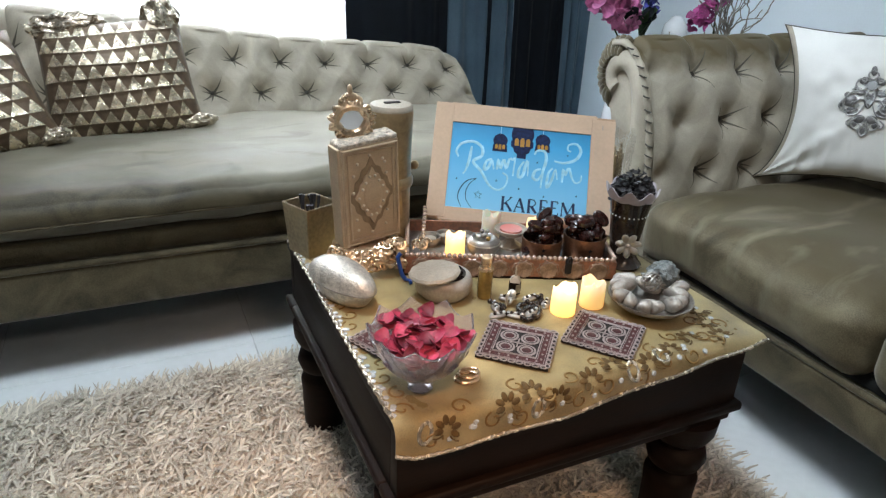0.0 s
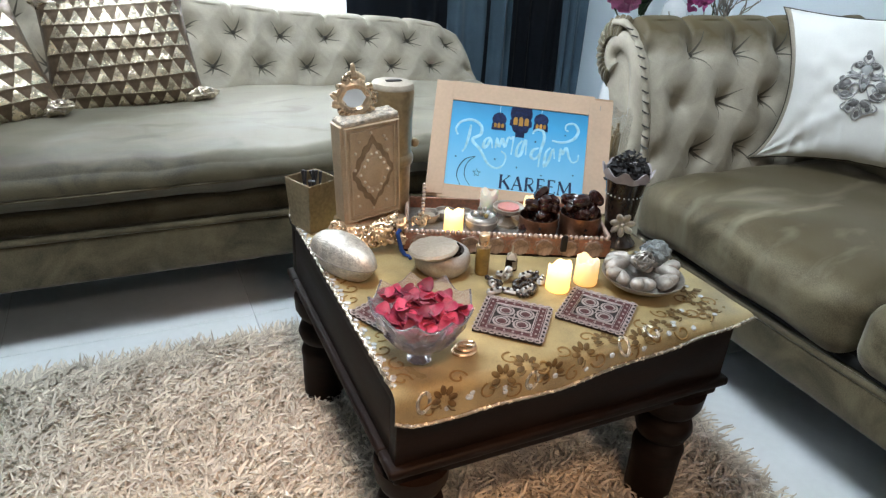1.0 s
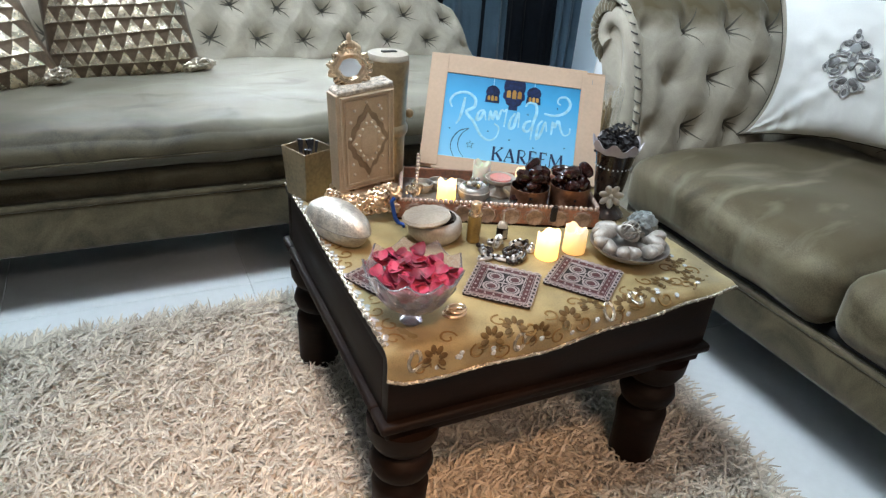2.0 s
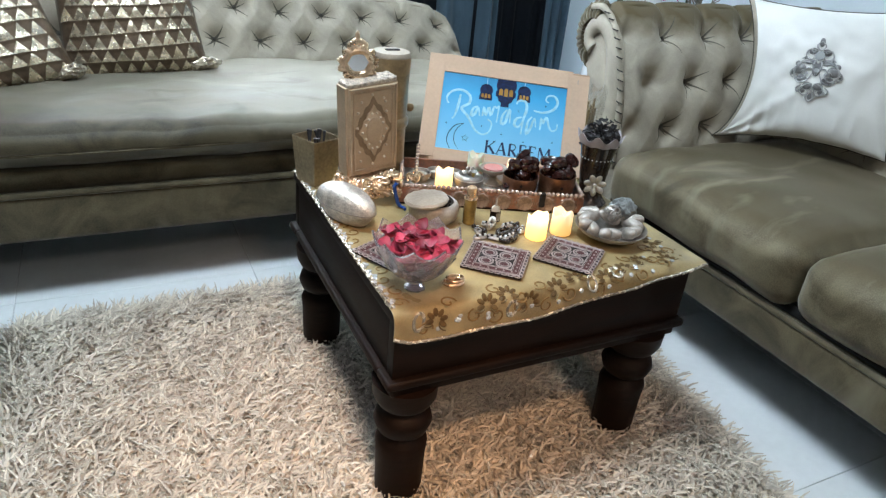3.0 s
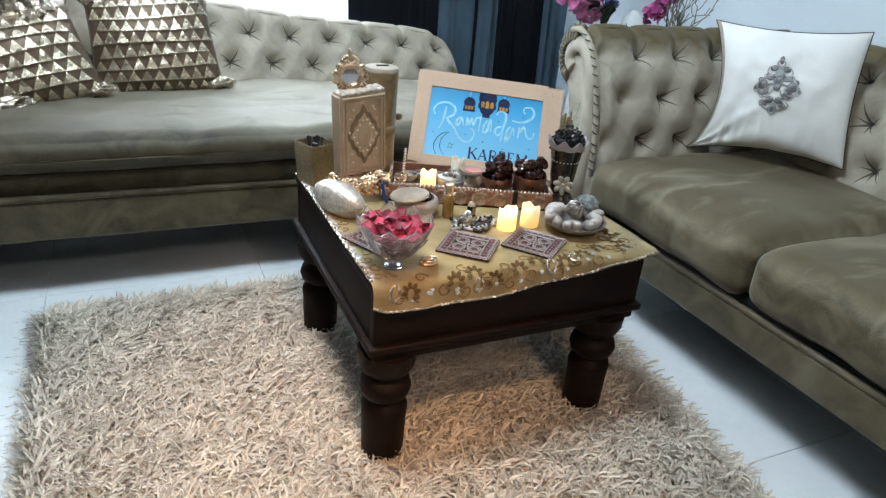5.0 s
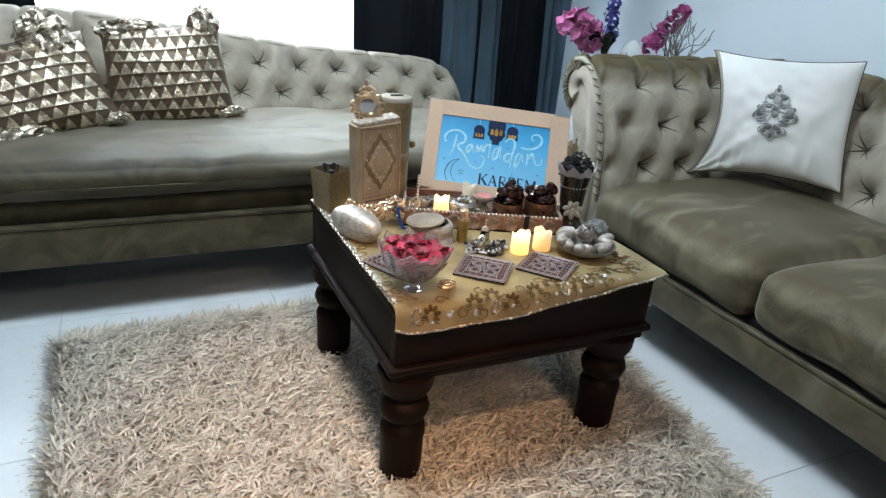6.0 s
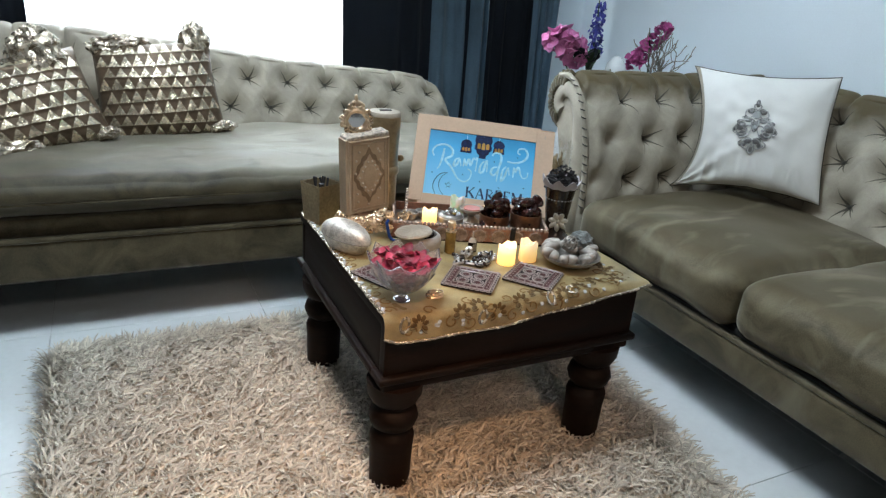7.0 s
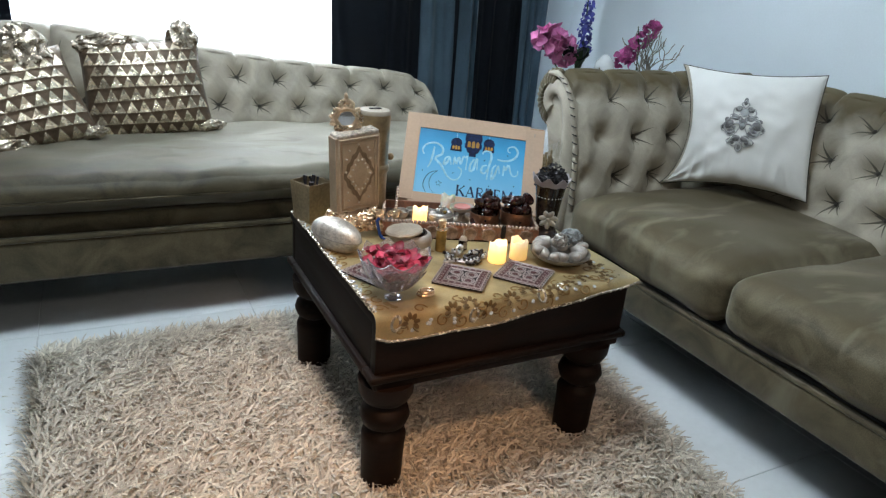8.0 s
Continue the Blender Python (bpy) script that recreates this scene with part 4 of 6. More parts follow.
# mosaic coasters
def coaster(x, y, turn, z=T0):
    c = thing("coaster", pose(x, y, z, 0, 0, turn), "black and maroon beaded square coaster with four round medallions", "coaster", "beaded coasters")
    part("backing", box(-0.053, 0.053, -0.053, 0.053, 0, 0.0045, 0.001), COASTBLACK, c, smooth=False)
    bm = bmesh.new()
    for k in range(4):
        join(bm, box(-0.034, 0.046, -0.046, -0.034, 0.0045, 0.0056), pose(0, 0, 0, 0, 0, 90 * k))
    part("maroon_band", bm, MAROON, c)
    for r, w in ((0.0475, 0.0013), (0.0445, 0.0006), (0.0345, 0.0006), (0.0320, 0.0014)):
        part("bead_line", tube([(-r, -r, 0.0055), (r, -r, 0.0055), (r, r, 0.0055), (-r, r, 0.0055)], w, 6, True), BEADWHITE, c)
    one = None
    for k in range(4):
        for j in range(9):
            m = pose(0, 0, 0, 0, 0, 90 * k) @ Matrix.Translation((-0.046 + 0.0115 * j, -0.0508, 0.0050))
            if one is None:
                one = part("edge_loop", tube([(0.0048 * math.cos(t), 0.0032 * math.sin(t), 0) for t in [i * 0.6283 for i in range(10)]], 0.0010, 5, True), BEADWHITE, c)
                one.matrix_local = m
            else:
                like(one, c, m)
    dot = None
    for k in range(4):
        for j in range(6):
            m = pose(0, 0, 0, 0, 0, 90 * k) @ Matrix.Translation((-0.034 + 0.0136 * j, -0.040, 0.0058))
            if dot is None:
                dot = part("bead", ball(0.0018, 8, 5), BEADWHITE, c)
                dot.matrix_local = m
            else:
                like(dot, c, m)
    for sx in (-1, 1):
        for sy in (-1, 1):
            med = part("medallion", lathe([(0, 0.0045), (0.0142, 0.0045), (0.0142, 0.0056), (0.0075, 0.0056), (0.0072, 0.0050), (0, 0.0050)], 20), BEADWHITE, c)
            med.matrix_local = Matrix.Translation((0.0158 * sx, 0.0158 * sy, 0))
            part("centre", lathe([(0, 0.0050), (0.0072, 0.0050), (0.006, 0.0060), (0, 0.0063)], 14), MAROON, med)
            part("ring", tube([(0.0105 * math.cos(t), 0.0105 * math.sin(t), 0.0057) for t in [i * 0.4189 for i in range(15)]], 0.0007, 4, True), COASTBLACK, med)
    part("centre_knot", lathe([(0, 0.0045), (0.003, 0.0045), (0.002, 0.0062), (0, 0.0066)], 8), BEADWHITE, c)
    part("cross_stitch", join(box(-0.012, 0.012, -0.001, 0.001, 0.0045, 0.0054), box(-0.001, 0.001, -0.012, 0.012, 0.0045, 0.0055)), BEADWHITE, c, smooth=False)
    return c


coaster(0.241, 0.117, -41)
coaster(0.381, 0.094, -51)
coaster(0.079, 0.190, -64)


# flickering candles
def candle(x, y, z, h, r, mat, seed, turn=0, label="white wax votive candle glowing yellow on the cloth"):
    c = thing("votive_candle", pose(x, y, z, 0, 0, turn), label, "candle", "battery votive candles")

    def shape(a, rr, zz):
        if zz < h * 0.7:
            return rr * (1 + 0.012 * math.sin(3 * a + seed)), zz
        return rr, zz + 0.0045 * math.sin(2 * a + seed) + 0.0025 * math.sin(5 * a + 2 * seed)
    part("wax", lathe([(0, 0), (r * 0.96, 0), (r, 0.002), (r * 0.98, h * 0.5), (r * 0.97, h), (r * 0.9, h + 0.002), (r * 0.8, h - 0.003), (r * 0.72, h - 0.014), (0, h - 0.017)], 36, shape), mat, c)
    part("flame_tip", lathe([(0, h - 0.017), (0.003, h - 0.016), (0.0042, h - 0.011), (0.002, h - 0.004), (0, h)], 10), mat, c)
    return c


candle(0.362, 0.180, T0, 0.043, 0.0205, GLOW, 1)
candle(0.421, 0.184, T0, 0.043, 0.0205, GLOWSOFT, 4)

BEADCOP = material("coppery_pearl", (0.62, 0.46, 0.38), 0.25, metal=0.5, var=0.15, bump=0.0)
ROSE = material("grey_copper_rosette", (0.36, 0.25, 0.20), 0.4, metal=0.4, var=0.3, scale=60, fine=300, bump=0.3, dist=0.0006)
# open painted casket with a beaded rim
TU = -22.8
tray = thing("open_casket", pose(0.166, 0.390, T0, 0, 0, TU), "open copper-brown painted casket with silver beaded rim", "casket")
TL, TD, TH, TF = 0.379, 0.175, 0.036, 0.014
for a in ((0, TL, 0, 0.006, 0.002, TH), (0, TL, TD - 0.006, TD, 0.002, TH), (0, 0.006, 0.006, TD - 0.006, 0.002, TH), (TL - 0.006, TL, 0.006, TD - 0.006, 0.002, TH)):
    part("side", box(*a, 0.001), COPPER, tray, smooth=False)
part("bottom", box(-0.002, TL + 0.002, -0.002, TD + 0.002, 0.0, 0.003), WOOD, tray, smooth=False)
part("lining", box(0.006, TL - 0.006, 0.006, TD - 0.006, 0.003, TF), PEWTER, tray, smooth=False)
bead = None
spots = [(0.004 + i * 0.0094, 0.003) for i in range(40)]
spots += [(x, 0.0124 + i * 0.0094) for x in (0.003, TL - 0.003) for i in range(17)]
for x, y in spots:
    m = Matrix.Translation((x, y, TH + 0.003))
    if bead is None:
        bead = part("rim_bead", ball(0.0047, 10, 7), BEADCOP, tray)
        bead.matrix_local = m
    else:
        like(bead, tray, m)
ros = None
for i in range(8):
    m = pose(0.032 + 0.045 * i, -0.001, 0.018, 90, 0, 0)
    if ros is None:
        ros = part("rosette", lathe([(0, 0), (0.0155, 0), (0.0165, 0.0012), (0.0145, 0.0022), (0.011, 0.0008), (0.004, 0.0005), (0, 0.0016)], 36, lambda a, r, z: (r * (1 + 0.05 * math.cos(9 * a) * (r > 0.012)), z)), ROSE, tray)
        ros.matrix_local = m
    else:
        like(ros, tray, m)
# wavy pale outlines painted round the rosettes
wavy = None
for i in range(8):
    m = pose(0.032 + 0.045 * i, -0.0008, 0.018, 90, 0, 0)
    if wavy is None:
        wavy = part("painted_outline", tube([((0.0195 + 0.0012 * math.cos(10 * a)) * math.cos(a), (0.0165 + 0.0010 * math.cos(10 * a)) * math.sin(a), 0.0) for a in [k * math.pi / 30 for k in range(60)]], 0.0007, 5, True), BEADCOP, tray)
        wavy.matrix_local = m
    else:
        like(wavy, tray, m)


def in_tray(u, w, z=TF, turn=0):
    return pose(0.166, 0.390, T0, 0, 0, TU) @ pose(u, w, z, 0, 0, turn)


def tray_candle(u, w, h, mat, seed, label):
    p = in_tray(u, w).translation
    return candle(p.x, p.y, p.z, h, 0.0185, mat, seed, 0, label)


tray_candle(0.092, 0.062, 0.040, GLOW, 2.2, "white wax votive candle glowing yellow in the open casket")
tray_candle(0.166, 0.150, 0.048, WAXW, 3.1, "unlit white wax votive candle in the open casket")
tray_candle(0.252, 0.138, 0.038, GLOWSOFT, 5.0, "softly glowing white wax candle behind a cup of dates")


def date_mesh(seed):
    def f(u, v):
        t, a = v * math.pi, u * 2 * math.pi
        r = 0.0105 * math.sin(t) ** 0.8 * (1 + 0.12 * math.sin(5 * a + 3 * seed) + 0.1 * noise.noise(Vector((3 * math.cos(a), 3 * math.sin(a), 6 * v + seed))))
        return (r * math.cos(a), r * math.sin(a), -0.0175 * math.cos(t))
    bm = surface(f, 12, 9, True)
    bmesh.ops.remove_doubles(bm, verts=bm.verts, dist=1e-5)
    return bm



def date_cup(u, w, r, h, star):
    cup = tagged(thing("metal_cup", in_tray(u, w), "brown copper cup with pierced stars, in the casket", "cup", "cups of dates"))
    part("body", lathe([(0, 0), (r * 0.9, 0), (r * 0.96, 0.003), (r, h), (r * 0.965, h), (r * 0.92, 0.005), (0, 0.005)], 36), CUPMETAL, cup)
    for k in range(3):
        s = part("pierced_star", lathe([(0, 0), (0.0042, 0), (0.0042, 0.0008), (0, 0.0008)], 10, lambda a, q, z: (q * (1 if round(a / 0.6283) % 2 else 0.45), z)), COASTBLACK, cup)
        s.matrix_local = pose(0, 0, 0, 0, 0, star) @ pose(r * 0.985, 0, 0.010 + 0.0105 * k, 0, 90, 0)
    g = random.Random(int(u * 1000))
    heap = thing("dates", in_tray(u, w, TF + 0.006), "heap of glossy dark brown dates in a copper cup", "dates")
    first = None
    for k in range(26):
        rr, a = (r * 0.72 * math.sqrt(g.random()), g.random() * 6.283)
        z = 0.012 + (h + 0.018) * k / 26
        m = pose(rr * math.cos(a), rr * math.sin(a), z, g.uniform(40, 130), g.uniform(-30, 30), g.uniform(0, 360))
        if first is None:
            first = part("date", date_mesh(k), DATE, heap)
            first.matrix_local = m
        else:
            like(first, heap, m)


date_cup(0.252, 0.058, 0.0375, 0.043, -95)
date_cup(0.331, 0.062, 0.0395, 0.050, -85)

pb = thing("lidded_metal_bowl", in_tray(0.146, 0.078), "round pewter bowl with an open jewelled lid top", "bowl")
part("body", lathe([(0, 0), (0.024, 0), (0.031, 0.010), (0.032, 0.020), (0.027, 0.028), (0.022, 0.030), (0.020, 0.028), (0, 0.024)], 32), PEWTER, pb)
part("rim", tube([(0.0305 * math.cos(t), 0.0305 * math.sin(t), 0.021) for t in [i * 0.2094 for i in range(30)]], 0.0016, 6, True), SILVER, pb)
for k in range(9):
    part("bead", ball(0.0048, 8, 6, pose(0.012 * math.cos(k * 0.9) * (k > 0), 0.012 * math.sin(k * 0.9) * (k > 0), 0.031 + 0.003 * (k % 3))), (BOTTLEGOLD, GEM, PEWTER)[k % 3], pb)
st = thing("candle_stand", in_tray(0.200, 0.106), "small silver candle stand holding a pink tealight", "candle stand")
part("base", lathe([(0, 0), (0.023, 0), (0.024, 0.004), (0.012, 0.010), (0.008, 0.018), (0.016, 0.026), (0.030, 0.031), (0.031, 0.038), (0.028, 0.038), (0.025, 0.034), (0, 0.034)], 32, lambda a, r, z: (r * (1 + 0.06 * math.cos(8 * a) * (z < 0.012)), z)), SILVERMATT, st)
part("wax", lathe([(0, 0.034), (0.021, 0.034), (0.021, 0.038), (0.018, 0.037), (0, 0.0365)], 24), WAXPINK, st)
for u, w, r in ((0.045, 0.105, 0.022), (0.078, 0.120, 0.020), (0.115, 0.118, 0.018)):
    d = thing("incense_dish", in_tray(u, w), "small round pewter incense dish in the casket", "dish", "incense dishes")
    part("body", lathe([(0, 0), (r * 0.7, 0), (r, 0.012), (r, 0.018), (r * 0.9, 0.018), (r * 0.7, 0.008), (0, 0.006)], 26), PEWTER, d)
    part("charcoal", lathe([(0, 0.006), (r * 0.68, 0.008), (r * 0.6, 0.013), (0, 0.015)], 14), SILVERMATT, d)
clasp = thing("hanging_clasp", pose(0.166, 0.390, T0, 0, 0, TU) @ pose(0.292, -0.0025, 0.012), "dark carved clasp over the casket's front", "clasp")
part("plate", moved(soft_box(0.012, 0.006, 0.030, 0.0028, 0, 0, 6), Matrix.Translation((0, 0, 0))), COASTBLACK, clasp)
part("ring", tube([(0.004 * math.cos(t), -0.0035, 0.028 + 0.006 * math.sin(t)) for t in [i * 0.5236 for i in range(12)]], 0.0014, 6, True), COASTBLACK, clasp)

# sign leaning at the casket's back
SO = Vector((0.284, 0.574, 0.4835))
sx_ = Vector((0.340, -0.170, -0.018)).normalized()
sy_ = Vector((0.0705, 0.118, 0.205))
sy_ = (sy_ - sx_ * sy_.dot(sx_)).normalized()
sz_ = sx_.cross(sy_)
SM = Matrix.Translation(SO) @ Matrix((sx_, sy_, sz_)).transposed().to_4x4()
sign = thing("greeting_sign", SM, "brown card framed blue greeting board leaning at the casket", "sign")
SW, SH = 0.380, 0.250
PX0, PX1, PY0, PY1 = 0.038, 0.330, 0.027, 0.210
part("backboard", box(0, SW, 0, SH, -0.010, -0.001), CARDDARK, sign, smooth=False)
for a in ((0.0, PX0, 0.004, SH), (PX1, SW, 0.0, SH - 0.006)):
    part("frame_strip", box(a[0], a[1], a[2], a[3], -0.001, 0.0045, 0.0008), CARD, sign, smooth=False)
for a in ((PX0 - 0.012, PX1 + 0.012, -0.002, PY0), (PX0 - 0.004, PX1 + 0.010, PY1, SH + 0.002)):
    part("frame_strip", box(a[0], a[1], a[2], a[3], -0.001, 0.0032, 0.0008), CARD, sign, smooth=False)
part("staple", box(0.352, 0.3535, 0.222, 0.232, 0.0045, 0.0052), PEWTER, sign, smooth=False)
SKYM, kn, kl = plain("painted_blue_sky")
kp = kn["Principled BSDF"]
tc, sep, rp, nz, ad = [kn.new("ShaderNode" + k) for k in ("TexCoord", "SeparateXYZ", "ValToRGB", "TexNoise", "Math")]
kl.new(tc.outputs["Object"], sep.inputs[0]), kl.new(tc.outputs["Object"], nz.inputs["Vector"])
socket(nz, "Scale", 25)
ad.operation = "MULTIPLY_ADD"
socket(ad, 1, 0.03)
kl.new(nz.outputs["Fac"], ad.inputs[0]), kl.new(sep.outputs["Y"], ad.inputs[2])
mr = kn.new("ShaderNodeMapRange")
socket(mr, "From Min", PY0 + 0.015), socket(mr, "From Max", PY1 + 0.015)
kl.new(ad.outputs[0], mr.inputs["Value"]), kl.new(mr.outputs["Result"], rp.inputs["Fac"])
rp.color_ramp.elements[0].color, rp.color_ramp.elements[1].color = (0.22, 0.55, 0.80, 1), (0.02, 0.25, 0.50, 1)
e = rp.color_ramp.elements.new(0.45)
e.color = (0.13, 0.46, 0.76, 1)
e = rp.color_ramp.elements.new(0.78)
e.color = (0.045, 0.36, 0.68, 1)
kl.new(rp.outputs["Color"], kp.inputs["Base Color"])
socket(kp, "Roughness", 0.45)
part("picture", box(PX0 - 0.003, PX1 + 0.003, PY0 - 0.003, PY1 + 0.003, -0.001, 0.0006), SKYM, sign, "blue painted sky panel", smooth=False)
prop = part("prop", join(box(-0.012, 0.012, -0.002, 0.002, 0, 0.11, 0.001), box(-0.03, 0.03, -0.002, 0.002, 0, 0.012)), CARDDARK, sign)
# the prop reaches from the board's back to the table top
prop.matrix_local = SM.inverted() @ (Matrix.Translation((0.47, 0.585, T0 - 0.003)) @ pose(0, 0, 0, 14, 0, -26))


def pic(x, y, z=0.0012):
    """A place on the picture, from 0..1 across and 0..1 down."""
    return Vector((PX0 + (PX1 - PX0) * x, PY1 - (PY1 - PY0) * y, z))


def ink_bar(bm, a, b, w):
    """A flat pen stroke between two places of the picture, w wide."""
    p, q = pic(*a), pic(*b)
    d = (q - p).normalized()
    n = Vector((-d.y, d.x, 0)) * w / 2
    lo = [bm.verts.new((v.x, v.y, 0.0008)) for v in (p - n, q - n, q + n, p + n)]
    hi = [bm.verts.new((v.co.x, v.co.y, 0.0013)) for v in lo]
    bm.faces.new(hi)
    for k in range(4):
        bm.faces.new((lo[k], lo[(k + 1) % 4], hi[(k + 1) % 4], hi[k]))


# K A R E E M in hand-drawn capitals: heavy stems, thin arms, small serifs; x and y from 0..1 in each letter's box
THICK, THIN = 0.0050, 0.0021
GLYPHS = {"K": ((0.14, 0, 0.14, 1, THICK), (0.9, 0.02, 0.2, 0.55, THIN), (0.4, 0.42, 0.95, 1, THICK), (0, 0, 0.3, 0, THIN), (0, 1, 0.3, 1, THIN), (0.75, 1, 1.05, 1, THIN), (0.75, 0, 1.0, 0, THIN)),
          "A": ((0.5, 0, 0.1, 1, THIN), (0.5, 0, 0.88, 1, THICK), (0.22, 0.66, 0.76, 0.66, THIN), (0, 1, 0.24, 1, THIN), (0.72, 1, 1.02, 1, THIN)),
          "R": ((0.16, 0, 0.16, 1, THICK), (0.16, 0, 0.7, 0.04, THIN), (0.7, 0.04, 0.88, 0.26, THIN), (0.88, 0.26, 0.66, 0.5, THIN), (0.66, 0.5, 0.2, 0.53, THIN), (0.42, 0.53, 0.95, 1, THICK), (0, 1, 0.34, 1, THIN)),
          "E": ((0.2, 0, 0.2, 1, THICK), (0.05, 0, 0.9, 0, THIN), (0.2, 0.48, 0.7, 0.48, THIN), (0.05, 1, 0.95, 1, THIN), (0.9, 0, 0.9, 0.16, THIN), (0.95, 1, 0.95, 0.84, THIN)),
          "M": ((0.12, 0, 0.08, 1, THIN), (0.12, 0, 0.5, 0.85, THICK), (0.5, 0.85, 0.88, 0, THIN), (0.88, 0, 0.92, 1, THICK), (0, 1, 0.18, 1, THIN), (0.8, 1, 1.04, 1, THIN))}
for ch, x0, x1 in (("K", 0.394, 0.472), ("A", 0.482, 0.566), ("R", 0.580, 0.648), ("E", 0.664, 0.724), ("E", 0.742, 0.802), ("M", 0.816, 0.918)):
    bm = bmesh.new()
    for xa, ya, xb, yb, w in GLYPHS[ch]:
        ink_bar(bm, (x0 + (x1 - x0) * xa, 0.825 + 0.155 * ya), (x0 + (x1 - x0) * xb, 0.825 + 0.155 * yb), w)
    part("letter", bm, INK, sign, smooth=False)


def stroke(pts, name, mat, r=0.0022, z=0.0010):
    """A painted line through points of the picture, flat on it."""
    sm = smooth_profile([tuple(p) for p in pts], max(16, len(pts) * 5))
    bm = tube([pic(x, y, z) for x, y in sm], r, 6, taper=lambda t: 0.55 + 0.45 * math.sin(math.pi * min(1, t * 1.1 + 0.05)))
    for v in bm.verts:
        v.co.z = z + (v.co.z - z) * 0.18
    return part(name, bm, mat, sign)


# the script word, letter by letter: R a m a d a n
for pts in (((0.151, 0.273), (0.142, 0.42), (0.124, 0.552), (0.105, 0.603)),
            ((0.063, 0.408), (0.044, 0.335), (0.081, 0.245), (0.161, 0.214), (0.225, 0.273), (0.227, 0.374), (0.171, 0.449), (0.233, 0.554), (0.298, 0.707), (0.363, 0.754), (0.413, 0.697), (0.422, 0.588), (0.386, 0.548)),
            ((0.303, 0.398), (0.265, 0.43), (0.254, 0.527), (0.283, 0.497), (0.304, 0.41), (0.321, 0.52)),
            ((0.343, 0.516), (0.35, 0.396), (0.369, 0.503), (0.388, 0.388), (0.409, 0.495), (0.43, 0.372), (0.452, 0.391), (0.467, 0.357), (0.461, 0.573)),
            ((0.533, 0.391), (0.503, 0.476), (0.5, 0.58), (0.532, 0.554), (0.546, 0.431), (0.561, 0.38), (0.566, 0.559)),
            ((0.604, 0.298), (0.625, 0.246), (0.677, 0.253), (0.69, 0.357), (0.672, 0.489), (0.664, 0.684)),
            ((0.657, 0.461), (0.618, 0.488), (0.605, 0.568), (0.637, 0.593), (0.664, 0.527)),
            ((0.741, 0.438), (0.712, 0.505), (0.707, 0.669), (0.738, 0.585), (0.762, 0.446), (0.777, 0.565)),
            ((0.813, 0.594), (0.818, 0.441), (0.831, 0.505), (0.857, 0.418), (0.883, 0.531), (0.911, 0.586), (0.946, 0.554), (0.949, 0.487)),
            ((0.748, 0.352), (0.823, 0.362), (0.901, 0.311), (0.934, 0.213), (0.904, 0.129), (0.848, 0.142), (0.839, 0.202), (0.864, 0.221))):
    stroke(pts, "script_stroke", CHALK, 0.0034)
# crescent, stars and lanterns
stroke(((0.205, 0.643), (0.14, 0.68), (0.095, 0.78), (0.085, 0.89), (0.115, 0.992)), "crescent_line", INK, 0.0011)
stroke(((0.205, 0.643), (0.16, 0.71), (0.138, 0.80), (0.145, 0.90), (0.187, 0.992)), "crescent_line", INK, 0.0009)


def star(x, y, r, hollow):
    pts = []
    for k in range(10):
        a = math.pi / 2 + k * math.pi / 5
        q = r * (1 if k % 2 == 0 else 0.42)
        pts.append(pic(x, y, 0.0011) + Vector((q * math.cos(a), q * math.sin(a), 0)))
    if hollow:
        return part("star", tube(pts, 0.0006, 5, True), INK, sign)
    bm = bmesh.new()
    bm.faces.new([bm.verts.new(p) for p in pts])
    bmesh.ops.solidify(bm, geom=list(bm.faces), thickness=0.0004)
    return part("star", bm, INK, sign, smooth=False)


star(0.226, 0.832, 0.0088, True)
for x, y in ((0.064, 0.665), (0.347, 0.648), (0.51, 0.719), (0.691, 0.781), (0.922, 0.739), (0.628, 0.39), (0.841, 0.275)):
    star(x, y, 0.0026, False)


def lantern(x, y0, y1, w, prof, lit):
    """A painted hanging lamp with lit windows."""
    bm = bmesh.new()
    h = (y1 - y0)
    pts = [pic(x + s * a * w, y0 + b * h, 0.0009) for s, seq in ((1, prof), (-1, prof[::-1])) for a, b in seq]
    uniq = []
    for p in pts:
        if not uniq or (p - uniq[-1]).length > 1e-6:
            uniq.append(p)
    if (uniq[0] - uniq[-1]).length < 1e-6:
        uniq.pop()
    bm.faces.new([bm.verts.new(p) for p in uniq])
    bmesh.ops.solidify(bm, geom=list(bm.faces), thickness=-0.0004)
    body = part("lantern", bm, LANTERNBLUE, sign, "dark blue painted lantern", smooth=False)
    for k in (-1, 0, 1):
        # arched lights, the middle one tallest
        c, hw, hh = pic(x + 0.25 * k * w, y0 + lit * h, 0), 0.095 * w * (PX1 - PX0), (0.15 if k == 0 else 0.125) * h * (PY1 - PY0)
        b2 = bmesh.new()
        rim = [(-hw, -hh), (hw, -hh)] + [(hw * math.cos(a), 0.35 * hh + 0.65 * hh * math.sin(a)) for a in [i * math.pi / 8 for i in range(9)]]
        b2.faces.new([b2.verts.new((c.x + p, c.y + q, 0.0018)) for p, q in rim])
        bmesh.ops.solidify(b2, geom=list(b2.faces), thickness=-0.0005)
        part("lantern_window", b2, LAMPGOLD, body, smooth=False)
    part("chain", box(pic(x, 0).x - 0.0006, pic(x, 0).x + 0.0006, pic(x, y0).y - 0.001, pic(x, max(0, y0 - 0.12)).y, 0.0008, 0.0013), CHALK, body, smooth=False)


SMALL = [(0.0, 0.0), (0.18, 0.04), (0.40, 0.16), (0.5, 0.36), (0.47, 0.52), (0.41, 0.58), (0.47, 0.64), (0.5, 0.92), (0.5, 1.0), (0.0, 1.0)]
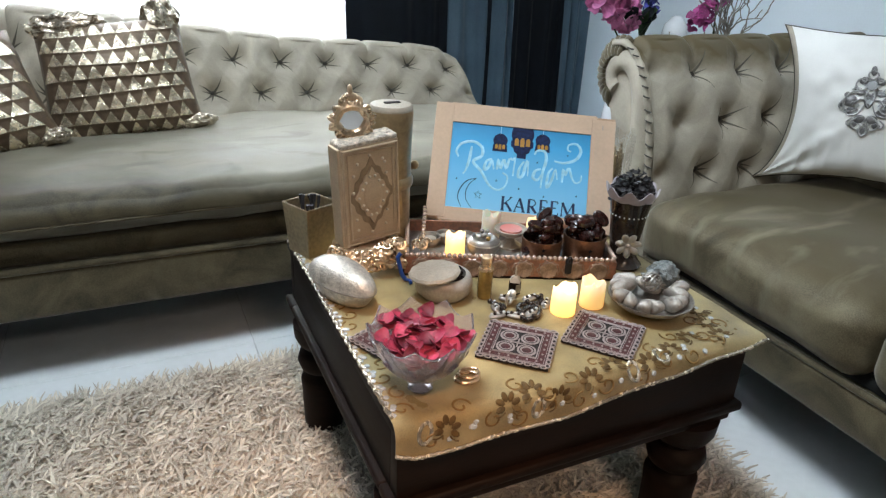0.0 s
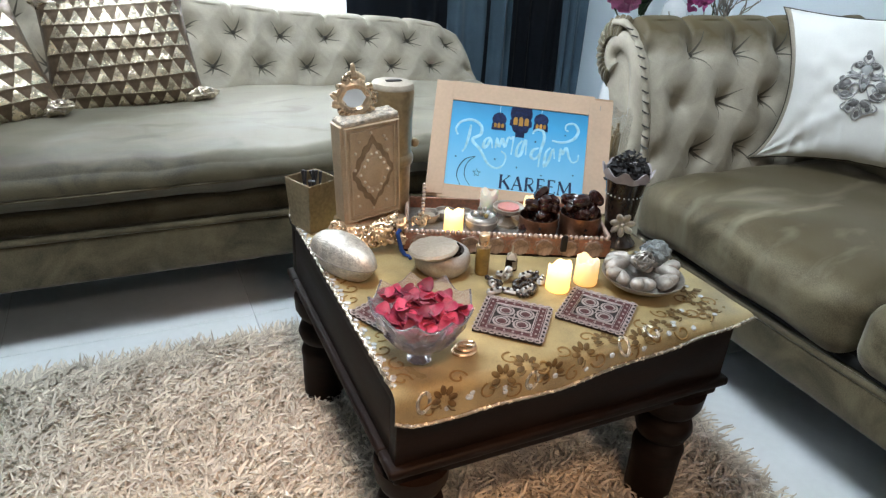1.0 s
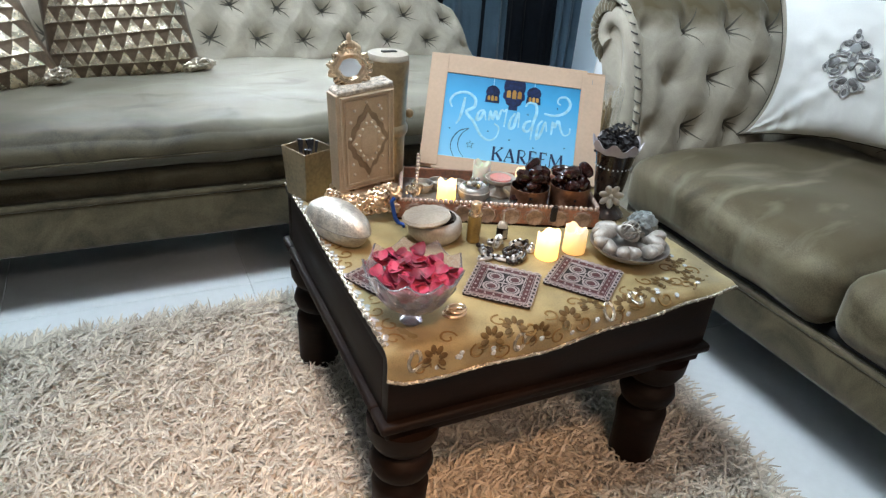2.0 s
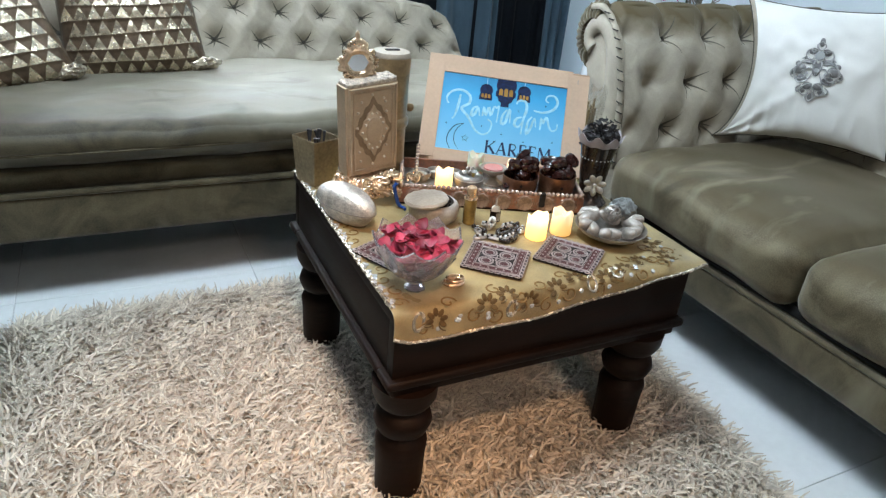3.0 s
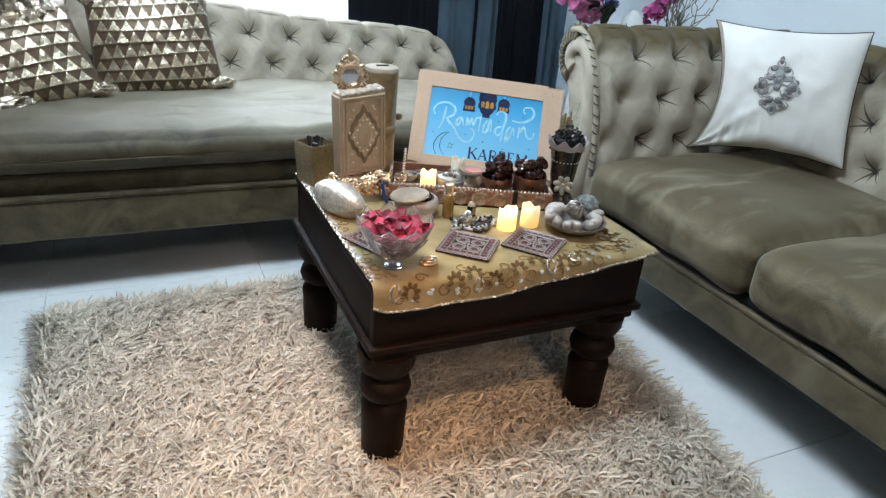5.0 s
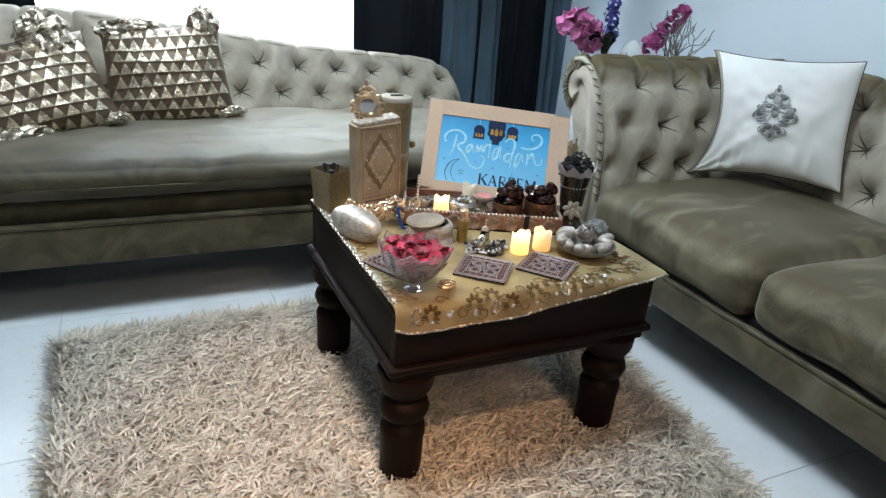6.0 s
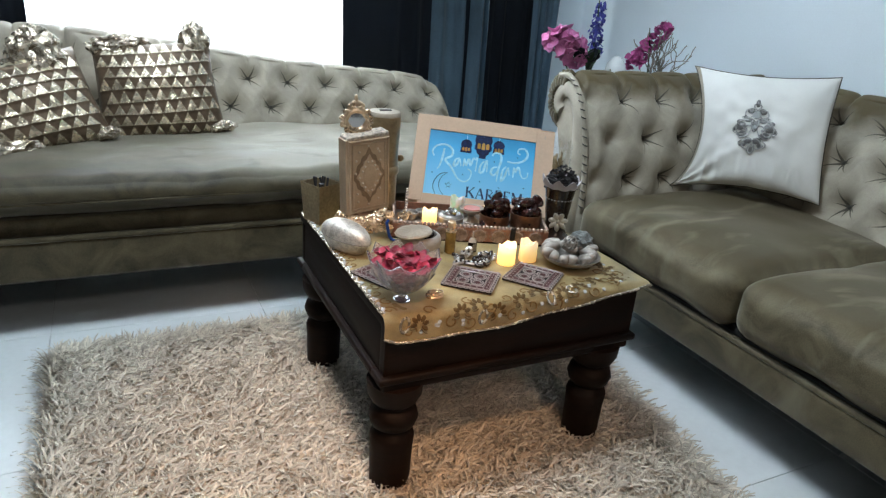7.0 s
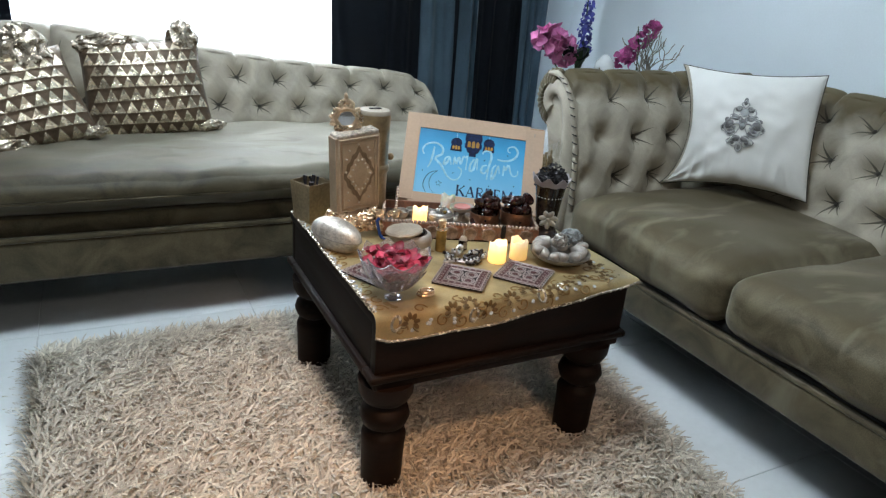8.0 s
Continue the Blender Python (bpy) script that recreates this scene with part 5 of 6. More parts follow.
LARGE = [(0.44, 0.0), (0.5, 0.16), (0.5, 0.28), (0.44, 0.40), (0.5, 0.46), (0.5, 0.62), (0.40, 0.66), (0.33, 0.80), (0.20, 0.86), (0.20, 1.0), (0.0, 1.0)]
lantern(0.352, 0.085, 0.30, 0.106, SMALL, 0.74)
lantern(0.51, 0.0, 0.36, 0.162, LARGE, 0.47)
lantern(0.657, 0.045, 0.258, 0.108, SMALL, 0.74)

# gilded box like a book, on a filigree stand
CRUST = material("golden_beige_crust", (0.66, 0.56, 0.46), 0.4, metal=0.25, var=0.35, scale=120, fine=700, bump=1.0, dist=0.002)
book = thing("book_box", pose(0.071, 0.424, 0.508, 2, -4, 10), "rose-gold book-shaped box with a jewelled diamond medallion", "book box")
BW, BH, BD = 0.110, 0.181, 0.038
part("pages", box(0.004, BW - 0.003, 0.006, BD - 0.006, 0.003, BH - 0.003, 0.001), BOOKDARK, book, smooth=False)
part("front_cover", box(0, BW, 0, 0.007, 0, BH, 0.0015), BOOKGOLD, book, smooth=False)
part("back_cover", box(0, BW, BD - 0.007, BD, 0, BH, 0.0015), BOOKGOLD, book, smooth=False)
part("spine", box(-0.004, 0.004, 0.002, BD - 0.002, 0.001, BH - 0.001, 0.0015), BOOKGOLD, book, smooth=False)
for k, (a, b) in enumerate(((0.0045, 0.0030), (0.0125, 0.0024))):
    part("border", tube([(a, -0.0008, a), (BW - a, -0.0008, a), (BW - a, -0.0008, BH - a), (a, -0.0008, BH - a)], b, 6, True), BOOKGOLD, book)
crust = soft_box(BW - 0.002, BD, 0.010, 0.004, 0, 0.003, 30)
for v in crust.verts:
    if v.co.z > 0.002:
        v.co.z += 0.0022 * noise.noise(v.co * 260) + 0.0012 * noise.noise(v.co * 600)
part("top_crust", moved(crust, Matrix.Translation((BW / 2, BD / 2, BH - 0.002))), CRUST, book, "crusted golden-beige top edge")
CX, CZ = BW / 2, BH * 0.5


def diamond(sw, sh, wave, y0, y1):
    """An upright scalloped diamond plate."""
    bm = bmesh.new()
    pts = []
    for i in range(64):
        a = 2 * math.pi * i / 64
        c, s = math.cos(a), math.sin(a)
        k = 1 / (abs(c) + abs(s)) ** 0.75
        k *= 1 + wave * math.cos(12 * a)
        pts.append((CX + sw * k * c, CZ + sh * k * s))
    lo = [bm.verts.new((x, y0, z)) for x, z in pts]
    hi = [bm.verts.new((x, y1, z)) for x, z in pts]
    bm.faces.new(hi)
    for i in range(64):
        bm.faces.new((lo[i], lo[(i + 1) % 64], hi[(i + 1) % 64], hi[i]))
    return bm


part("medallion_ground", diamond(0.043, 0.066, 0.045, 0.001, -0.0010), BOOKDARK, book)
med = part("medallion", diamond(0.032, 0.050, 0.045, -0.0009, -0.0050), BOOKGOLD, book)
part("boss", moved(ball(1, 16, 10), Matrix.Translation((CX, -0.0045, CZ)) @ Matrix.Diagonal((0.019, 0.003, 0.029, 1))), BOOKGOLD, med)
pin = None
for i in range(14):
    a = 2 * math.pi * i / 14
    c, s = math.cos(a), math.sin(a)
    k = 0.86 / (abs(c) + abs(s)) ** 0.75
    m = Matrix.Translation((CX + 0.031 * k * c, -0.0056, CZ + 0.048 * k * s))
    if pin is None:
        pin = part("pearl", ball(0.0027, 8, 6), PEARL, med)
        pin.matrix_local = m
    else:
        like(pin, med, m)
for x, z in ((0.026, 0.03), (0.08, 0.03), (0.024, 0.05), (0.084, 0.055), (0.022, 0.13), (0.084, 0.125), (0.03, 0.15), (0.078, 0.152), (0.053, 0.162), (0.053, 0.02), (0.082, 0.145), (0.02, 0.10)):
    part("rhinestone", ball(0.0029, 8, 5, Matrix.Translation((x, -0.001, z))), PEARL, book)


def filigree(rng, n, spread, r):
    """Cast scrollwork: short curled strands and knobs."""
    bm = bmesh.new()
    for k in range(n):
        c = Vector((rng.uniform(-1, 1) * spread[0], rng.uniform(-1, 1) * spread[1], rng.uniform(0, 1) * spread[2]))
        q = rng.uniform(0.006, 0.012)
        p, t0 = rng.uniform(0, 6.28), rng.choice((-1, 1))
        tilt = Euler((rng.uniform(0.6, 1.5), 0, rng.uniform(-0.6, 0.6))).to_matrix()
        join(bm, tube([c + tilt @ Vector((q * (1 - 0.7 * s) * math.cos(p + t0 * 5 * s), q * (1 - 0.7 * s) * math.sin(p + t0 * 5 * s), 0)) for s in [i / 10 for i in range(11)]], r, 6, taper=lambda s: 1.2 - 0.5 * s))
        if k % 2:
            join(bm, ball(r * 1.9, 8, 6), Matrix.Translation(c))
    return bm


stand = thing("book_stand", pose(0.121, 0.440, T0), "gilded filigree stand holding up the book box", "stand")
part("platform", box(-0.062, 0.064, -0.028, 0.034, 0.036, 0.0495, 0.004), GOLD_SHINE, stand)
bm = filigree(random.Random(3), 110, (0.058, 0.006, 0.030), 0.0024)
# two wavy ribs, a raised crest in the middle and curled ends
for z0, amp, r in ((0.004, 0.006, 0.0042), (0.030, 0.004, 0.0034)):
    join(bm, tube([(-0.064 + 0.0032 * i, 0.002 * math.sin(i), z0 + amp * math.sin(i * 0.63) + 0.010 * math.exp(-((i - 28) / 4) ** 2)) for i in range(41)], r, 8, taper=lambda q: 0.7 + 0.4 * abs(math.sin(q * 18))))
join(bm, filigree(random.Random(8), 30, (0.018, 0.006, 0.026), 0.0026), Matrix.Translation((0.030, -0.004, 0.018)))
join(bm, filigree(random.Random(9), 16, (0.008, 0.005, 0.022), 0.0026), Matrix.Translation((-0.062, 0.0, 0.022)))
part("front_scrollwork", moved(bm, pose(-0.010, -0.046, 0.018, -14)), GOLD_SHINE, stand)
for x in (-0.056, 0.056):
    for y in (-0.026, 0.028):
        part("claw_foot", moved(lathe([(0, 0), (0.007, 0), (0.008, 0.004), (0.004, 0.012), (0.006, 0.025), (0.007, 0.038), (0, 0.038)], 12), Matrix.Translation((x, y, 0))), GOLD_SHINE, stand)

# little gilt mirror standing on the box
mir = thing("mini_mirror", pose(0.094, 0.452, 0.6955, 0, -3, -6), "small ornate gilt oval mirror standing on the book box", "mirror")
MIRM, mn, ml = plain("mirror_glass")
socket(mn["Principled BSDF"], "Metallic", 1.0), socket(mn["Principled BSDF"], "Roughness", 0.03), socket(mn["Principled BSDF"], "Base Color", (0.92, 0.92, 0.92, 1))
bm = tube([(0.026 * math.cos(a) * (1 + 0.05 * math.cos(6 * a)), 0, 0.031 + 0.023 * math.sin(a)) for a in [i * 0.1309 for i in range(48)]], 0.0075, 8, True)
for k in range(23):
    # curled leaves standing out round the oval
    a = k * 0.2732
    q = 1.0 + 0.35 * (k % 2)
    join(bm, ball(1, 10, 8), Matrix.Translation((0.033 * math.cos(a), -0.002, 0.031 + 0.027 * math.sin(a))) @ Matrix.Rotation(-a + 0.5 * (1 if k % 2 else -1), 4, "Y") @ Matrix.Diagonal((0.0076 * q, 0.0045, 0.0042, 1)))
for k in range(9):
    x = -0.016 + 0.004 * k
    join(bm, ball(0.006, 8, 6), Matrix.Translation((x, 0, 0.058 + 0.012 * math.cos(x * 80))) @ Matrix.Diagonal((0.8, 0.7, 1.3, 1)))
join(bm, ball(0.006, 8, 6), Matrix.Translation((0, 0, 0.080)) @ Matrix.Diagonal((0.8, 0.7, 1.6, 1)))
join(bm, box(-0.018, 0.018, -0.007, 0.007, 0, 0.006, 0.002))
part("gilt_frame", bm, GOLD_SHINE, mir)
part("glass", moved(lathe([(0, 0), (0.024, 0), (0.024, 0.002), (0, 0.002)], 32), Matrix.Translation((0, 0.001, 0.031)) @ pose(0, 0, 0, 90) @ Matrix.Diagonal((1, 0.88, 1, 1))), MIRM, mir)

# square brass pot, bronze canister, silver boxes
pot = thing("square_pot", pose(0.040, 0.545, T0, 0, 0, 24), "tapered square brass pot holding dark dried stems", "pot")


def taper_box(h, b0, b1, wall):
    bm = bmesh.new()
    loops = []
    for r, z in ((b0, 0), (b1, h), (b1 - wall, h), (b0 - wall, 0.006)):
        loops.append([bm.verts.new((r * sx, r * sy, z)) for sx, sy in ((-1, -1), (1, -1), (1, 1), (-1, 1))])
    for a, b in zip(loops, loops[1:]):
        for k in range(4):
            bm.faces.new((a[k], a[(k + 1) % 4], b[(k + 1) % 4], b[k]))
    bm.faces.new(loops[0]), bm.faces.new(loops[-1])
    bmesh.ops.bevel(bm, geom=list(bm.edges), offset=0.0012, segments=2, affect="EDGES")
    return bm


part("body", taper_box(0.098, 0.030, 0.0365, 0.003), BRASSPOT, pot)
g = random.Random(2)
for k in range(9):
    x, y = g.uniform(-0.02, 0.02), g.uniform(-0.02, 0.02)
    part("stem", tube([(x, y, 0.006), (x * 1.1, y * 1.1, 0.08), (x * 1.3 + g.uniform(-0.01, 0.01), y * 1.3, 0.100 + g.uniform(0, 0.014))], 0.0035, 6, taper=lambda q: 0.8 + 0.35 * math.sin(7 * q)), BLACKPETAL, pot)
can = thing("bronze_canister", pose(0.192, 0.535, T0), "tall lacquered bronze canister with a slotted pale lid", "canister")
part("body", lathe([(0, 0), (0.036, 0), (0.038, 0.01), (0.038, 0.12), (0.039, 0.14), (0.039, 0.20), (0.041, 0.256), (0.040, 0.262), (0, 0.262)], 40), BRONZE, can)
part("lid", lathe([(0, 0.262), (0.040, 0.262), (0.0405, 0.266), (0.037, 0.272), (0.016, 0.2735), (0, 0.2735)], 40), SILVERMATT, can)
part("slot", moved(soft_box(0.030, 0.011, 0.003, 0.0014, 0, 0, 6), pose(0.002, 0, 0.2725, 0, 0, 0)), COASTBLACK, can)
part("band", lathe([(0, 0.118), (0.040, 0.118), (0.043, 0.124), (0.043, 0.134), (0.039, 0.140), (0.034, 0.140), (0, 0.140)], 32), BRONZE, can)
part("knob", moved(ball(0.009, 10, 8), Matrix.Translation((0.046, -0.006, 0.155))), BRONZE, can)

ENGRAVED = material("engraved_silver", (0.60, 0.55, 0.48), 0.42, metal=0.6, var=0.28, scale=60, fine=300, bump=0.8, dist=0.0016)
egg = thing("egg_box", pose(0.042, 0.350, T0, 0, 0, -69), "oval silver trinket box with embossed lid", "trinket box")


def egg_part(z0, z1, low):
    def f(u, v):
        a = 2 * math.pi * u
        if low:
            z = 0.030 * v
            k = (0.62 + 0.38 * (v ** 0.6))
        else:
            t = v * math.pi / 2
            z = 0.031 + 0.033 * math.sin(t)
            k = math.cos(t) ** 0.75 * 1.02 + 1e-4
        taper = 1 - 0.10 * math.cos(a)
        return (0.074 * k * math.cos(a), 0.037 * k * taper * math.sin(a), z)
    bm = surface(f, 48, 12, True)
    bmesh.ops.remove_doubles(bm, verts=bm.verts, dist=2e-5)
    holes = [e for e in bm.edges if e.is_boundary]
    bmesh.ops.holes_fill(bm, edges=holes)
    return bm


part("base", egg_part(0, 0.03, True), ENGRAVED, egg)
lid = part("lid", egg_part(0.03, 0.07, False), ENGRAVED, egg)
part("seam", tube([(0.0745 * math.cos(a), 0.0375 * (1 - 0.1 * math.cos(a)) * math.sin(a), 0.0305) for a in [i * 0.1309 for i in range(48)]], 0.0012, 6, True), PEWTER, egg)

jar = thing("silver_jar", pose(0.203, 0.303, T0), "round woven-silver jar of dark beads, its lid askew", "jar")
part("body", lathe([(0, 0), (0.036, 0), (0.046, 0.010), (0.049, 0.024), (0.046, 0.036), (0.041, 0.040), (0.037, 0.040), (0.040, 0.030), (0.034, 0.010), (0, 0.008)], 44, lambda a, r, z: (r * (1 + 0.012 * math.cos(22 * a) * math.cos(z * 600)), z)), SILVERGREY, jar)
ljar = part("lid", lathe([(0, 0), (0.041, 0), (0.043, 0.004), (0.040, 0.008), (0.02, 0.0105), (0, 0.011)], 44, lambda a, r, z: (r * (1 + 0.008 * math.cos(30 * a)), z + 0.0006 * math.cos(12 * a + r * 400))), SILVERMATT, jar)
ljar.matrix_local = pose(-0.020, -0.006, 0.0425, -3, -6, 0)
g = random.Random(9)
bd = None
for k in range(46):
    rr, a = 0.034 * math.sqrt(g.random()), g.random() * 6.283
    m = Matrix.Translation((rr * math.cos(a), rr * math.sin(a), 0.012 + 0.026 * g.random() + (0.008 if rr * math.cos(a) > 0.015 else 0)))
    if bd is None:
        bd = part("bead", ball(0.0048, 8, 6), DARKBEAD, jar)
        bd.matrix_local = m
    else:
        like(bd, jar, m)

bot = thing("perfume_vial", pose(0.264, 0.270, T0) @ Matrix.Diagonal((1, 1, 0.86, 1)), "slim gold perfume oil vial with a gold cap", "vial")
part("glass", lathe([(0, 0), (0.0115, 0), (0.0125, 0.002), (0.0125, 0.058), (0.009, 0.062), (0, 0.062)], 24), BOTTLEGOLD, bot)
part("cap", lathe([(0, 0.062), (0.0092, 0.062), (0.0095, 0.086), (0.0075, 0.088), (0.006, 0.086), (0, 0.085)], 20), GOLD_SHINE, bot)
part("collar", lathe([(0, 0.0595), (0.0122, 0.0595), (0.0132, 0.062), (0.0122, 0.0645), (0, 0.0645)], 20), GOLD_SHINE, bot)
charm = thing("lantern_charm", pose(0.318, 0.262, T0, 0, 0, 12), "tiny dark lantern charm with a pointed silver top", "charm")
part("body", box(-0.0075, 0.0075, -0.0075, 0.0075, 0, 0.024, 0.001), WOOD, charm)
part("roof", lathe([(0, 0.024), (0.0125, 0.024), (0.010, 0.030), (0.003, 0.034), (0.0016, 0.048), (0, 0.050)], 4), SILVERMATT, charm)
part("panel", box(-0.005, 0.005, -0.0083, -0.0075, 0.004, 0.020), PEWTER, charm, smooth=False)

cordt = thing("blue_cord", pose(0.150, 0.372, T0), "bright blue knotted cord leaning on the casket", "cord")
part("strand", tube([(0.010, -0.004, 0.003), (0.004, -0.002, 0.012), (0.0, 0, 0.030), (-0.003, 0.001, 0.045), (0.002, 0.001, 0.052)], 0.0038, 8), BLUE, cordt)
part("tail", tube([(0.010, -0.004, 0.003), (0.016, -0.012, 0.003), (0.014, -0.02, 0.003)], 0.003, 8), BLUE, cordt)

wand = thing("jewelled_key", pose(0.215, 0.425, T0 + 0.036, 0, 0, 0), "rose-gold beaded key with flower head lying on the rim", "key")
part("shaft", tube([(-0.002, -0.004, 0.006), (0.012, 0.022, 0.034), (0.020, 0.040, 0.056)], 0.0032, 8), GOLD_SHINE, wand)
for k in range(9):
    t = k / 8
    part("bead", ball(0.0042, 8, 6, Matrix.Translation((0.002 + 0.018 * t, 0.003 + 0.037 * t, 0.012 + 0.044 * t))), BEADCOP, wand)
part("flower_head", moved(filigree(random.Random(12), 16, (0.012, 0.006, 0.012), 0.0022), pose(-0.004, -0.008, 0.0)), GOLD_SHINE, wand)

# prayer beads and trinkets in front of the casket
beads = thing("prayer_beads", pose(0, 0, T0), "string of dark prayer beads lying coiled on the cloth", "beads")
g = random.Random(21)
pts = smooth_profile([(0.258, 0.238), (0.275, 0.222), (0.262, 0.205), (0.285, 0.192), (0.312, 0.205), (0.325, 0.190), (0.305, 0.172), (0.285, 0.176), (0.300, 0.215), (0.335, 0.212), (0.348, 0.225), (0.335, 0.235)], 52)
bd = None
for k, (x, y) in enumerate(pts):
    m = Matrix.Translation((x, y, 0.0045 + 0.004 * (k % 7 == 0)))
    if bd is None:
        bd = part("bead", ball(0.0046, 9, 7), DARKBEAD, beads)
        bd.matrix_local = m
    else:
        like(bd, beads, m)
part("thread", tube([(x, y, 0.0045) for x, y in pts], 0.0008, 5), COASTBLACK, beads)
cuff = thing("silver_ring", pose(0.292, 0.232, T0, 0, 0, 30), "engraved silver ring with a glassy stone", "ring")
part("band", moved(tube([(0.012 * math.cos(a), 0, 0.0135 + 0.012 * math.sin(a)) for a in [i * 0.2618 for i in range(24)]], 0.0024, 8, True), Matrix.Diagonal((1, 1, 0.98, 1))), SILVER, cuff)
part("stone", ball(0.006, 10, 8, Matrix.Translation((0, -0.004, 0.022))), GEM, cuff)
for x, y, t in ((0.308, 0.188, 20), (0.278, 0.190, -40), (0.262, 0.226, 70), (0.330, 0.232, 10), (0.296, 0.246, -20), (0.346, 0.206, 50), (0.252, 0.200, 0)):
    leaf = thing("beaded_brooch", pose(x, y, T0 + 0.004, 0, 0, t), "pewter leaf brooch set with dark stones", "brooch", "brooches")
    part("leaf", moved(ball(1, 10, 8), Matrix.Diagonal((0.016, 0.008, 0.004, 1))), PEWTER, leaf)
    for k in range(5):
        part("stone", ball(0.003, 8, 6, Matrix.Translation((-0.011 + 0.0055 * k, 0, 0.004))), DARKBEAD if k % 2 else GEM, leaf)
hoop = thing("gold_bangle", pose(0.132, 0.068, T0), "small twisted gold bangle lying by the bowl", "bangle")
part("hoop", tube([(0.017 * math.cos(a), 0.012 * math.sin(a), 0.003) for a in [i * 0.2618 for i in range(24)]], 0.0025, 8, True), GOLD_SHINE, hoop)
part("second_hoop", tube([(0.004 + 0.015 * math.cos(a), 0.003 + 0.011 * math.sin(a), 0.0075) for a in [i * 0.2618 for i in range(24)]], 0.002, 8, True), GOLD_SHINE, hoop)

# dish of silver hearts
dish = thing("metal_dish", pose(0.506, 0.140, T0), "shallow round pewter dish holding silver hearts", "dish")
part("body", lathe([(0, 0), (0.030, 0), (0.040, 0.004), (0.058, 0.013), (0.069, 0.023), (0.0695, 0.0255), (0.066, 0.0245), (0.055, 0.014), (0.035, 0.008), (0, 0.006)], 48), PEWTER, dish)


def heart_mesh():
    def f(u, v):
        a, t = 2 * math.pi * u, math.pi * v
        x = 0.72 * math.sin(a) ** 3 * 1.18
        y = (13 * math.cos(a) - 5 * math.cos(2 * a) - 2 * math.cos(3 * a) - math.cos(4 * a)) / 16
        s = math.sin(t) ** 0.75
        k = s ** 1.3
        return (0.0255 * x * s, 0.024 * ((y + 0.1) * k - 0.12 * (1 - k)), -0.0125 * math.cos(t))
    bm = surface(f, 36, 12, True)
    bmesh.ops.remove_doubles(bm, verts=bm.verts, dist=2e-5)
    return bm


hearts = None
for k, (x, y, z, rx, ry, rz) in enumerate(((-0.028, -0.030, 0.026, 30, 0, 160), (0.016, -0.037, 0.026, 32, 0, 200), (-0.048, 0.004, 0.028, 20, -15, 120), (0.046, -0.010, 0.030, 20, 20, 230),
                                          (-0.030, 0.036, 0.032, -10, 0, 60), (0.010, 0.018, 0.036, 10, 20, 20), (0.044, 0.028, 0.034, -10, 20, 300), (-0.010, 0.050, 0.034, -20, 10, 0))):
    m = pose(0.506 + x, 0.140 + y, T0 + z - 0.002, rx, ry, rz)
    if hearts is None:
        hearts = tagged(link_mesh("silver_heart", heart_mesh(), SILVERGREY), "matt silver wooden heart piled in the dish", "heart", "silver hearts in the dish")
        hearts.matrix_world = m
    else:
        o = new("silver_heart", hearts.data)
        tagged(o, hearts["label"], "heart", hearts["group"])
        o.matrix_world = m
wick = thing("wicker_ball", pose(0.506 - 0.006, 0.140 - 0.002, T0 + 0.052), "small silver wicker ball on the hearts", "ball")
for k in range(9):
    e = Euler((k * 1.3, k * 0.8, k * 2.1)).to_matrix()
    part("strand", tube([e @ Vector((0.0155 * math.cos(a), 0.0155 * math.sin(a), 0.003)) for a in [i * 0.2618 for i in range(24)]], 0.0016, 5, True), PEWTER, wick)
bm = bmesh.new()
bmesh.ops.create_icosphere(bm, subdivisions=4, radius=1)
for v in bm.verts:
    n_ = noise.noise(v.co * 2.2) * 0.25 + noise.noise(v.co * 7) * 0.14
    v.co = Vector((v.co.x * 0.034, v.co.y * 0.024, v.co.z * 0.022)) * (1 + n_)
stone = tagged(link_mesh("crystal_stone", bm, STONE), "rough grey crystal cluster at the dish's edge", "stone")
stone.matrix_world = pose(0.506 + 0.054, 0.140 + 0.036, T0 + 0.038, 20, 10, 20)

# smoky vase with black petals
vase = thing("smoky_vase", pose(0.572, 0.299, T0), "flared smoky glass vase with frilled lilac rim and metal flower", "vase")


def frill(a, r, z):
    k = smooth01((z - 0.125) / 0.03)
    return r * (1 + 0.03 * k * math.cos(8 * a)), z + 0.007 * k * math.cos(8 * a)


part("body", lathe([(0, 0), (0.036, 0), (0.038, 0.004), (0.031, 0.012), (0.024, 0.024), (0.026, 0.045), (0.030, 0.070), (0.033, 0.100), (0.038, 0.130), (0.044, 0.143), (0.041, 0.143), (0.034, 0.128), (0.028, 0.095), (0.02, 0.05), (0, 0.045)], 64, frill), SMOKE, vase)
part("frilled_rim", lathe([(0.0345, 0.132), (0.0395, 0.1325), (0.0465, 0.148), (0.0475, 0.151), (0.045, 0.151), (0.039, 0.140), (0.0345, 0.132)], 64, frill), SMOKERIM, vase)
bd = None
for k in range(14):
    a = radians(-215 + 190 * k / 13)
    m = Matrix.Translation((0.0342 * math.cos(a), 0.0342 * math.sin(a), 0.104))
    if bd is None:
        bd = part("bead", ball(0.0016, 8, 5), GEM, vase)
        bd.matrix_local = m
    else:
        like(bd, vase, m)
fl = None
for k in range(7):
    m = pose(0, 0, 0, 0, 0, -118) @ pose(0.033, 0, 0.052, 0, 90, 0) @ pose(0, 0, 0, 0, 0, 51.4 * k) @ Matrix.Translation((0.0125, 0, 0))
    if fl is None:
        fl = part("metal_petal", moved(ball(1, 10, 6), pose(0, 0, 0, 0, -18, 0) @ Matrix.Diagonal((0.0130, 0.0072, 0.0038, 1))), SILVER, vase)
        fl.matrix_local = m
    else:
        like(fl, vase, m)
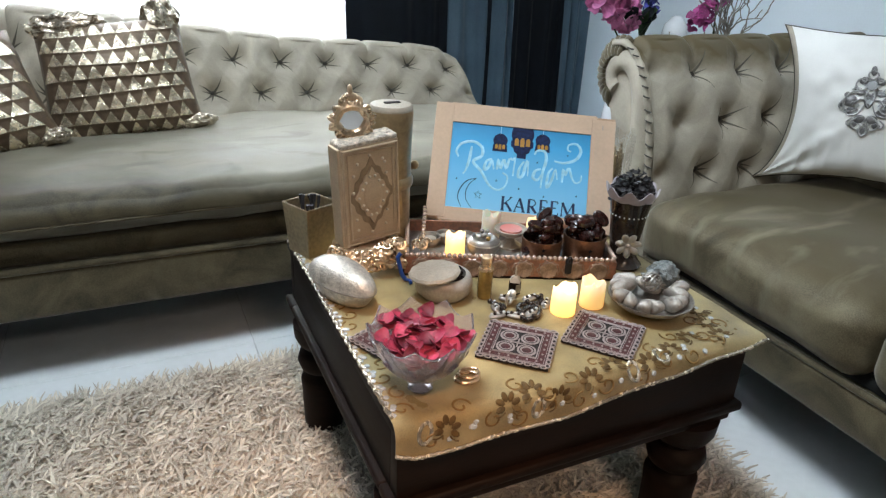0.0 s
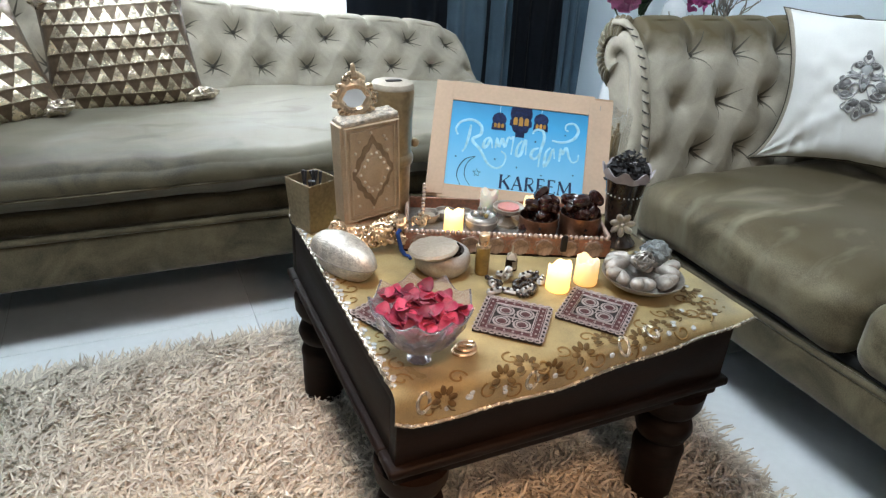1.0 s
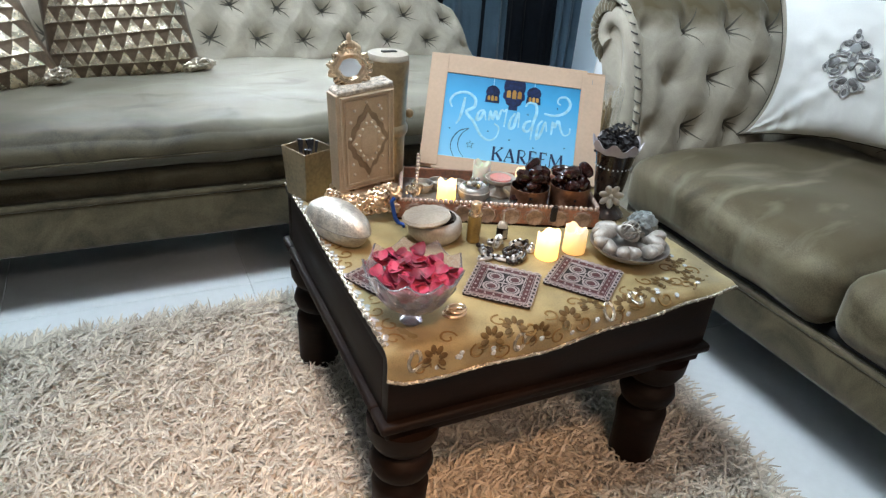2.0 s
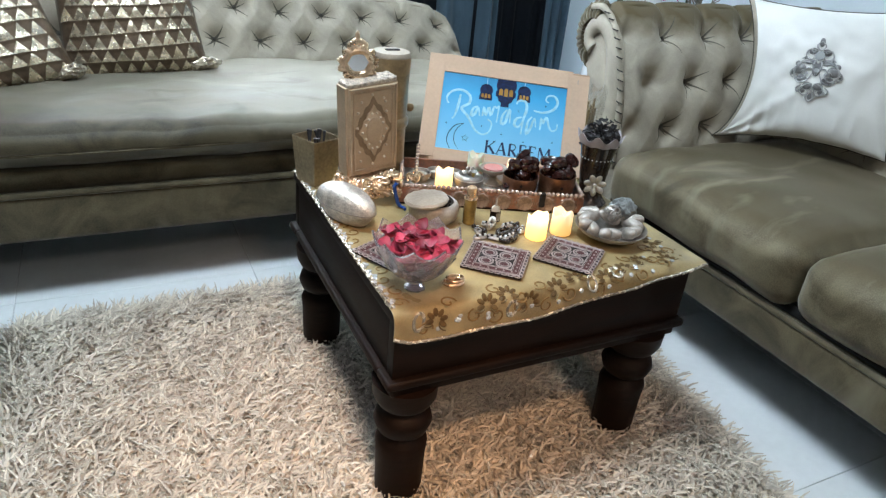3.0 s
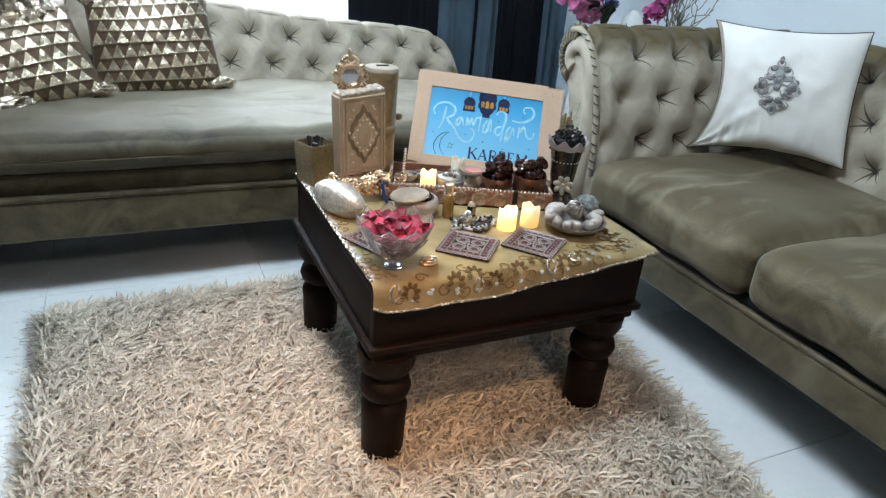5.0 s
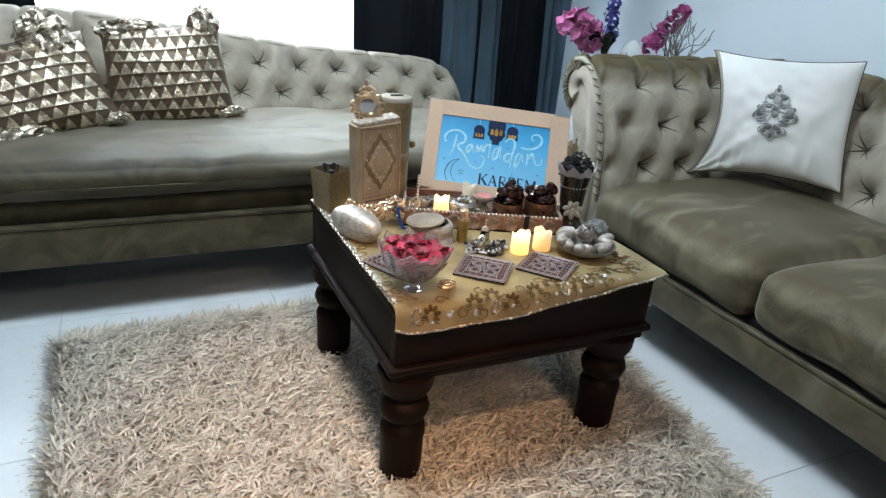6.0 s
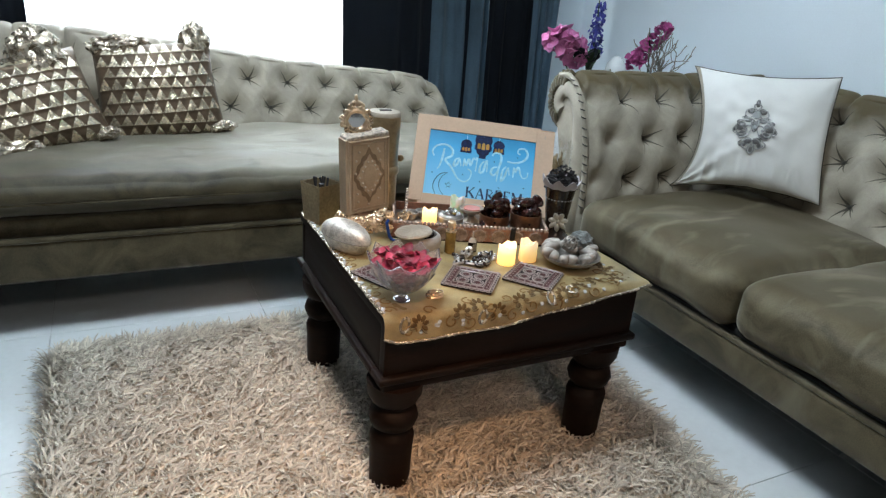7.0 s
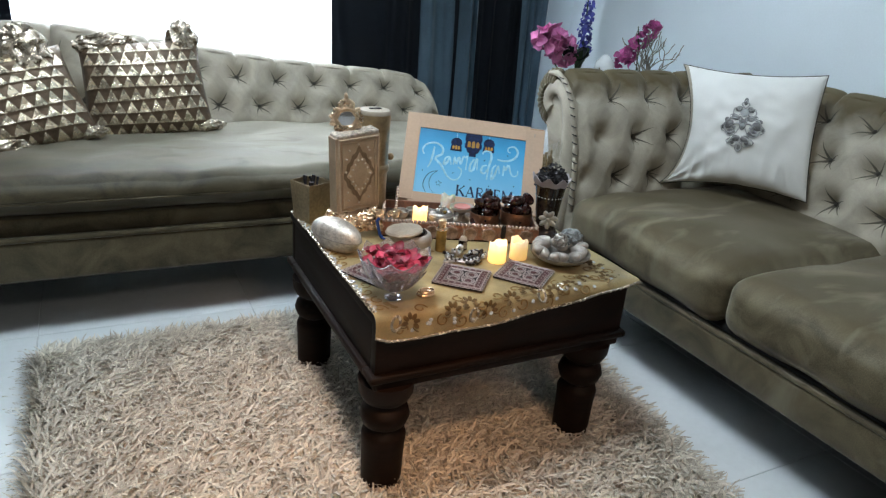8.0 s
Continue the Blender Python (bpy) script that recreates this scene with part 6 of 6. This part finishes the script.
part("flower_centre", moved(ball(0.0045, 10, 6), pose(0, 0, 0, 0, 0, -118) @ Matrix.Translation((0.035, 0, 0.052))), SILVER, vase)
bp_ = thing("black_petals", pose(0.572, 0.299, T0 + 0.12), "heap of black dried petals filling the smoky vase", "petals")
shp = []
g = random.Random(17)
for k in range(230):
    rr, a = 0.037 * math.sqrt(g.random()), g.random() * 6.283
    z = 0.008 + 0.020 * (k / 230) + 0.038 * (1 - (rr / 0.038) ** 2) * (k / 230)
    m = pose(rr * math.cos(a), rr * math.sin(a), z, g.uniform(-50, 50), g.uniform(-50, 50), g.uniform(0, 360)) @ Matrix.Translation((0, -0.006, 0))
    if k < 3:
        o = part("petal", petal_mesh(40 + k, 0.0075, 0.010, 0.6), BLACKPETAL, bp_)
        o.matrix_local = m
        shp.append(o)
    else:
        like(shp[k % 3], bp_, m)


# wrapped bundle of gold reeds standing between the table and the sofa
FILM, fn, fl_ = plain("clear_wrapping_film")
fg, ft, fm = [fn.new("ShaderNode" + k) for k in ("BsdfGlossy", "BsdfTransparent", "MixShader")]
socket(fg, "Roughness", 0.16), socket(fg, "Color", (0.9, 0.9, 0.9, 1)), socket(fm, 0, 0.22)
fl_.new(ft.outputs[0], fm.inputs[1]), fl_.new(fg.outputs[0], fm.inputs[2]), fl_.new(fm.outputs[0], fn["Material Output"].inputs["Surface"])
REED = material("golden_brown_reed", (0.34, 0.25, 0.13), 0.5, second=(0.10, 0.065, 0.03), metal=0.1, var=0.3, scale=40, fine=240, bump=0.3, dist=0.0008, rand=0.35)
bundle = thing("wrapped_bundle", pose(0.760, 0.622, 0.0, 0, 0, -28), "bundle of golden reeds in clear film standing on the rug", "bundle")
g = random.Random(61)
reed = None
for k in range(26):
    m = pose(-0.048 + 0.0074 * (k % 13) + g.uniform(-0.002, 0.002), -0.018 + 0.036 * (k // 13), 0.0, g.uniform(-1.2, 1.2), g.uniform(-1.2, 1.2), 0) @ Matrix.Diagonal((1, 1, g.uniform(0.97, 1.02), 1))
    if reed is None:
        reed = part("reed", lathe([(0, 0), (0.0033, 0), (0.0036, 0.2), (0.0030, 0.45), (0.0034, 0.585), (0, 0.588)], 8), REED, bundle)
        reed.matrix_local = m
    else:
        like(reed, bundle, m)


def film_at(u, v):
    a = 2 * math.pi * u
    k = 1 + 0.10 * noise.noise(Vector((3 * math.cos(a), 3 * math.sin(a), 9 * v)))
    c, q = math.cos(a), math.sin(a)
    return (0.060 * k * math.copysign(abs(c) ** 0.55, c), 0.032 * k * math.copysign(abs(q) ** 0.55, q), 0.01 + 0.61 * v + 0.008 * math.sin(5 * a) * v)


bm = surface(film_at, 48, 40, True)
bmesh.ops.solidify(bm, geom=list(bm.faces), thickness=0.0006)
part("film_wrap", bm, FILM, bundle, "crinkled clear film")
part("tie", tube([(0.061 * math.cos(a), 0.033 * math.sin(a), 0.40 + 0.003 * math.sin(3 * a)) for a in [i * 0.2618 for i in range(24)]], 0.003, 6, True), BEADCOP, bundle, "beaded copper tie")


# ---- cushions ----
WHITECUSH = material("white_satin_cushion", (0.83, 0.825, 0.80), 0.5, var=0.05, scale=8, fine=500, bump=0.2, dist=0.0005, sheen=0.3)
SEQDARK = material("dark_bronze_sequin_cloth", (0.16, 0.11, 0.072), 0.45, metal=0.35, var=0.25, scale=40, fine=500, bump=0.5, dist=0.001)
SEQGOLD = material("pale_gold_sequins", (0.75, 0.65, 0.49), 0.26, metal=0.75, var=0.25, scale=60, fine=380, bump=0.9, dist=0.0015, rand=0.25)
SEQCRUMP = material("crumpled_gold_corner", (0.52, 0.46, 0.37), 0.25, second=(0.13, 0.09, 0.06), metal=0.8, var=0.4, scale=34, fine=90, bump=0.9, dist=0.004)
EMBLIGHT = material("silver_thread", (0.52, 0.52, 0.52), 0.35, metal=0.5, var=0.3, scale=90, fine=600, bump=0.8, dist=0.001)
EMBSILVER = material("silver_grey_applique", (0.25, 0.245, 0.25), 0.4, metal=0.45, var=0.3, scale=90, fine=600, bump=0.8, dist=0.001)


def pillow_point(u, v, side, w, h, t, pinch=0.09, seed=0.0, crease=0.0, flare=0.0):
    """u, v in -1..1; side +1 front, -1 back. x across, z up, y is depth with the front at -y."""
    x = w * u * (1 - pinch * (1 - v * v) * 0.7) * (1 - flare * v)
    z = h * v * (1 - pinch * (1 - u * u) * 0.7)
    d = t * max(0, (1 - u * u) * (1 - v * v)) ** 0.42
    d *= 1 + 0.10 * noise.noise(Vector((u * 1.8 + seed, v * 1.8, seed)))
    d += crease * noise.noise(Vector((u * 5 + seed, v * 5, 2))) * (1 - u * u) * (1 - v * v)
    return Vector((x, -side * d, z))


def cushion_point(u, v, side):
    """The white cushion: a slack corner drawn out at its foot, a hollow side and gathers along its lower edge."""
    p = pillow_point(u, v, side, 0.208 * 1.03, 0.195 * 1.03, 0.066, 0.13, 3.0, 0.006)
    left, right, foot = ((1 - u) / 2) ** 2, ((1 + u) / 2) ** 2, ((1 - v) / 2) ** 2
    p.x += 0.042 * left * (1 - v * v) ** 0.7 * (1 - 0.35 * v) + 0.012 * right * (1 - v * v) + 0.022 * right * foot
    p.z += 0.015 * right * foot + 0.014 * (1 - u * u) * foot + 0.0035 * foot * noise.noise(Vector((u * 6, 0, 3))) * (1 - u * u)
    edge = max(0, 1 - v * v) ** 0.5 * max(0, 1 - u * u) ** 0.5
    low = smooth01((-0.30 - v) / 0.5)
    # upright gathers over the lower edge, and creases fanning out of the drawn corner
    gather = 0.020 * low * (1 - abs(noise.noise(Vector((u * 5.2 + 0.9 * v, v * 0.8, 5)))) * 3.4) * (0.6 + 0.8 * noise.noise(Vector((u * 2, 0, 7))))
    reach, turn = math.hypot(u + 1, v + 1), math.atan2(v + 1, u + 1)
    fan = 0.013 * math.exp(-(reach / 0.75) ** 2) * smooth01(reach / 0.15) * math.sin(11 * turn + 3 * noise.noise(Vector((u * 2, v * 2, 1))))
    slack = 0.004 * noise.noise(Vector((u * 3.2, v * 3.2, 9)))
    return p + Vector((0, -side * (gather + fan + slack) * edge, 0))


wc = thing("white_cushion", Matrix(), "white satin cushion with a jewelled silver-grey emblem", "cushion")
CM = Matrix.Translation((1.424, 0.486, 0.660)) @ Matrix.Rotation(radians(-58), 4, "Z") @ pose(0, 0, 0, -16) @ pose(0, 0, 0, 0, -3, 0)
wc.matrix_world = CM
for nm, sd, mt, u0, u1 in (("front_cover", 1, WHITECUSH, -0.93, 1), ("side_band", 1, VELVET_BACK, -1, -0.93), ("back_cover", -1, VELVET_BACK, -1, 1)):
    bm = surface(lambda u, v: cushion_point(u0 + (u1 - u0) * u, 2 * v - 1, sd), 70 if u1 > 0 else 6, 70)
    bmesh.ops.remove_doubles(bm, verts=bm.verts, dist=1e-4)
    part(nm, bm, mt, wc, "" if mt == WHITECUSH else "taupe velvet")
part("piping", tube([cushion_point(a, b, 0) for a, b in [(-1 + i / 10, 1) for i in range(20)] + [(1, 1 - i / 10) for i in range(20)] + [(1 - i / 10, -1) for i in range(20)] + [(-1, -1 + i / 10) for i in range(20)]], 0.0022, 6, True), VELVET_DARK, wc, "dark corded piping")


def on_cushion(u, v):
    return cushion_point(u, v + 0.045, 1) + Vector((0, -0.002, 0))


def applique(x, y, a, b, turn):
    """A flat padded leaf on the cushion's front."""
    bm = ball(1, 12, 8)
    c, s = math.cos(radians(turn)), math.sin(radians(turn))
    for v in bm.verts:
        p, q, h = v.co.x * a, v.co.y * b, v.co.z
        base = on_cushion(x + c * p - s * q, y + s * p + c * q)
        v.co = base + Vector((0, -0.0025 * h, 0))
    return bm


emb = part("emblem", applique(0, 0.03, 0.055, 0.10, 0), EMBSILVER, wc)
for x, y, a, b, turn in ((0, 0.44, 0.035, 0.07, 0), (-0.09, 0.30, 0.06, 0.05, 20), (-0.13, 0.15, 0.07, 0.05, -30), (-0.22, 0.02, 0.085, 0.075, 30), (-0.17, -0.12, 0.08, 0.06, -20), (-0.07, -0.22, 0.07, 0.06, 10),
                         (-0.13, -0.30, 0.05, 0.04, 0), (-0.31, -0.04, 0.04, 0.03, 0), (-0.05, 0.13, 0.035, 0.05, 30), (0, -0.38, 0.03, 0.06, 0), (-0.26, 0.10, 0.045, 0.04, 40)):
    for sg in ((1, -1) if x else (1,)):
        part("applique_leaf", applique(sg * x, y, a, b, sg * turn), EMBSILVER, emb)


for pts in (((0, 0.42), (-0.05, 0.36), (0, 0.30), (0.05, 0.36), (0, 0.42)),
            ((-0.02, 0.28), (-0.12, 0.30), (-0.16, 0.22), (-0.10, 0.16), (-0.05, 0.21), (-0.09, 0.24)),
            ((-0.03, 0.10), (-0.14, 0.12), (-0.24, 0.06), (-0.26, -0.06), (-0.18, -0.12), (-0.11, -0.06), (-0.15, 0.01), (-0.19, -0.02)),
            ((-0.28, 0.0), (-0.20, 0.12), (-0.10, 0.16)), ((-0.04, -0.02), (-0.10, -0.14), (-0.20, -0.16), (-0.22, -0.10)),
            ((-0.02, -0.16), (-0.10, -0.20), (-0.14, -0.28), (-0.08, -0.34), (-0.03, -0.29), (-0.07, -0.26)), ((0, -0.20), (-0.05, -0.34), (0, -0.42), (0.04, -0.34), (0, -0.26)),
            ((-0.18, -0.06), (-0.10, 0.04), (-0.02, 0.02)), ((-0.01, 0.20), (-0.05, 0.08), (0, -0.06)),
            ((-0.26, 0.04), (-0.31, -0.04), (-0.27, -0.10), (-0.24, -0.06)), ((-0.12, 0.30), (-0.07, 0.26), (-0.06, 0.32)), ((-0.20, 0.16), (-0.14, 0.19), (-0.17, 0.12)), ((-0.14, -0.20), (-0.19, -0.25), (-0.16, -0.30), (-0.13, -0.25))):
    for sg in (1, -1):
        sm = smooth_profile([(sg * x, y) for x, y in pts], 22)
        bm = tube([on_cushion(x * 1.12, y * 1.08) + Vector((0, -0.002, 0)) for x, y in sm], 0.0019, 6, taper=lambda t: 0.6 + 0.6 * math.sin(math.pi * t))
        part("applique_scroll", bm, EMBLIGHT, emb)
for x, y, r in ((0, 0.24, 0.013), (-0.25, -0.12, 0.005), (0.25, -0.12, 0.005), (0, -0.44, 0.005), (0, 0.02, 0.007), (-0.13, -0.03, 0.005), (0.13, -0.03, 0.005)):
    p = on_cushion(x, y)
    part("jewel", moved(lathe([(0, 0), (r, 0), (r * 0.8, r * 0.4), (0, r * 0.5)], 8), Matrix.Translation(p) @ pose(0, 0, 0, 90)), GEM, emb)


def ear(size, point, seed):
    """A gathered corner of metallic cloth: crushed into facets, drawn out towards point."""
    bm = bmesh.new()
    bmesh.ops.create_icosphere(bm, subdivisions=5, radius=1)
    for v in bm.verts:
        c = v.co.copy()
        q = 1 - 0.9 * abs(noise.noise(c * 1.3 + Vector((seed, 0, 0)))) - 0.45 * abs(noise.noise(c * 2.6 + Vector((0, seed, 3)))) - 0.10 * abs(noise.noise(c * 7 + Vector((0, 0, seed))))
        along = c.dot(point)
        v.co = c * (0.52 + 0.62 * q) * (1.12 - 0.34 * along)
        v.co += point * 0.22 * max(0, along) ** 2
        v.co = Vector((v.co.x * size[0], v.co.y * size[1], v.co.z * size[2]))
    return bm


def sequin_cushion(m, w, h, t, seed, label, ears):
    c = thing("sequin_cushion", m, label, "cushion", "gold sequin cushions")
    rows, cols = 8, 10
    kw = dict(pinch=0.05, seed=seed, flare=0.05)

    def tier(u, v, side):
        """The cover with overlapping rows, each row's lower edge standing proud; the rows sag a little."""
        p = pillow_point(u, v, side, w, h, t, **kw)
        k = ((v + 1) / 2 * rows) % 1.0
        inner = smooth01((0.94 - abs(v)) / 0.06) * smooth01((0.97 - abs(u)) / 0.05)
        return p + Vector((0, -side * 0.0035 * (1 - k) * inner, 0.006 * inner * (u * u - 0.5 + 0.5 * math.sin(2.2 * u + 7 * v + seed))))

    def f(u, v):
        side = 1 if u < 0.5 else -1
        uu = 4 * u - 1 if u < 0.5 else 3 - 4 * u
        return tier(uu, 2 * v - 1, side)
    bm = surface(f, 80, rows * 8, True)
    bmesh.ops.remove_doubles(bm, verts=bm.verts, dist=1e-4)
    part("cover", bm, SEQDARK, c)
    for j in range(rows):
        off = 0.5 if j % 2 else 0.0
        for i in range(cols):
            u0, u1 = -0.97 + 1.94 * (i + off) / cols, -0.97 + 1.94 * (i + 1 + off) / cols
            if u1 > 1.0:
                continue
            v0, v1 = -1 + 2 * (j + 0.04) / rows, -1 + 2 * (j + 0.96) / rows
            bm = bmesh.new()
            n = 6
            lines = []
            for a in range(n + 1):
                s = a / n
                lines.append([bm.verts.new(tier(u0 + (u1 - u0) * (0.5 + 1.02 * (b / n - 0.5) * (1 - s)), v0 + (v1 - v0) * s, 1) + Vector((0, -0.0016 - 0.0012 * math.sin(3 * i + 2 * j + a), 0.0))) for b in range(n + 1)])
            for a in range(n):
                for b in range(n):
                    q = (lines[a][b], lines[a][b + 1], lines[a + 1][b + 1], lines[a + 1][b])
                    bm.faces.new(q)
            bmesh.ops.remove_doubles(bm, verts=bm.verts, dist=1e-5)
            part("sequin_triangle", bm, SEQGOLD, c)
    for k, (x, y, z, size, point) in enumerate(ears):
        part("crumpled_corner", moved(ear(size, Vector(point).normalized(), seed + 3 * k), Matrix.Translation((x * w, y, z * h))), SEQCRUMP, c, "crushed metallic corner")
    return c


sequin_cushion(pose(-0.255, 1.465, 0.614, -16, -4, 0), 0.190, 0.156, 0.085, 2.0, "gold and bronze triangle sequin cushion with gathered corners",
               ((-0.62, -0.004, 0.96, (0.082, 0.034, 0.036), (-0.8, 0, 0.5)), (0.72, -0.006, 1.07, (0.043, 0.036, 0.054), (0.1, 0, 1)), (1.02, -0.02, -0.86, (0.042, 0.022, 0.018), (1, 0, -0.1)), (-0.98, -0.02, -0.92, (0.030, 0.02, 0.018), (-1, 0, 0))))
sequin_cushion(pose(-0.645, 1.36, 0.580, -26, -11, 12), 0.205, 0.150, 0.090, 6.0, "gold and bronze triangle sequin cushion slumped on the chaise",
               ((0.45, -0.030, 1.06, (0.066, 0.048, 0.066), (0.3, 0, 1)), (-0.70, -0.01, 1.02, (0.06, 0.036, 0.036), (-1, 0, 0.3)), (0.98, -0.02, -0.92, (0.034, 0.02, 0.018), (1, 0, 0)), (-0.55, -0.07, -0.95, (0.085, 0.03, 0.03), (-1, 0, 0))))

# ---- flowers in the corner ----
LEAFM = material("artificial_leaf", (0.03, 0.075, 0.03), 0.45, var=0.3, scale=30)
PINKFL = material("pink_silk_petal", (0.72, 0.24, 0.50), 0.6, var=0.2, scale=30, fine=200, bump=0.2, rand=0.2, sheen=0.3)
MAGENTA = material("magenta_silk_petal", (0.50, 0.09, 0.30), 0.6, var=0.25, scale=30, rand=0.3)
BLUEFL = material("blue_violet_floret", (0.08, 0.09, 0.42), 0.6, var=0.25, scale=40, rand=0.35)
TWIG = material("pale_dry_twig", (0.30, 0.27, 0.23), 0.8, var=0.25, scale=40)
CERAM = material("white_glazed_ceramic", (0.72, 0.75, 0.78), 0.2, var=0.04, scale=10)


def stalk(a, b, parent, mat, r=0.003, name="stem", bow=0.02):
    a, b = Vector(a), Vector(b)
    pts = [a.lerp(b, t / 6) + Vector((bow * math.sin(math.pi * t / 6), 0, 0)) for t in range(7)]
    return part(name, tube(pts, r, 6, taper=lambda s: 1.2 - 0.5 * s), mat, parent)


def flower_vase(x, y, h, label):
    v = thing("flower_vase", pose(x, y, 0), label, "vase", "vases of artificial flowers")
    part("body", lathe([(0, 0), (0.06, 0), (0.075, 0.05), (0.085, h * 0.4), (0.06, h * 0.75), (0.035, h * 0.93), (0.045, h), (0.040, h), (0.03, h * 0.93), (0, h * 0.9)], 32), CERAM, v)
    return v


fa = flower_vase(1.24, 1.16, 0.74, "white ceramic floor vase of pink and blue silk flowers")
g = random.Random(31)


def bloom(parent, centre, spread, n, mat, w, l, seed):
    """A dense head of separate cupped petals."""
    q = random.Random(seed)
    sh = []
    for k in range(n):
        d = Vector((q.gauss(0, 1), q.gauss(0, 1), q.gauss(0.2, 0.8))).normalized()
        p = Vector(centre) + Vector((d.x * spread[0], d.y * spread[1], d.z * spread[2])) * q.uniform(0.55, 1.0)
        m = Matrix.Translation(p) @ d.to_track_quat("Z", "Y").to_matrix().to_4x4() @ pose(0, 0, 0, q.uniform(-35, 35), q.uniform(-35, 35), q.uniform(0, 360)) @ Matrix.Translation((0, -l / 2, 0))
        if k < 3:
            o = part("petal", petal_mesh(seed + k, w, l, 0.5), mat, parent)
            o.matrix_local = m
            sh.append(o)
        else:
            like(sh[k % 3], parent, m)


stalk((0, 0, 0.6), (-0.10, 0, 0.80), fa, LEAFM)
bloom(fa, (-0.125, -0.01, 0.860), (0.066, 0.05, 0.048), 46, PINKFL, 0.034, 0.046, 50)
bloom(fa, (-0.05, 0.0, 0.825), (0.050, 0.04, 0.056), 40, PINKFL, 0.032, 0.044, 57)
stalk((0, 0, 0.6), (0.03, 0, 1.02), fa, LEAFM)
for i in range(10):
    bloom(fa, (0.040 + 0.004 * math.sin(i), 0, 0.835 + 0.0175 * i), (0.034 * (1.05 - i * 0.080), 0.028, 0.014), 12, BLUEFL, 0.012, 0.016, 70 + i)
for k in range(7):
    a = radians(51 * k)
    o = part("leaf", petal_mesh(90 + k, 0.018, 0.10, 0.3), LEAFM, fa)
    o.matrix_local = pose(0.03 + 0.01 * math.cos(a), 0, 0.75, 60, 0, 51 * k)
for k in range(5):
    o = part("leaf", petal_mesh(97 + k, 0.03, 0.075, 0.4), NAVY, fa, "dark shadowy leaf")
    o.matrix_local = pose(-0.06 + 0.012 * k, -0.01, 0.79, 40, 20 * (k - 2), 72 * k)
fb = flower_vase(1.52, 1.12, 0.74, "white ceramic floor vase of magenta flowers and dry twigs")
stalk((0, 0, 0.6), (-0.02, 0, 0.93), fb, LEAFM)
for i in range(9):
    bloom(fb, (-0.075 + 0.016 * i, 0, 0.795 + 0.0165 * i), (0.044 - 0.002 * i, 0.03, 0.024), 12, MAGENTA, 0.019, 0.026, 110 + i)
g = random.Random(77)
for k in range(16):
    p = Vector((0.04 + g.uniform(-0.03, 0.05), g.uniform(-0.02, 0.02), 0.70))
    pts = [p.copy()]
    d = Vector((g.uniform(-0.4, 0.4), g.uniform(-0.3, 0.3), 1.3)).normalized()
    for i in range(10):
        d = (d + Vector((g.uniform(-1.0, 0.9), g.uniform(-0.5, 0.5), g.uniform(-0.25, 0.5)))).normalized()
        p = p + d * 0.022 * (0.8 + 0.4 * g.random())
        pts.append(p.copy())
    part("twig", tube(pts, 0.0030, 5, taper=lambda s: 1.2 - 0.8 * s), TWIG, fb)
    for i in (4, 7, 9):
        e = (pts[i] - pts[i - 1]).normalized() + Vector((g.uniform(-1, 1), g.uniform(-1, 1), 0.4))
        part("twiglet", tube([pts[i], pts[i] + e * 0.012, pts[i] + e * 0.02 + Vector((0, 0, 0.01)), pts[i] + e * 0.026 + Vector((0.004, 0, 0.016))], 0.0017, 5), TWIG, fb)
bird = thing("ceramic_ornament", pose(1.375, 1.13, 0), "tall rounded white ceramic ornament beside the vases", "ornament")
part("body", lathe([(0, 0), (0.05, 0), (0.045, 0.03), (0.02, 0.10), (0.018, 0.60), (0.03, 0.70), (0.042, 0.75), (0.036, 0.79), (0.015, 0.815), (0, 0.82)], 28), CERAM, bird)

# ---- ceiling lamps ----
LAMPW = material("white_lamp_housing", (0.8, 0.8, 0.8), 0.4, var=0.02)
cp = thing("ceiling_panel", pose(-0.25, 0.35, ZC), "square white ceiling light panel", "ceiling light")
part("frame", join(box(-0.33, 0.33, -0.33, -0.305, -0.02, 0.002), join(box(-0.33, 0.33, 0.305, 0.33, -0.02, 0.002), join(box(-0.33, -0.305, -0.305, 0.305, -0.02, 0.002), box(0.305, 0.33, -0.305, 0.305, -0.02, 0.002)))), LAMPW, cp, smooth=False)
copy_thing(cp, pose(0.0, -2.3, ZC))
dl = thing("downlight", pose(-0.30, -1.25, ZC), "small round recessed ceiling downlight", "ceiling light")
part("ring", lathe([(0.065, 0.0), (0.09, 0.0), (0.09, -0.008), (0.075, -0.012), (0.065, -0.006), (0.065, 0.0)], 32), LAMPW, dl)
# Unseen second ring, added to go with the rear warm fill.
copy_thing(dl, pose(0.10, -2.75, ZC))

# ---- floor tiles ----
tile = None
for i in range(-5, 4):
    for j in range(-6, 4):
        x0, y0 = 0.6 * i - 0.02, 0.6 * j - 0.21
        x1, y1 = min(x0 + 0.5985, XW1), min(y0 + 0.5985, YW1)
        x0, y0 = max(x0, XW0), max(y0, YW0)
        if x1 - x0 < 0.02 or y1 - y0 < 0.02:
            continue
        full = abs(x1 - x0 - 0.5985) < 1e-6 and abs(y1 - y0 - 0.5985) < 1e-6
        m = Matrix.Translation((x0, y0, 0))
        if full and tile is not None:
            like(tile, floor, m)
        else:
            o = part("tile", box(0, x1 - x0, 0, y1 - y0, -0.006, 0.0, 0.0012, 1), TILE, floor)
            o.matrix_local = m
            if full:
                tile = o
